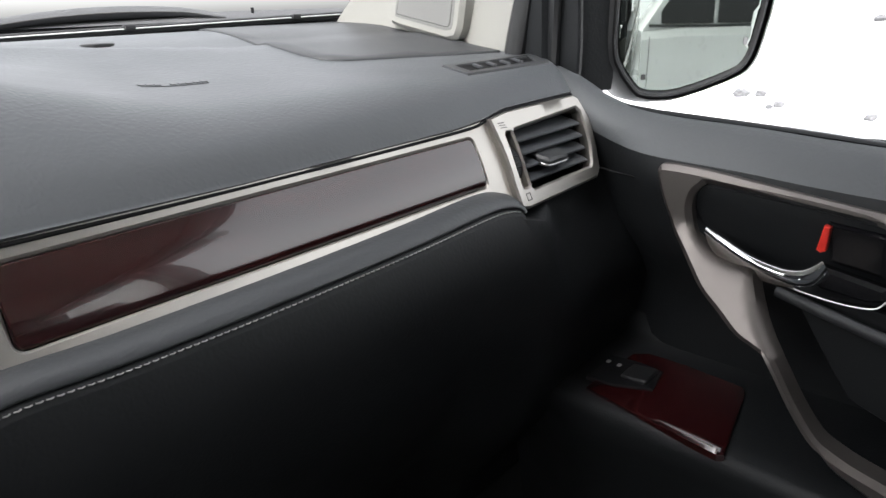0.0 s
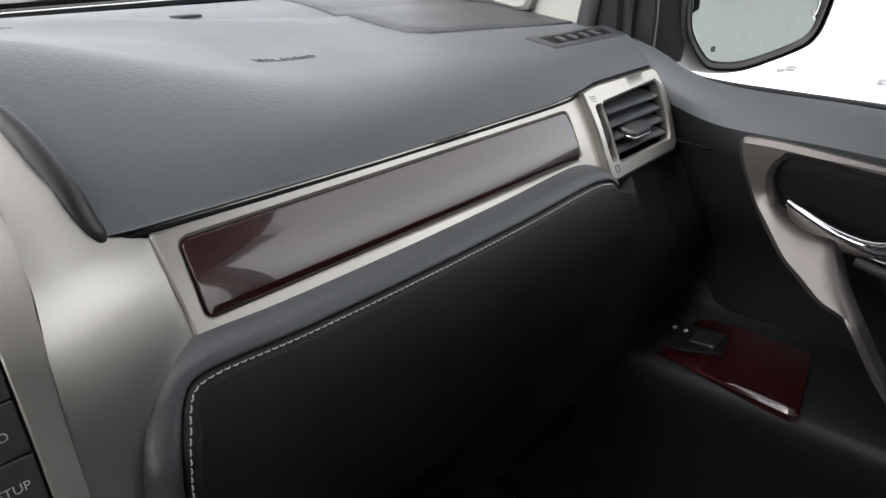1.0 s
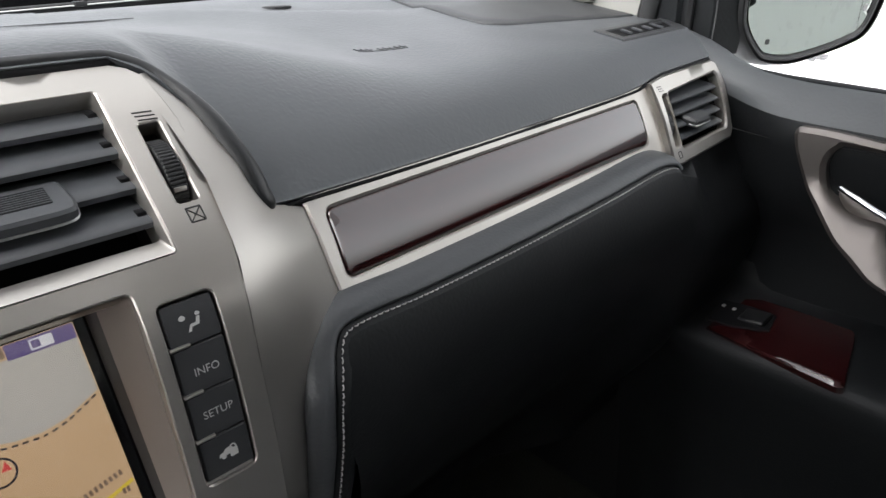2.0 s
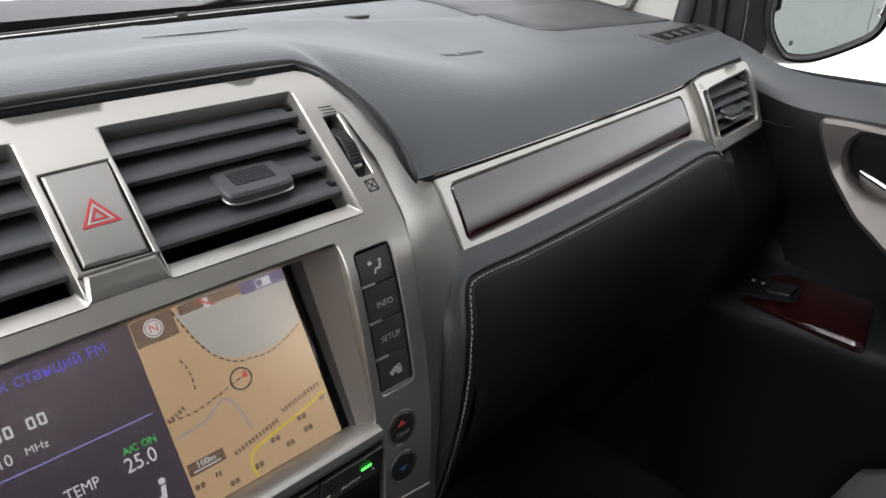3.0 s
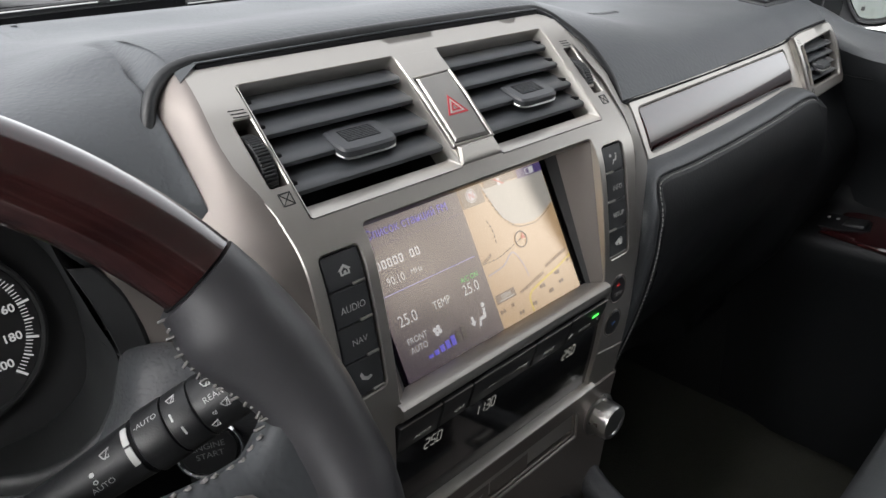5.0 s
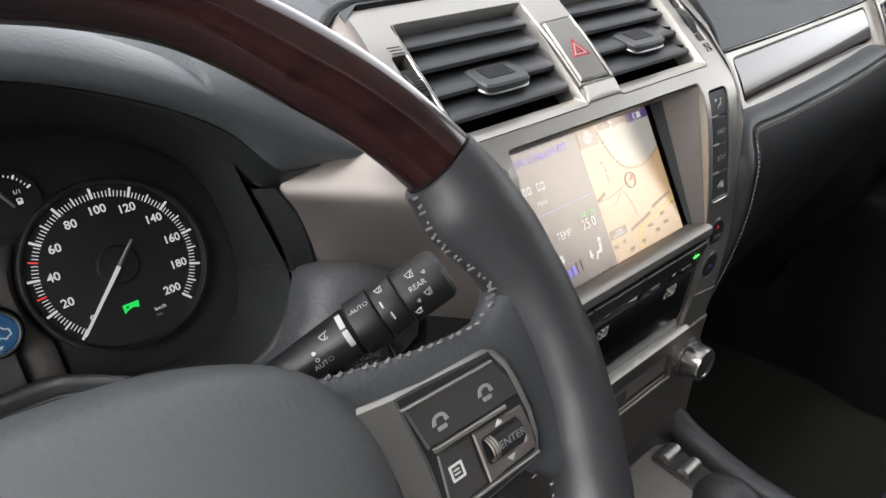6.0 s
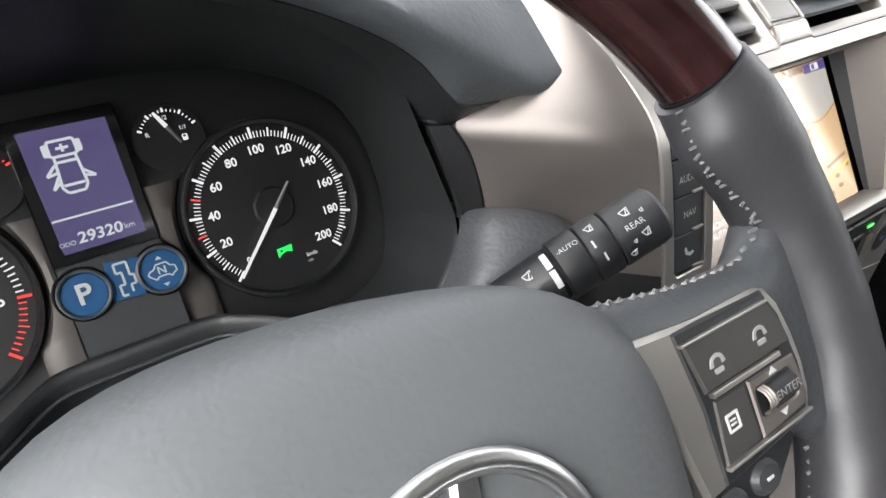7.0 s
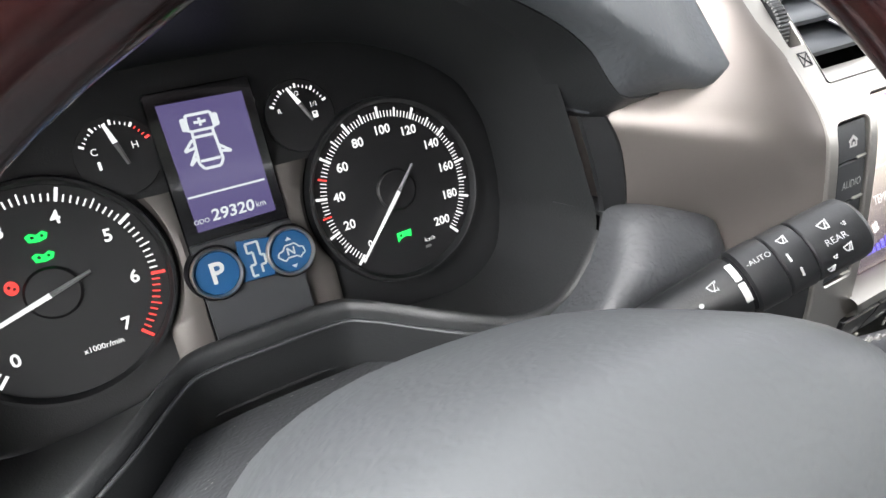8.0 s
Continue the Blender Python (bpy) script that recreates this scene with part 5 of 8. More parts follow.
def needle(c, a, length, tail, parent, hub=0.0125, start=0.0012):
    s, k = math.sin(radians(a)), math.cos(radians(a))

    def at(r, q, h):
        return clu(c[0] + r * s + q * k, c[1] - r * k + q * s, h)
    bm = loft([[at(start, -0.0013, 0.004), at(start, 0.0, 0.0052), at(start, 0.0013, 0.004)], [at(length, -0.0008, 0.003), at(length, 0.0, 0.0038), at(length, 0.0008, 0.003)]])
    part("needle", bm, L_WHITE, parent, "white lit pointer")
    bm = loft([[at(-tail, -0.0009, 0.0036), at(-tail, 0.0, 0.0044), at(-tail, 0.0009, 0.0036)], [at(start, -0.0013, 0.004), at(start, 0.0, 0.0052), at(start, 0.0013, 0.004)]])
    part("needle_tail", bm, PRINT_DIM, parent)
    part("hub", sheet(disc(c[0], c[1], hub, 32), [], lift(0.0006), 0.003, 0.0012), DIAL, parent)


def dial(c, r, name):
    d = part(name, sheet(disc(c[0], c[1], r, 72), [], lift(-0.0016), 0.003, 0.0003), DIAL, cluster, "black dial with white figures and pointer")
    part("dial_ring", ring_bm(c, r, r + 0.0032 if r > 0.03 else r + 0.0016, 0.001, 0.0030), PLASTIC, d)
    return d


speed = dial(SPEED, 0.0505, "speedometer")
A0, A1 = 223.0, 223.0 + 273.5     # 0 and 200 km/h
for k in range(101):
    a = A0 + (A1 - A0) * k / 100
    kmh = k * 2
    big, mid = kmh % 20 == 0, kmh % 10 == 0
    red = kmh in (30, 50)
    tick(SPEED, a, 0.0425, 0.0492 if big else (0.0478 if mid else 0.0462), 0.00075 if big else (0.0005 if mid else 0.00028), L_RED if red else L_WHITE, speed)
for kmh in range(0, 201, 20):
    a = A0 + (A1 - A0) * kmh / 200
    u, v = on_dial(SPEED, 0.0355, a)
    part("figure", writing(str(kmh), 0.0051 if kmh else 0.0038, lift(-0.0010), u, v, bold=0.035), L_WHITE, speed)
needle(SPEED, A0, 0.0470, 0.0170, speed)
part("parking_lamp", sheet([(-0.2962, 0.0088), (-0.2864, 0.0084), (-0.2870, 0.0130), (-0.2906, 0.0118), (-0.2942, 0.0130), (-0.2962, 0.0145)], [disc(-0.2936, 0.0108, 0.0008, 8)], lift(-0.0010), 0.0003, 0.00005), L_GREEN, speed, "green parking lights lamp")
part("unit_text", writing("km/h", 0.0026, lift(-0.0010), -0.2758, 0.0180), L_WHITE, speed)
part("unit_bar", sheet(rrect(-0.2795, -0.2757, 0.0212, 0.0228, 0.0003, 1), [], lift(-0.0010), 0.0003, 0.00005), PRINT_DIM, speed)

rev = dial(REV, 0.0505, "rev_counter")
R0, R1 = 222.8, 222.8 + 272.3
for k in range(71):
    a = R0 + (R1 - R0) * k / 70
    big = k % 10 == 0
    mid = k % 5 == 0
    tick(REV, a, 0.0425, 0.0492 if big else (0.0475 if mid else 0.0462), 0.0008 if big else 0.0004, L_RED if k >= 60 else L_WHITE, rev)
for k in range(8):
    a = R0 + (R1 - R0) * k / 7
    u, v = on_dial(REV, 0.0350, a)
    part("figure", writing(str(k), 0.0062, lift(-0.0010), u, v, bold=0.035), L_WHITE, rev)
needle(REV, R0 + 30, 0.044, 0.0185, rev)
part("unit_text", writing("x1000r/min", 0.0028, lift(-0.0010), -0.4595, 0.0168, bold=0.02), L_WHITE, rev)
for k in range(2):
    dy = 0.0095 * k
    part("side_lamp" if k == 0 else "mode_lamp", sheet([(-0.4754, -0.0428 + dy), (-0.4734, -0.0440 + dy), (-0.4704, -0.0428 + dy), (-0.4677, -0.0440 + dy), (-0.4657, -0.0425 + dy), (-0.4669, -0.0400 + dy), (-0.4704, -0.0392 + dy), (-0.4744, -0.0398 + dy)], [disc(-0.4724, -0.0418 + dy, 0.0008, 8), disc(-0.4684, -0.0418 + dy, 0.0007, 8)], lift(-0.0010), 0.0003, 0.00005), L_GREEN, rev, "green telltale lamp")
part("warning_lamp", sheet(disc(-0.4870, -0.0220, 0.0030, 14, 0.0034), [disc(-0.4879, -0.0226, 0.0008, 8), disc(-0.4860, -0.0214, 0.0007, 8)], lift(-0.0010), 0.0003, 0.00005), L_RED, rev, "red warning lamp")

for c, name, first in (((-0.3334, -0.0695), "fuel_gauge", -64), ((-0.4264, -0.0695), "temperature_gauge", -64)):
    g = part(name, sheet(disc(c[0], c[1], 0.0195, 48), [], lift(-0.0016), 0.003, 0.0003), DIAL, cluster, "small black gauge with white marks")
    for k in range(17):
        a = first + 132 * k / 16
        red = name == "temperature_gauge" and k >= 13
        big = k % 4 == 0
        tick(c, a, 0.0148, 0.0172 if big else 0.0162, 0.0006 if big else 0.0003, L_RED if red else L_WHITE, g)
    q = (-0.0003, -0.0050) if name == "fuel_gauge" else (0.0004, -0.0046)
    needle((c[0] + q[0], c[1] + q[1]), -27 if name == "fuel_gauge" else -16, 0.0112, 0.0100, g, 0.0001)
    if name == "fuel_gauge":
        for t, u, v in (("R", -0.0112, -0.0040), ("1/2", -0.0006, -0.0116), ("1/1", 0.0081, -0.0044)):
            part("figure", writing(t, 0.0026, lift(-0.0010), c[0] + u, c[1] + v), L_WHITE, g)
        part("pump_icon", sheet(rrect(c[0] + 0.0064, c[0] + 0.0094, c[1] - 0.0008, c[1] + 0.0028, 0.0004, 1), [rrect(c[0] + 0.0070, c[0] + 0.0086, c[1] - 0.0003, c[1] + 0.0008, 0.0002, 1)], lift(-0.0010), 0.0003, 0.00005), L_WHITE, g)
    else:
        for t, u, v in (("C", -0.0099, -0.0035), ("H", 0.0085, -0.0033)):
            part("figure", writing(t, 0.0034, lift(-0.0010), c[0] + u, c[1] + v), L_WHITE, g)
        part("thermometer_icon", sheet(rrect(c[0] - 0.0100, c[0] - 0.0086, c[1] + 0.0010, c[1] + 0.0052, 0.0004, 1), [], lift(-0.0010), 0.0003, 0.00005), L_WHITE, g)

# middle column: champagne rails, screen, badges
for s in (-1, 1):
    def rail_u(v, q):
        near = SPEED[0] if s > 0 else REV[0]
        r = 0.0560
        dv = v - SPEED[1]
        edge = near - s * math.sqrt(max(1e-6, r * r - dv * dv)) if abs(dv) < r * 0.98 else near
        inner = MX + s * 0.0265
        outer = (min(edge, MX + s * 0.046) if s > 0 else max(edge, MX + s * 0.046)) if abs(dv) < r * 0.98 else MX + s * 0.046
        return inner + (outer - inner) * q
    rows = []
    for v in np.linspace(-0.047, 0.041, 22):
        rows.append([clu(rail_u(v, 0), v, -0.002), clu(rail_u(v, 0.04), v, 0.0014), clu(rail_u(v, 0.35), v, 0.0022), clu(rail_u(v, 0.8), v, 0.0012), clu(rail_u(v, 1.0), v, -0.002)])
    part("rail", loft(rows), RAIL, cluster, "satin champagne rail beside the small screen")
mid = part("small_screen_frame", sheet(rrect(MX - 0.0268, MX + 0.0268, -0.0945, 0.040, 0.002), [], lift(0.0040), 0.007, 0.0008), GLOSS_BLACK, cluster, "black frame of the small screen")
trap = [(-0.4046, -0.0880), (-0.3622, -0.0876), (-0.3622, -0.0244), (-0.4030, -0.0238)]
part("small_screen", sheet(trap, [], lift(0.0044), 0.0003, 0.00005), L_PURPLE, mid, "lit violet screen with an open-door car picture")
sx, sy = -0.3866, -0.0668
bm = bmesh.new()
pic = lift(0.0048)


def stroke(a, b, w=0.0007):
    d = Vector((b[0] - a[0], b[1] - a[1]))
    t = d.normalized()
    n = (-t.y * w, t.x * w)
    sheet([(a[0] - n[0], a[1] - n[1]), (b[0] - n[0], b[1] - n[1]), (b[0] + n[0], b[1] + n[1]), (a[0] + n[0], a[1] + n[1])], [], pic, 0.0002, 0.00002, bm=bm)


for a, b in (((-6, -14), (6, -14)), ((6, -14), (7, -7)), ((-6, -14), (-7, -7)), ((-7, -7), (-5, -6)), ((7, -7), (5, -6)), ((-5, -6), (5, -6)), ((-5, -6), (-6, 10)), ((5, -6), (6, 10)), ((-6, 10), (-4, 13)), ((6, 10), (4, 13)), ((-4, 13), (4, 13)),
             ((-5, -3), (5, -3)), ((-3, -10), (3, -10)), ((0, -12), (0, -8)), ((-6, -2), (-11, 3)), ((-11, 3), (-6, 2)), ((-6, 4), (-10, 10)), ((-10, 10), (-6, 7)), ((6, 3), (11, 7)), ((11, 7), (6, 6)), ((-5, 9), (5, 9))):
    stroke((sx + a[0] / 1000, sy + a[1] / 1000), (sx + b[0] / 1000, sy + b[1] / 1000))
for s in (-1, 1):
    sheet(rrect(sx + s * 0.0075 - 0.0018, sx + s * 0.0075 + 0.0018, sy - 0.013, sy - 0.0065, 0.001, 3), [], pic, 0.0002, 0.00002, bm=bm)
part("car_picture", bm, L_PALE, mid)
part("screen_line", sheet(rrect(-0.4030, -0.3635, -0.0421, -0.0411, 0.0001, 1), [], pic, 0.0002, 0.00002), L_PALE, mid)
part("odometer_text", writing("29320", 0.0058, pic, -0.3834, -0.0302, shear=0.1, wide=1.1, bold=0.03), L_PALE, mid)
part("odometer_unit", writing("km", 0.0032, pic, -0.3690, -0.0300), L_PALE, mid)
part("odometer_word", writing("ODO", 0.0024, pic, -0.3998, -0.0288), L_PALE, mid)
part("badge_panel", sheet(rrect(MX - 0.0262, MX + 0.0262, -0.0185, 0.041, 0.001), [], lift(0.0085), 0.008, 0.0006), PLASTIC_GREY, mid, "charcoal panel under the small screen")
for c, r in (((-0.4010, -0.0024), 0.0112), ((-0.3622, -0.0022), 0.0112)):
    b = part("badge", sheet(disc(c[0], c[1], r, 40), [], lift(0.0115), 0.004, 0.0006), BLUE, mid, "round blue badge in a grey ring")
    part("badge_ring", ring_bm(c, r, r + 0.0017, 0.0123, 0.0131, 48), SILVER, b)
    part("badge_seat", ring_bm(c, r + 0.0018, r + 0.0030, 0.0088, 0.0096, 48), DARK, b)
part("badge_letter", writing("P", 0.0108, lift(0.0118), -0.4010, -0.0022, bold=0.03), PRINT, mid)
bm, pic = bmesh.new(), lift(0.0118)
for a, b in (((-7.4, 0.5), (-6.6, -1.4)), ((-6.6, -1.4), (-4.2, -2.0)), ((-4.2, -2.0), (-2.6, -4.4)), ((-2.6, -4.4), (2.8, -4.6)), ((2.8, -4.6), (4.6, -2.2)), ((4.6, -2.2), (6.8, -1.6)), ((6.8, -1.6), (7.2, 1.6)), ((7.2, 1.6), (5.4, 2.2)), ((5.4, 2.2), (4.2, 3.6)), ((4.2, 3.6), (2.4, 2.2)),
             ((2.4, 2.2), (-2.4, 2.2)), ((-2.4, 2.2), (-4.0, 3.6)), ((-4.0, 3.6), (-5.6, 2.2)), ((-5.6, 2.2), (-7.4, 0.5)), ((-1.8, 1.0), (-1.8, -3.0)), ((-1.8, -3.0), (1.6, 1.0)), ((1.6, 1.0), (1.6, -3.0))):
    stroke((-0.3622 + a[0] / 1000, -0.0012 + a[1] / 1000), (-0.3622 + b[0] / 1000, -0.0012 + b[1] / 1000), 0.0004)
part("badge_car", bm, PRINT, mid)
part("badge_arrow", sheet([(-0.3639, -0.0080), (-0.3622, -0.0100), (-0.3605, -0.0080)], [], lift(0.0118), 0.0003, 0.00005), PRINT, mid)
part("badge_arrow", sheet([(-0.3639, 0.0052), (-0.3622, 0.0072), (-0.3605, 0.0052)], [], lift(0.0118), 0.0003, 0.00005), PRINT, mid)
plate = part("drive_badge", sheet([(-0.3880, -0.0149), (-0.3708, -0.0125), (-0.3732, 0.0074), (-0.3897, 0.0064)], [], lift(0.0105), 0.003, 0.0003), BLUE, mid, "blue drive mode sign with a pale outline")
bm, pic = bmesh.new(), lift(0.0109)
for a, b in (((-4, -11), (3, -11)), ((-4, -11), (-4, -5)), ((3, -11), (3, -2)), ((-4, -5), (-1, -5)), ((-1, -5), (-1, 3)), ((3, -2), (5, -2)), ((5, -2), (5, 4)), ((5, 4), (2, 4)), ((2, 4), (2, 9)), ((-1, 3), (-4, 3)), ((-4, 3), (-4, 10)), ((-4, 10), (-1, 10))):
    stroke((-0.3805 + a[0] * 0.9 / 1000, (a[1] - 4) * 0.82 / 1000), (-0.3805 + b[0] * 0.9 / 1000, (b[1] - 4) * 0.82 / 1000), 0.0006)
part("drive_outline", bm, PRINT, plate)


# ---- steering wheel, column and stalks ----
WC, WT, WR = Vector((-0.3635, -0.1546, 1.038)), radians(27.0), 0.164
W_UP, W_OUT = Vector((0, math.sin(WT), math.cos(WT))), Vector((0, -math.cos(WT), math.sin(WT)))


def wheel_at(u, v, d=0.0):
    """On the wheel: u to the right, v up, d towards the driver."""
    return WC + Vector((1, 0, 0)) * u + W_UP * v + W_OUT * d


wheel_dn = lambda h: (lambda u, v, d=0.0: wheel_at(u, -v, d + h))
wheel = thing("steering_wheel", "black leather and dark red wood steering wheel", "steering wheel", WC)


def thumb_rest(deg):
    """How far the grip swells inwards, at an angle on the rim: one swelling above each side spoke."""
    a = deg if deg < 90 else 180 - deg
    return 0.0068 * math.exp(-((a - 24.0) / (4.6 if a > 24 else 7.5)) ** 2) + 0.0015 * math.exp(-((a + 30) / 14) ** 2)


def rim_arc(a0, a1, ra, rb, grip=False, n=None, r=None):
    n = n or max(8, int(abs(a1 - a0) / (1.2 if grip else 2.5)))
    seg, r, rows = (36 if grip else 24), r or WR, []
    for k in range(n + 1):
        w = k / n
        deg = a0 + (a1 - a0) * w
        a = radians(deg)
        t = wheel_at(math.cos(a), math.sin(a)) - WC
        slim = 0.0 if grip else smooth_step(48, 66, deg) * (1 - 1.8 * smooth_step(90, 118, deg))
        c = wheel_at((r + 0.0030 * slim) * math.cos(a), (r + 0.0030 * slim) * math.sin(a))
        g = thumb_rest(deg) if grip else 0.0
        ring = []
        for j in range(seg):
            q = 2 * math.pi * j / seg
            p = c + t * (ra - 0.0025 * slim + g * max(0.0, -math.cos(q)) ** 0.8) * math.cos(q) + W_OUT * (rb + g * 0.35) * math.sin(q)
            if grip:
                ends = min(1.0, 8 * w, 8 * (1 - w))
                p += (p - c).normalized() * ends * (0.0008 * noise.noise(p * 42) + 0.0004 * noise.noise(p * 110))
            ring.append(p)
        rows.append(ring)
    return loft(rows, closed_u=True, cap=True)


part("wood_rim", rim_arc(30.5, 149.5, 0.0142, 0.0150, r=0.1662), WOOD_RIM, wheel, "glossy dark red-brown wood upper rim")
part("wood_rim", rim_arc(238, 302, 0.0138, 0.0148), WOOD_RIM, wheel, "glossy dark red-brown wood lower rim")
for a0, a1 in ((-57.6, 30.1), (149.9, 237.6)):
    part("leather_rim", rim_arc(a0, a1, 0.0154, 0.0162, True, r=0.1652), RIM_HIDE, wheel, "black leather grip")
for a in (30.3, 149.7, 237.8, -57.8):
    part("seam_ring", rim_arc(a - 0.12, a + 0.12, 0.0128, 0.0142, n=1), DARK, wheel)

# hub cover: a broad dome, turned a little
HC, HS = math.cos(radians(5)), math.sin(radians(5))
rows = []
for w, d in ((0.90, -0.085), (0.96, -0.075), (0.99, -0.055), (1.0, -0.030), (1.0, -0.012), (0.985, -0.002), (0.95, 0.0065), (0.88, 0.0125), (0.76, 0.0170), (0.6, 0.0200), (0.4, 0.0220), (0.2, 0.0228), (0.001, 0.0230)):
    row = []
    for k in range(64):
        a = 2 * math.pi * k / 64
        p = 3.0
        q = (abs(math.cos(a)) ** p + abs(math.sin(a)) ** p) ** (-1 / p)
        up_r = 0.0622 if math.sin(a) > 0 else 0.085
        x, y = (0.0855 if math.cos(a) > 0 else 0.092) * w * q * math.cos(a), up_r * w * q * math.sin(a) - 0.004 * w * abs(math.cos(a)) ** 2
        row.append(wheel_at(x * HC + y * HS, -0.006 - x * HS + y * HC, d))
    rows.append(row)
hub = part("hub_cover", loft(rows, closed_u=True), HUB, wheel, "dark grey grained hub cover", smooth=70)
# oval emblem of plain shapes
SWITCH_GREY = paint("satin_graphite_switch", (0.045, 0.043, 0.042), 0.45, metal=0.3, vary=0.04)
em = part("emblem_plate", sheet(disc(0.0055, 0.0055, 0.0320, 48, 0.0305), [], wheel_dn(0.0215), 0.004, 0.001), HUB, hub)
ring = []
for k in range(48):
    a = 2 * math.pi * k / 48
    ring.append(wheel_at(0.0055 + 0.0298 * math.cos(a), -0.0055 + 0.0283 * math.sin(a), 0.0235))
part("emblem_ring", tube(ring, 0.0028, 0.0024, seg=10, closed=True, up=W_OUT), EMBLEM_METAL, em, "oval chrome emblem ring")
part("emblem_bar", sheet([(0.0075, -0.0215), (0.0140, -0.0210), (0.0065, 0.0215), (-0.0045, 0.0235)], [], wheel_dn(0.0245), 0.004, 0.0012), EMBLEM_METAL, em)
part("emblem_bar", sheet([(-0.004, 0.0205), (0.0270, 0.0160), (0.0235, 0.0240), (-0.002, 0.0290)], [], wheel_dn(0.0245), 0.004, 0.0012), EMBLEM_METAL, em)


def spoke_top(u):
    w = (u - 0.062) / 0.096
    return 0.0345 - 0.0105 * math.sin(math.pi * min(1, w * 0.66)) + 0.016 * smooth_step(0.74, 1.0, w)


def spoke(s):
    """The side spoke with its switch plate; s: 1 right, -1 left."""
    rows = []
    for u in np.linspace(0.062, 0.158, 14):
        w = (u - 0.062) / 0.096
        top = spoke_top(u)
        low = -0.036 - 0.018 * smooth_step(0.75, 1.0, w)
        sec = [(top - 0.004, -0.012), (top, -0.006), (top, 0.000), (top - 0.005, 0.0055), (top - 0.013, 0.006), (0.004, 0.0052), (low + 0.012, 0.005), (low + 0.003, 0.002), (low, -0.004), (low + 0.004, -0.012)]
        rows.append([wheel_at(s * u, v, d) for v, d in sec])
    # rim-like leather in a lighter grey: the spoke's highlights are in its colour
    sp = part("spoke", loft(rows, closed_u=True, cap=True), HIDE_GREY, wheel, "black leather-wrapped spoke, toned lighter for its highlights", smooth=60)
    sq = lambda u: 0.0735 + (u - 0.0725) * 0.975
    sh = lambda v: -0.0016 + v * 0.916
    pf = lambda h: (lambda u, v, d=0.0: wheel_at(s * sq(u), -sh(v), d + h))
    plate = part("switch_plate", sheet([(0.0725, -0.0215), (0.100, -0.0180), (0.128, -0.0172), (0.1325, -0.0150), (0.1362, -0.0090), (0.1385, 0.0020), (0.1392, 0.0130), (0.1382, 0.0225), (0.1358, 0.0285), (0.1320, 0.0315), (0.0825, 0.0345), (0.0800, 0.0200), (0.0775, 0.0050), (0.0750, -0.0100)], [], pf(0.0085), 0.008, 0.0016, step=0.006), SILVER, wheel, "satin champagne switch plate")
    part("switch_bed", sheet([(0.0875, -0.0180), (0.1290, -0.0158), (0.1335, -0.0060), (0.1358, 0.0120), (0.1350, 0.0240), (0.1310, 0.0300), (0.0900, 0.0328), (0.0905, 0.0080)], [], pf(0.0092), 0.004, 0.0008), PLASTIC, plate)
    b = part("phone_switch", sheet([(0.0890, -0.0138), (0.1280, -0.0128), (0.1322, -0.0040), (0.1340, 0.0040), (0.0925, 0.0035)], [], pf(0.0102), 0.004, 0.0008), SWITCH_GREY, plate, "charcoal rocker switch with phone signs")
    for cu, cv in ((0.1000, -0.0040), (0.1205, -0.0042)):
        arc = [(cu + 0.0030 * math.cos(q), cv - 0.0004 - 0.0022 * math.sin(q)) for q in np.linspace(0.15, math.pi - 0.15, 9)]
        arc += [(cu - 0.0036, cv + 0.0010), (cu - 0.0018, cv + 0.0012), (cu - 0.0016, cv - 0.0004)] + [(cu + 0.0016 * math.cos(q), cv - 0.0004 - 0.0009 * math.sin(q)) for q in np.linspace(math.pi - 0.3, 0.3, 6)] + [(cu + 0.0016, cv - 0.0004), (cu + 0.0018, cv + 0.0012), (cu + 0.0036, cv + 0.0010)]
        part("phone_sign", sheet(arc, [], pf(0.0106), 0.0003, 0.0001), PRINT_DIM, b)
        part("phone_sign", sheet(rrect(cu - 0.0020, cu + 0.0020, cv + 0.0019, cv + 0.0036, 0.0005, 2), [], pf(0.0106), 0.0003, 0.0001), PRINT_DIM, b)
    for loop in ([(0.0880, -0.0142), (0.1275, -0.0132), (0.1275, -0.0122), (0.0882, -0.0132)], [(0.0938, 0.0037), (0.1262, 0.0042), (0.1262, 0.0058), (0.0942, 0.0055)], [(0.0915, 0.0268), (0.1330, 0.0270), (0.1330, 0.0280), (0.0915, 0.0280)]):
        part("bright_line", sheet(loop, [], pf(0.0112), 0.002, 0.0003), SILVER, plate)
    b = part("menu_switch", sheet([(0.0945, 0.0065), (0.1090, 0.0070), (0.1090, 0.0262), (0.0918, 0.0275)], [], pf(0.0098), 0.004, 0.0008), SWITCH_GREY, plate)
    part("menu_sign", sheet(rrect(0.0965, 0.1022, 0.0125, 0.0185, 0.0004, 1), [rrect(0.0974, 0.1013, 0.0134, 0.0176, 0.0002, 1)], pf(0.0102), 0.0003, 0.0001), PRINT, b)
    for k in range(2):
        part("menu_sign", sheet(rrect(0.0980, 0.1005, 0.0145 + k * 0.0014, 0.0151 + k * 0.0014, 0.0001, 1), [], pf(0.0102), 0.0003, 0.0001), PRINT, b)
    b = part("scroll_switch", sheet([(0.1098, 0.0072), (0.1335, 0.0080), (0.1346, 0.0180), (0.1336, 0.0258), (0.1098, 0.0270)], [rrect(0.1125, 0.1300, 0.0112, 0.0212, 0.0015)], pf(0.0098), 0.006, 0.0008), SILVER_DARK, plate, "scroll switch with a ribbed roller")
    part("well", sheet(rrect(0.1110, 0.1320, 0.0095, 0.0225, 0.001), [], pf(0.0050), 0.002, 0.0003), DARK, b)
    roll = []
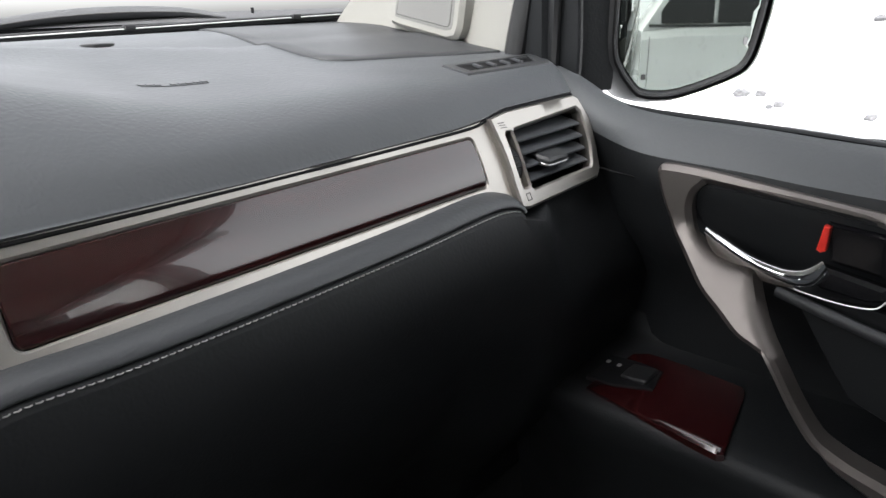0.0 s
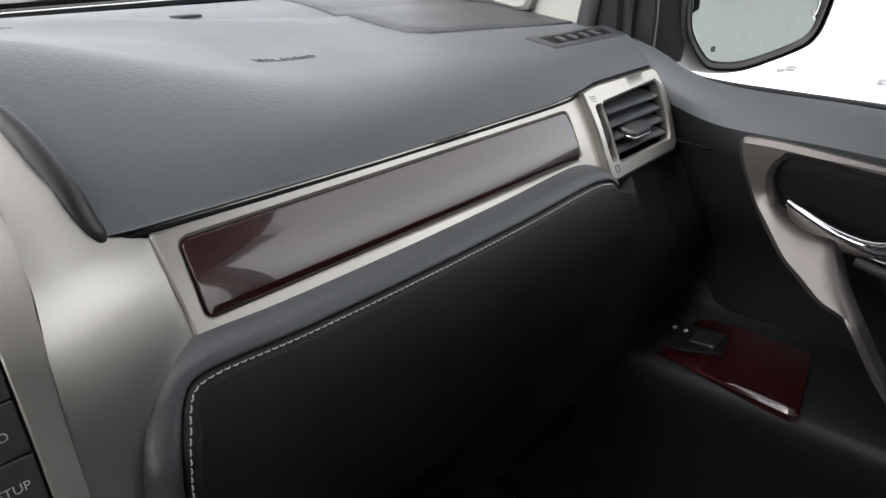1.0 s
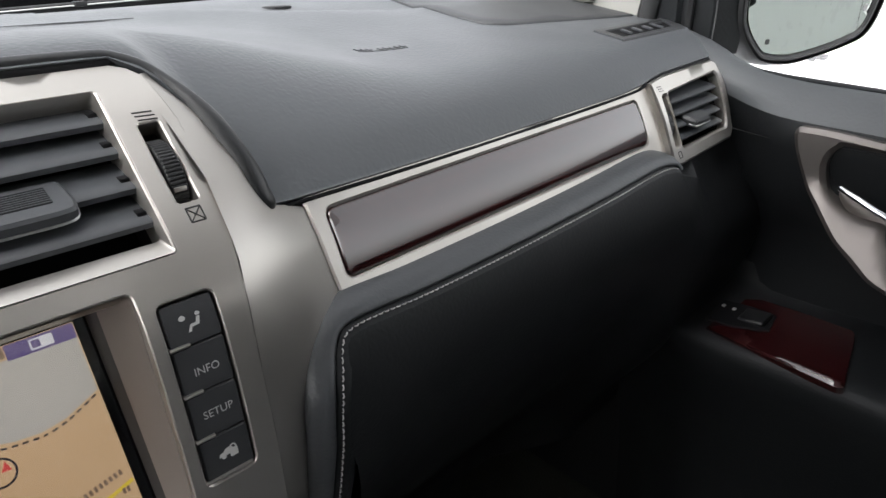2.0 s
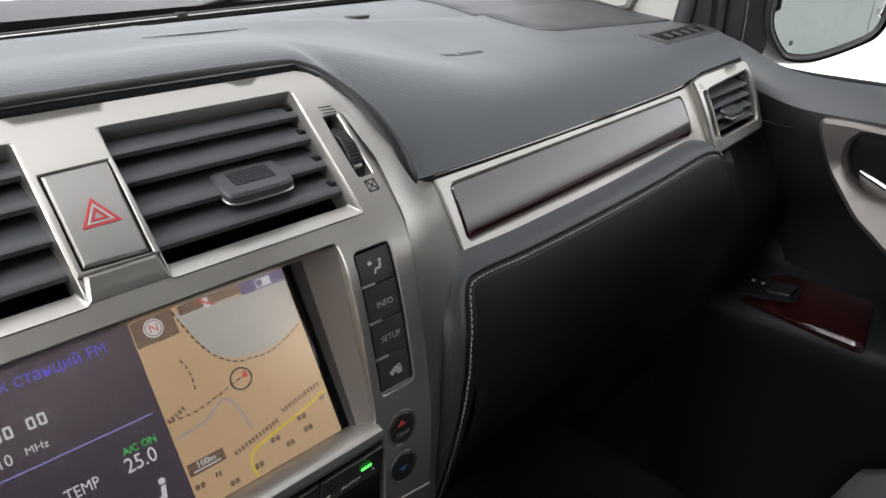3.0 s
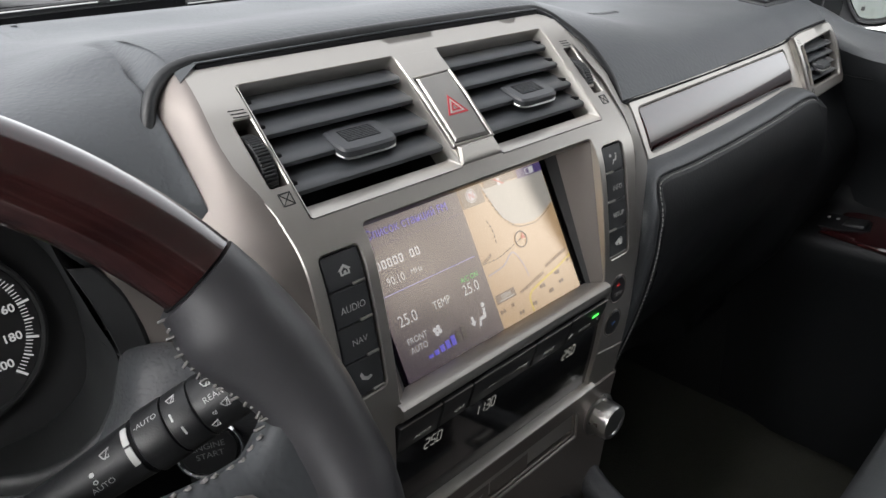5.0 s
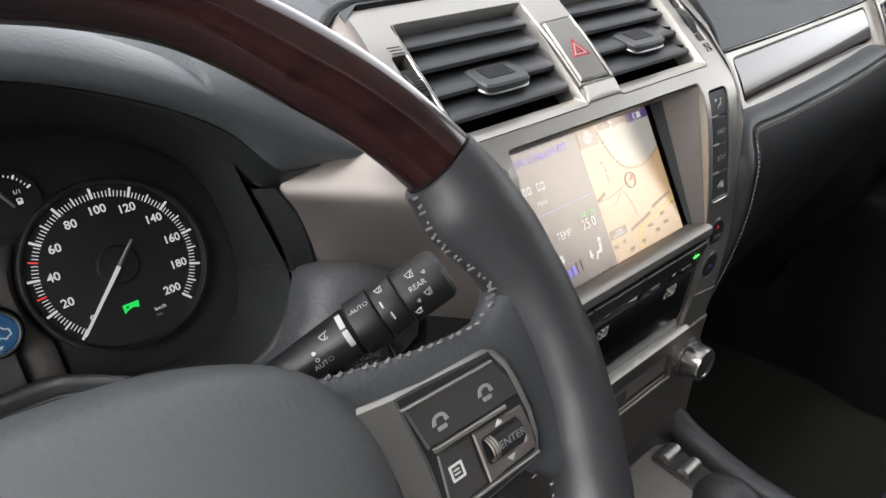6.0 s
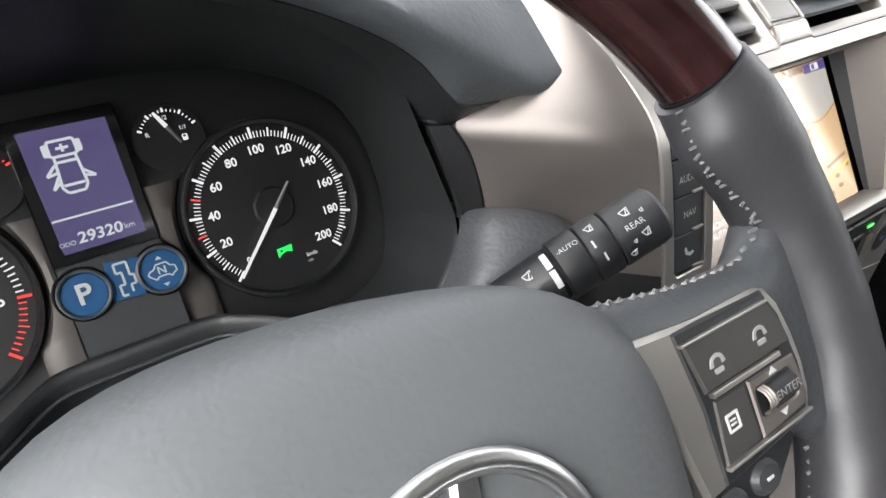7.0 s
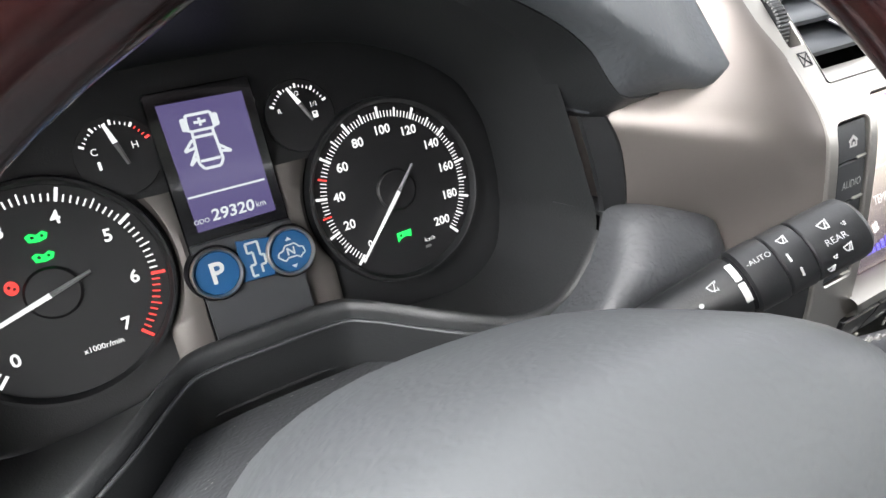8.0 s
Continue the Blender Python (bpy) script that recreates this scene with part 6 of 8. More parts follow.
    for k in range(20):
        a = 2 * math.pi * k / 20
        roll.append([wheel_at(s * sq(u), -sh(0.0162) + 0.0040 * math.cos(a), 0.0080 + 0.0042 * math.sin(a)) for u in (0.1135, 0.1150, 0.1285, 0.1292)])
    part("roller", loft(roll, closed_v=True), PLASTIC, b)
    for u in np.linspace(0.1140, 0.1165, 3):
        part("roller_band", tube([wheel_at(s * sq(u), -sh(0.0162) + 0.0041 * math.cos(a), 0.0080 + 0.0043 * math.sin(a)) for a in np.linspace(0, math.pi, 9)], 0.0005, seg=5), SILVER_DARK, b)
    if s > 0:
        part("word", writing("ENTER", 0.0030, lambda u, v, d=0: wheel_at(sq(u), -sh(v), d + 0.0124), 0.1228, 0.0158), PRINT_DIM, b)
    for v0 in (0.0088, 0.0232):
        q = 1 if v0 > 0.02 else -1
        part("arrow", sheet([(0.1195, v0 - 0.0010 * q), (0.1235, v0 - 0.0010 * q), (0.1215, v0 + 0.0014 * q)], [], pf(0.0102), 0.0003, 0.0001), PRINT, b)
    # lower switches below the plate
    low = part("lower_plate", sheet([(0.0820, 0.0345), (0.1300, 0.0325), (0.1330, 0.0380), (0.118, 0.050), (0.085, 0.056)], [], pf(0.0030), 0.010, 0.0015), PLASTIC, wheel)
    for cu, cv in ((0.0955, 0.0440), (0.1120, 0.0425)):
        part("round_switch", sheet(disc(cu, cv, 0.0068, 24, 0.0058), [], pf(0.0052), 0.005, 0.0016), PLASTIC_GREY, low)
        part("sign", sheet(rrect(cu - 0.0016, cu + 0.0016, cv - 0.0006, cv + 0.0006, 0.0002, 1), [], pf(0.0056), 0.0003, 0.0001), PRINT, low)
    return sp


for s in (1, -1):
    sp = spoke(s)
# laced stitches on the inner side of the grip, across the spoke's top and below it
STITCH_PATH = [((0.1652 - 0.0150 - thumb_rest(a) * 0.97) * math.cos(radians(a)), (0.1652 - 0.0150 - thumb_rest(a) * 0.97) * math.sin(radians(a)), 0.0005 + 0.002 * smooth_step(22, 12, a)) for a in np.linspace(30.0, 13.0, 17)]
STITCH_PATH += [(0.1445, 0.0345, 0.001), (0.1430, 0.0315, 0.0015), (0.1412, 0.0290, 0.0012)]
STITCH_PATH += [(u, spoke_top(u) + 0.0004, -0.001) for u in np.linspace(0.139, 0.066, 18)]
for k, (u, v, d) in enumerate(STITCH_PATH):
    wob = 0.0006 * math.sin(k * 2.4)
    a = radians(10 + 42 * (k % 2) + 12 * math.sin(k * 3.1))
    e = ((0.0026 + 0.0007 * math.sin(k * 1.7)) * math.cos(a), 0.0030 * math.sin(a)) if k < 19 else (0.0010, 0.0008)
    pts = [wheel_at(u - e[0] * 0.8 + wob, v - e[1] * 0.5, d), wheel_at(u + wob, v, d + 0.0010), wheel_at(u + e[0] * 0.8 + wob, v + e[1] * 0.5, d + 0.0010)]
    part("stitch", tube(pts, 0.00058 if k < 19 else 0.00075, seg=5), LACE, wheel)
for k, a in enumerate(np.linspace(-17, -55, 26)):
    u, v = (WR - 0.0132) * math.cos(radians(a)), (WR - 0.0132) * math.sin(radians(a))
    q = radians(20 + 25 * (k % 2))
    pts = [wheel_at(u - 0.0026 * math.cos(q), v - 0.0018 * math.sin(q), -0.004), wheel_at(u, v, -0.0025), wheel_at(u + 0.0026 * math.cos(q), v + 0.0018 * math.sin(q), -0.003)]
    part("stitch", tube(pts, 0.00065, seg=5), LACE, wheel)

# column cover
rows = []
for y, cz, hw, hh in ((0.085, 0.872, 0.125, 0.060), (0.060, 0.878, 0.122, 0.062), (0.035, 0.887, 0.118, 0.062), (0.020, 0.893, 0.114, 0.062), (0.000, 0.904, 0.108, 0.058), (-0.020, 0.917, 0.100, 0.054), (-0.045, 0.934, 0.088, 0.048), (-0.075, 0.950, 0.078, 0.044), (-0.100, 0.965, 0.070, 0.042)):
    row = []
    for k in range(40):
        a = 2 * math.pi * k / 40
        p = 3.2
        q = (abs(math.cos(a)) ** p + abs(math.sin(a)) ** p) ** (-1 / p)
        row.append((-0.3645 + hw * q * math.cos(a), y, cz + hh * q * math.sin(a)))
    rows.append(row)
col = thing("column_cover", "charcoal grained steering column cover", "column cover", (-0.3645, 0.02, 0.90))
part("shell", loft(rows, closed_u=True, cap=True), leather("grained_plastic", (0.04, 0.042, 0.046), 0.5, size=0.0026, depth=0.5), col, smooth=60)
SH = [[(-0.222, 0.060, 1.010), (-0.215, 0.058, 1.012), (-0.200, 0.056, 1.010), (-0.185, 0.054, 1.005), (-0.170, 0.052, 0.995), (-0.160, 0.05, 0.98)],
      [(-0.2222, 0.020, 1.0190), (-0.216, 0.008, 1.0240), (-0.206, 0.001, 1.0238), (-0.193, -0.006, 1.0215), (-0.176, -0.012, 1.0130), (-0.1655, -0.014, 0.9930)],
      [(-0.2270, 0.017, 1.0100), (-0.222, 0.003, 1.0155), (-0.211, -0.007, 1.0160), (-0.197, -0.014, 1.0125), (-0.179, -0.020, 1.0030), (-0.167, -0.022, 0.9840)],
      [(-0.2330, 0.016, 0.996), (-0.230, -0.001, 1.003), (-0.221, -0.016, 1.004), (-0.206, -0.024, 0.998), (-0.187, -0.024, 0.988), (-0.170, -0.022, 0.970)],
      [(-0.2440, 0.016, 0.980), (-0.246, -0.008, 0.990), (-0.240, -0.020, 0.988), (-0.222, -0.016, 0.980), (-0.196, -0.008, 0.975), (-0.176, -0.012, 0.955)],
      [(-0.262, 0.016, 0.971), (-0.264, -0.010, 0.974), (-0.256, -0.010, 0.968), (-0.228, 0.006, 0.962), (-0.200, 0.006, 0.955), (-0.178, -0.002, 0.94)]]
rng = random.Random(11)
bm = bmesh.new()
for k in range(240):
    x, y = -0.3645 + rng.uniform(-0.085, 0.085), rng.uniform(-0.03, 0.08)
    hw, cz, hh = float(np.interp(y, [-0.045, 0.0, 0.06], [0.088, 0.108, 0.122])), float(np.interp(y, [-0.045, -0.02, 0.0, 0.02, 0.035, 0.06, 0.085], [0.934, 0.917, 0.904, 0.893, 0.887, 0.878, 0.872])), float(np.interp(y, [-0.045, -0.02, 0.0, 0.02, 0.085], [0.048, 0.054, 0.058, 0.062, 0.060]))
    z = cz + hh * (1 - min(0.98, abs(x + 0.3645) / hw) ** 3.2) ** (1 / 3.2) + 0.0002
    q = rng.uniform(0.0003, 0.0010)
    bm.faces.new([bm.verts.new((x + q * math.cos(a) * (1 + 0.4 * math.cos(a + k)), y + q * math.sin(a), z + 0.0001 * math.cos(a))) for a in np.linspace(0, 2 * math.pi, 7)[:-1]])
part("dust_specks", bm, paint("grey_dust", (0.30, 0.29, 0.27), 0.9), col, "fine grey dust specks")
GRAINED = bpy.data.materials["grained_plastic"]
part("shoulder", loft([spline(r, 3) for r in SH]), GRAINED, col, "grained charcoal shoulder behind the stalk", smooth=70)

# right-hand stalk: a tapering barrel with rings and markings
ST0, ST1 = Vector((-0.300, -0.0480, 1.000)), Vector((-0.198, -0.0875, 1.049))
stalk = thing("wiper_stalk", "black wiper stalk with white printed signs", "stalk", ST0)
AX = (ST1 - ST0).normalized()
SU = Vector((0, 0, 1)).cross(AX).normalized()
SV = AX.cross(SU)
LEN = (ST1 - ST0).length


def barrel(name, prof, material, label="", cap=True, parent=None):
    rows = []
    for w, r, f in prof:
        c = ST0 + AX * (w * LEN)
        rows.append([c + SU * r * math.cos(2 * math.pi * k / 28) + SV * r * f * math.sin(2 * math.pi * k / 28) for k in range(28)])
    return part(name, loft(rows, closed_u=True, cap=cap), material, parent or stalk, label, smooth=35)


barrel("lever", [(-0.15, 0.008, 0.9), (0.0, 0.0090, 0.9), (0.3, 0.0106, 0.9), (0.585, 0.0128, 0.9)], PLASTIC)
barrel("gap", [(0.58, 0.0122, 0.9), (0.615, 0.0122, 0.9)], DARK)
barrel("switch_ring", [(0.602, 0.0128, 0.9), (0.610, 0.0140, 0.92), (0.70, 0.0140, 0.92), (0.708, 0.0134, 0.92)], PLASTIC, "black turning ring")
barrel("switch_ring", [(0.712, 0.0130, 0.92), (0.718, 0.0137, 0.92), (0.80, 0.0137, 0.92), (0.806, 0.0132, 0.92)], PLASTIC)
barrel("end_cap", [(0.810, 0.0130, 0.92), (0.816, 0.0136, 0.92), (0.96, 0.0134, 0.92), (0.985, 0.0128, 0.92), (1.0, 0.0108, 0.92), (1.004, 0.006, 0.92)], PLASTIC, "black end cap")


def on_barrel(r):
    def f(u, v, d=0.0):
        """u: along the stalk from its base; v: down round its front, from the top."""
        a = math.pi / 2 + 0.35 + v / r
        return ST0 + AX * u + (SU * math.cos(a) + SV * 0.91 * math.sin(a)) * (r + d)
    return f


rf = on_barrel(0.0142)
bar_f = on_barrel(0.0131)
part("mark_band", sheet(rrect(0.566 * LEN, 0.588 * LEN, -0.004, 0.0045, 0.0003, 1), [], bar_f, 0.0004, 0.00005, step=0.002), PRINT, stalk)
part("mark_band", sheet(rrect(0.566 * LEN, 0.588 * LEN, 0.0055, 0.014, 0.0003, 1), [], bar_f, 0.0004, 0.00005, step=0.002), PRINT, stalk)
part("ring_word", writing("-AUTO", 0.0023, rf, 0.660 * LEN, 0.0010), PRINT_MID, stalk)
part("ring_line", sheet(rrect(0.735 * LEN, 0.742 * LEN, 0.004, 0.0075, 0.0001, 1), [], on_barrel(0.0140), 0.0003, 0.00005), PRINT, stalk)
part("ring_line", sheet(rrect(0.750 * LEN, 0.757 * LEN, 0.011, 0.015, 0.0001, 1), [], on_barrel(0.0140), 0.0003, 0.00005), PRINT, stalk)
for u, v, s in ((0.755, -0.002, 0.0020), (0.880, 0.0005, 0.0022), (0.905, 0.0128, 0.0019), (0.50, 0.0015, 0.0023), (0.84, 0.0190, 0.0017), (0.86, 0.0140, 0.0009), (0.93, 0.0035, 0.0009)):
    f = on_barrel(0.0140 if u > 0.5 else 0.0122)
    part("wiper_sign", sheet([(u * LEN - s, v - s * 0.5), (u * LEN + s, v - s), (u * LEN + s * 0.7, v + s), (u * LEN - s * 0.5, v + s * 0.7)], [[(u * LEN - s * 0.72, v - s * 0.34), (u * LEN + s * 0.74, v - s * 0.72), (u * LEN + s * 0.52, v + s * 0.74), (u * LEN - s * 0.34, v + s * 0.5)]], f, 0.0003, 0.00005), PRINT_MID, stalk)
    part("wiper_sign", sheet([(u * LEN - s * 0.2, v + s * 0.9), (u * LEN + s * 0.45, v - s * 0.6), (u * LEN + s * 0.62, v - s * 0.5), (u * LEN, v + s * 1.0)], [], f, 0.0003, 0.00005), PRINT_MID, stalk)
part("cap_word", writing("REAR", 0.0026, on_barrel(0.0139), 0.885 * LEN, 0.0075), PRINT_MID, stalk)
part("lever_word", writing("AUTO", 0.0025, on_barrel(0.0122), 0.455 * LEN, 0.0125), PRINT_MID, stalk)
for v in (0.0060, 0.0095):
    part("lever_dot", sheet(disc(0.44 * LEN, v, 0.0010, 12), [disc(0.44 * LEN, v, 0.0006, 12)] if v > 0.007 else [], on_barrel(0.0121), 0.0003, 0.00005), PRINT, stalk)

# starter button on the lower panel behind the wheel
start = thing("starter_button", "round black engine start button with pale lettering", "button", (-0.200, -0.010, 0.960))
sf = plane_map((-0.200, -0.0105, 0.9605), Vector((0.93, -0.37, 0)), (0, -0.12, -1))
part("button_face", sheet(disc(0, 0, 0.0150, 36), [], sf, 0.008, 0.001), PLASTIC, start)
part("button_ring", sheet(disc(0, 0, 0.0180, 36), [disc(0, 0, 0.0155, 36)], sf, 0.014, 0.001), CHROME, start)
part("word", writing("ENGINE", 0.0036, sf, 0, -0.0035), PRINT_DIM, start)
part("word", writing("START", 0.0036, sf, 0, 0.0020), PRINT_DIM, start)

# ---- side air vent ----
side_vent = thing("side_air_vent", "side air vent with black slats in a champagne frame", "air vent", (0.65, 0.01, 1.0))
vf = lambda h: (lambda u, v, d=0.0: band(u, v, d + h))
hole_v = [(0.6030, 0.0130), (0.7025, 0.0080), (0.7065, 0.0120), (0.7050, 0.0420), (0.6985, 0.0605), (0.6945, 0.0640), (0.6030, 0.0650), (0.6005, 0.0620), (0.6000, 0.0180)]
slot_v = rrect(0.5895, 0.5985, 0.0140, 0.0620, 0.002)
frame_v = [(0.577, -0.0010), (0.600, -0.0040), (0.706, -0.0045), (0.7125, -0.0010), (0.7180, 0.0220), (0.7150, 0.0500), (0.7085, 0.0700), (0.7000, 0.0765), (0.590, 0.0790), (0.5790, 0.0770), (0.5800, 0.0400)]
fr = part("frame", sheet(frame_v, [hole_v, slot_v], vf(0.0065), 0.016, 0.0018, step=0.01), SILVER, side_vent, "satin champagne vent frame")
loops = [[band(u, v, d) for u, v in hole_v] for d in (-0.004, -0.045)]
bm = loft(loops, closed_u=True)
bm.faces.new([bm.verts.new(p) for p in loops[1]])
part("duct", bm, DARK, side_vent)
loops = [[band(u, v, d) for u, v in slot_v] for d in (-0.004, -0.02)]
bm = loft(loops, closed_u=True)
bm.faces.new([bm.verts.new(p) for p in loops[1]])
part("wheel_slot", bm, DARK, side_vent)
thumb_wheel(0.5940, side_vent, 0.018, 0.058, vf(0.0030))
for n, v in enumerate((0.0235, 0.0350, 0.0465, 0.0580)):
    for_back = Vector((0, 0.022, 0.006))
    rows = []
    for u in (0.6015, 0.64, 0.67, 0.7030 - 0.002 * n):
        p = band(u, v, 0.003)
        rows.append([p + Vector((0, 0, 0.0007)), p + for_back * 0.3 + Vector((0, 0, 0.0018)), p + for_back + Vector((0, 0, 0.0008)), p + for_back - Vector((0, 0, 0.0008)), p + for_back * 0.3 - Vector((0, 0, 0.0018)), p - Vector((0, 0, 0.0007))])
    part("slat", loft(rows, closed_u=True, cap=True), SLAT, side_vent)
    if n == 2:
        tf = plane_map(band(0.6420, v, 0.008) + Vector((0, 0, 0.003)), (1, 0.04, 0), -for_back)
        tab = part("slide_tab", sheet([(-0.0175, -0.018), (0.0175, -0.018), (0.0185, -0.002), (0.0140, 0.0050), (-0.0140, 0.0050), (-0.0175, -0.002)], [], tf, 0.0075, 0.002), PLASTIC_GREY, side_vent, "dark grey sliding tab")
        part("chrome_edge", tube(spline([tf(-0.0178, -0.001, -0.005), tf(-0.0145, 0.0055, -0.005), tf(0, 0.006, -0.005), tf(0.0145, 0.0055, -0.005), tf(0.0188, -0.001, -0.005)], 4), 0.0006, seg=6), EMBLEM_METAL, tab)
for k in range(3):
    part("open_mark", sheet([(0.5845 + 0.0008 * k, 0.0045 + k * 0.0022), (0.5925 + 0.0008 * k, 0.0050 + k * 0.0022), (0.5925 + 0.0008 * k, 0.0056 + k * 0.0022), (0.5845 + 0.0008 * k, 0.0051 + k * 0.0022)], [], vf(0.0068), 0.0003, 0.0001), PLASTIC, fr)
part("closed_mark", sheet(rrect(0.5885, 0.5945, 0.0665, 0.0730, 0.0003, 1), [rrect(0.5891, 0.5939, 0.0672, 0.0723, 0.0002, 1)], vf(0.0068), 0.0003, 0.0001), PLASTIC, fr)

# defroster outlet on the pad's corner, sensor and embossed mark
df = thing("window_defroster_vent", "black slotted side window outlet on the dashboard top", "air vent", (0.68, 0.09, 1.11))
dmap = lambda u, v, d=0.0: Vector((u, v, top_z(u, v) + d + 0.0006))
quad = [(0.618, 0.074), (0.716, 0.078), (0.738, 0.104), (0.626, 0.100)]
part("surround", sheet([(0.606, 0.066), (0.726, 0.068), (0.752, 0.110), (0.616, 0.108)], [quad], lambda u, v, d=0: dmap(u, v, d + 0.001), 0.003, 0.0008, step=0.01), PLASTIC_GREY, df)
part("opening", sheet(quad, [], lambda u, v, d=0: dmap(u, v, d - 0.0004), 0.002, 0.0001), DARK, df)
for k in range(4):
    u = 0.634 + k * 0.0195
    part("fin", sheet([(u, 0.0775), (u + 0.005, 0.0775), (u + 0.011, 0.0925), (u + 0.006, 0.0925)], [], lambda a, b, d=0: dmap(a, b, d + 0.0025), 0.002, 0.0005), HIDE_GREY, df)
part("bar", sheet([(0.700, 0.094), (0.724, 0.094), (0.726, 0.097), (0.701, 0.097)], [], lambda a, b, d=0: dmap(a, b, d + 0.002), 0.002, 0.0005), PLASTIC_GREY, df)
rows = [[(0.400 + r * math.cos(2 * math.pi * k / 24), 0.345 + r * math.sin(2 * math.pi * k / 24), top_z(0.4, 0.345) + h) for k in range(24)] for r, h in ((0.015, -0.002), (0.015, 0.0006), (0.0135, 0.0014), (0.008, 0.0018), (0.001, 0.0020))]
solid("sunlight_sensor", loft(rows, closed_u=True), PLASTIC, "small black sunlight sensor on the dashboard top", "sensor")
bm = bmesh.new()
for k in range(9):
    if k == 3:
        continue
    u0 = 0.3585 + k * 0.0059
    sheet(rrect(u0, u0 + 0.0045, 0.1535, 0.1585, 0.0006, 2), [], lambda u, v, d=0: Vector((u, v, top_z(u, v) + d + 0.0009)), 0.0022, 0.0001, bm=bm)
sheet(rrect(0.3585, 0.4095, 0.1500, 0.1512, 0.0004, 2), [], lambda u, v, d=0: Vector((u, v, top_z(u, v) + d + 0.0007)), 0.0014, 0.0001, step=0.005, bm=bm)
part("airbag_mark", bm, HIDE_GREY, dash, "embossed dark bars of an airbag mark")
SLIT = [(x, 0.3255 - 0.008 * w * w, 0.0002 + 0.0062 * math.sin(math.pi * w) ** 1.2) for w, x in ((w, 0.148 + 0.100 * w) for w in np.linspace(0, 1, 17))]
part("defroster_slit", loft([[(x, y - w * h, top_z(x, y - w * h) + 0.0006 + 0.0004 * (1 - abs(w - 0.5) * 2)) for w in (0, 0.25, 0.5, 0.75, 1)] for x, y, h in SLIT]), DARK, dash, "narrow dark crescent slit")

part("top_corner_cover", sheet([(0.555, 0.455), (0.536, 0.34), (0.533, 0.288), (0.533, 0.215), (0.538, 0.186), (0.556, 0.172), (0.61, 0.162), (0.68, 0.147), (0.735, 0.138), (0.745, 0.30), (0.735, 0.42)], [], lambda u, v, d=0.0: Vector((u, v, top_z(u, v) + d + 0.0022)), 0.003, 0.001, step=0.02), PLASTIC_GREY, dash, "charcoal corner cover by the pillar", smooth=60)

# ---- passenger door ----
door = thing("passenger_door", "black passenger door trim with bronze handle bezel", "car door", (0.72, -0.3, 0.42))


def belt_z(y):
    return float(np.interp(y, [-0.9, -0.228, -0.183, -0.14, -0.068, -0.04, -0.011, 0.013, 0.04, 0.09], [1.036, 1.0505, 1.0535, 1.0575, 1.0615, 1.0640, 1.069, 1.076, 1.090, 1.108]))


rows = []
for w in (0.0, 0.006, 0.012, 0.02, 0.03, 0.045, 0.06, 0.08, 0.11, 0.14, 0.18, 0.22, 0.26, 0.31):
    row = []
    for y in np.linspace(0.10, -0.95, 64):
        zb = belt_z(y)
        z = zb - w
        x = 0.700 + 0.038 * (1 - min(1, w / 0.045)) ** 1.8 + 0.010 * smooth_step(0.045, 0.08, w) + 0.058 * smooth_step(0.09, 0.19, w) + 0.012 * smooth_step(0.0, 0.10, y) * (1 - smooth_step(0.012, 0.045, w)) + 0.026 * smooth_step(-0.06, 0.012, y) * smooth_step(0.012, 0.045, w)
        row.append((x, y, z))
    rows.append(row)
rows.insert(0, [(p[0] + 0.012, p[1], p[2] - 0.001) for p in rows[0]])
part("lower_trim", loft(rows[5:]), KNEE, door, "black lower door trim", smooth=60)
part("upper_trim", loft(rows[:6]), leather("grained_door_pad", (0.064, 0.069, 0.074), 0.5, size=0.003, depth=0.3), door, "dark grey grained upper door trim", smooth=60)
part("trim_seam", tube([(0.7125, 0.03, 1.018), (0.708, -0.02, 1.0125), (0.706, -0.066, 1.0085)], 0.0009, seg=6), DARK, door)
rows = []
for z, x in ((0.84, 0.782), (0.822, 0.776), (0.8150, 0.762), (0.8110, 0.720), (0.8085, 0.665), (0.8065, 0.648), (0.802, 0.641), (0.79, 0.639), (0.76, 0.648), (0.70, 0.672), (0.55, 0.690), (0.42, 0.695)):
    rows.append([(x + (0.03 * smooth_step(-0.02, 0.09, y)), y, z) for y in np.linspace(0.10, -0.95, 40)])
part("armrest", loft(rows), KNEE, door, "black padded armrest", smooth=60)

# bezel round the handle, with the pull bar that runs down to the armrest
def bezel_x(y, z):
    return 0.699 - 0.040 * smooth_step(0.985, 0.915, z) - 0.014 * smooth_step(0.935, 0.90, z)


def bez(h):
    def f(y, v, d=0.0):
        z = -v
        return Vector((bezel_x(-y, z) - d - h, -y, z))
    return f


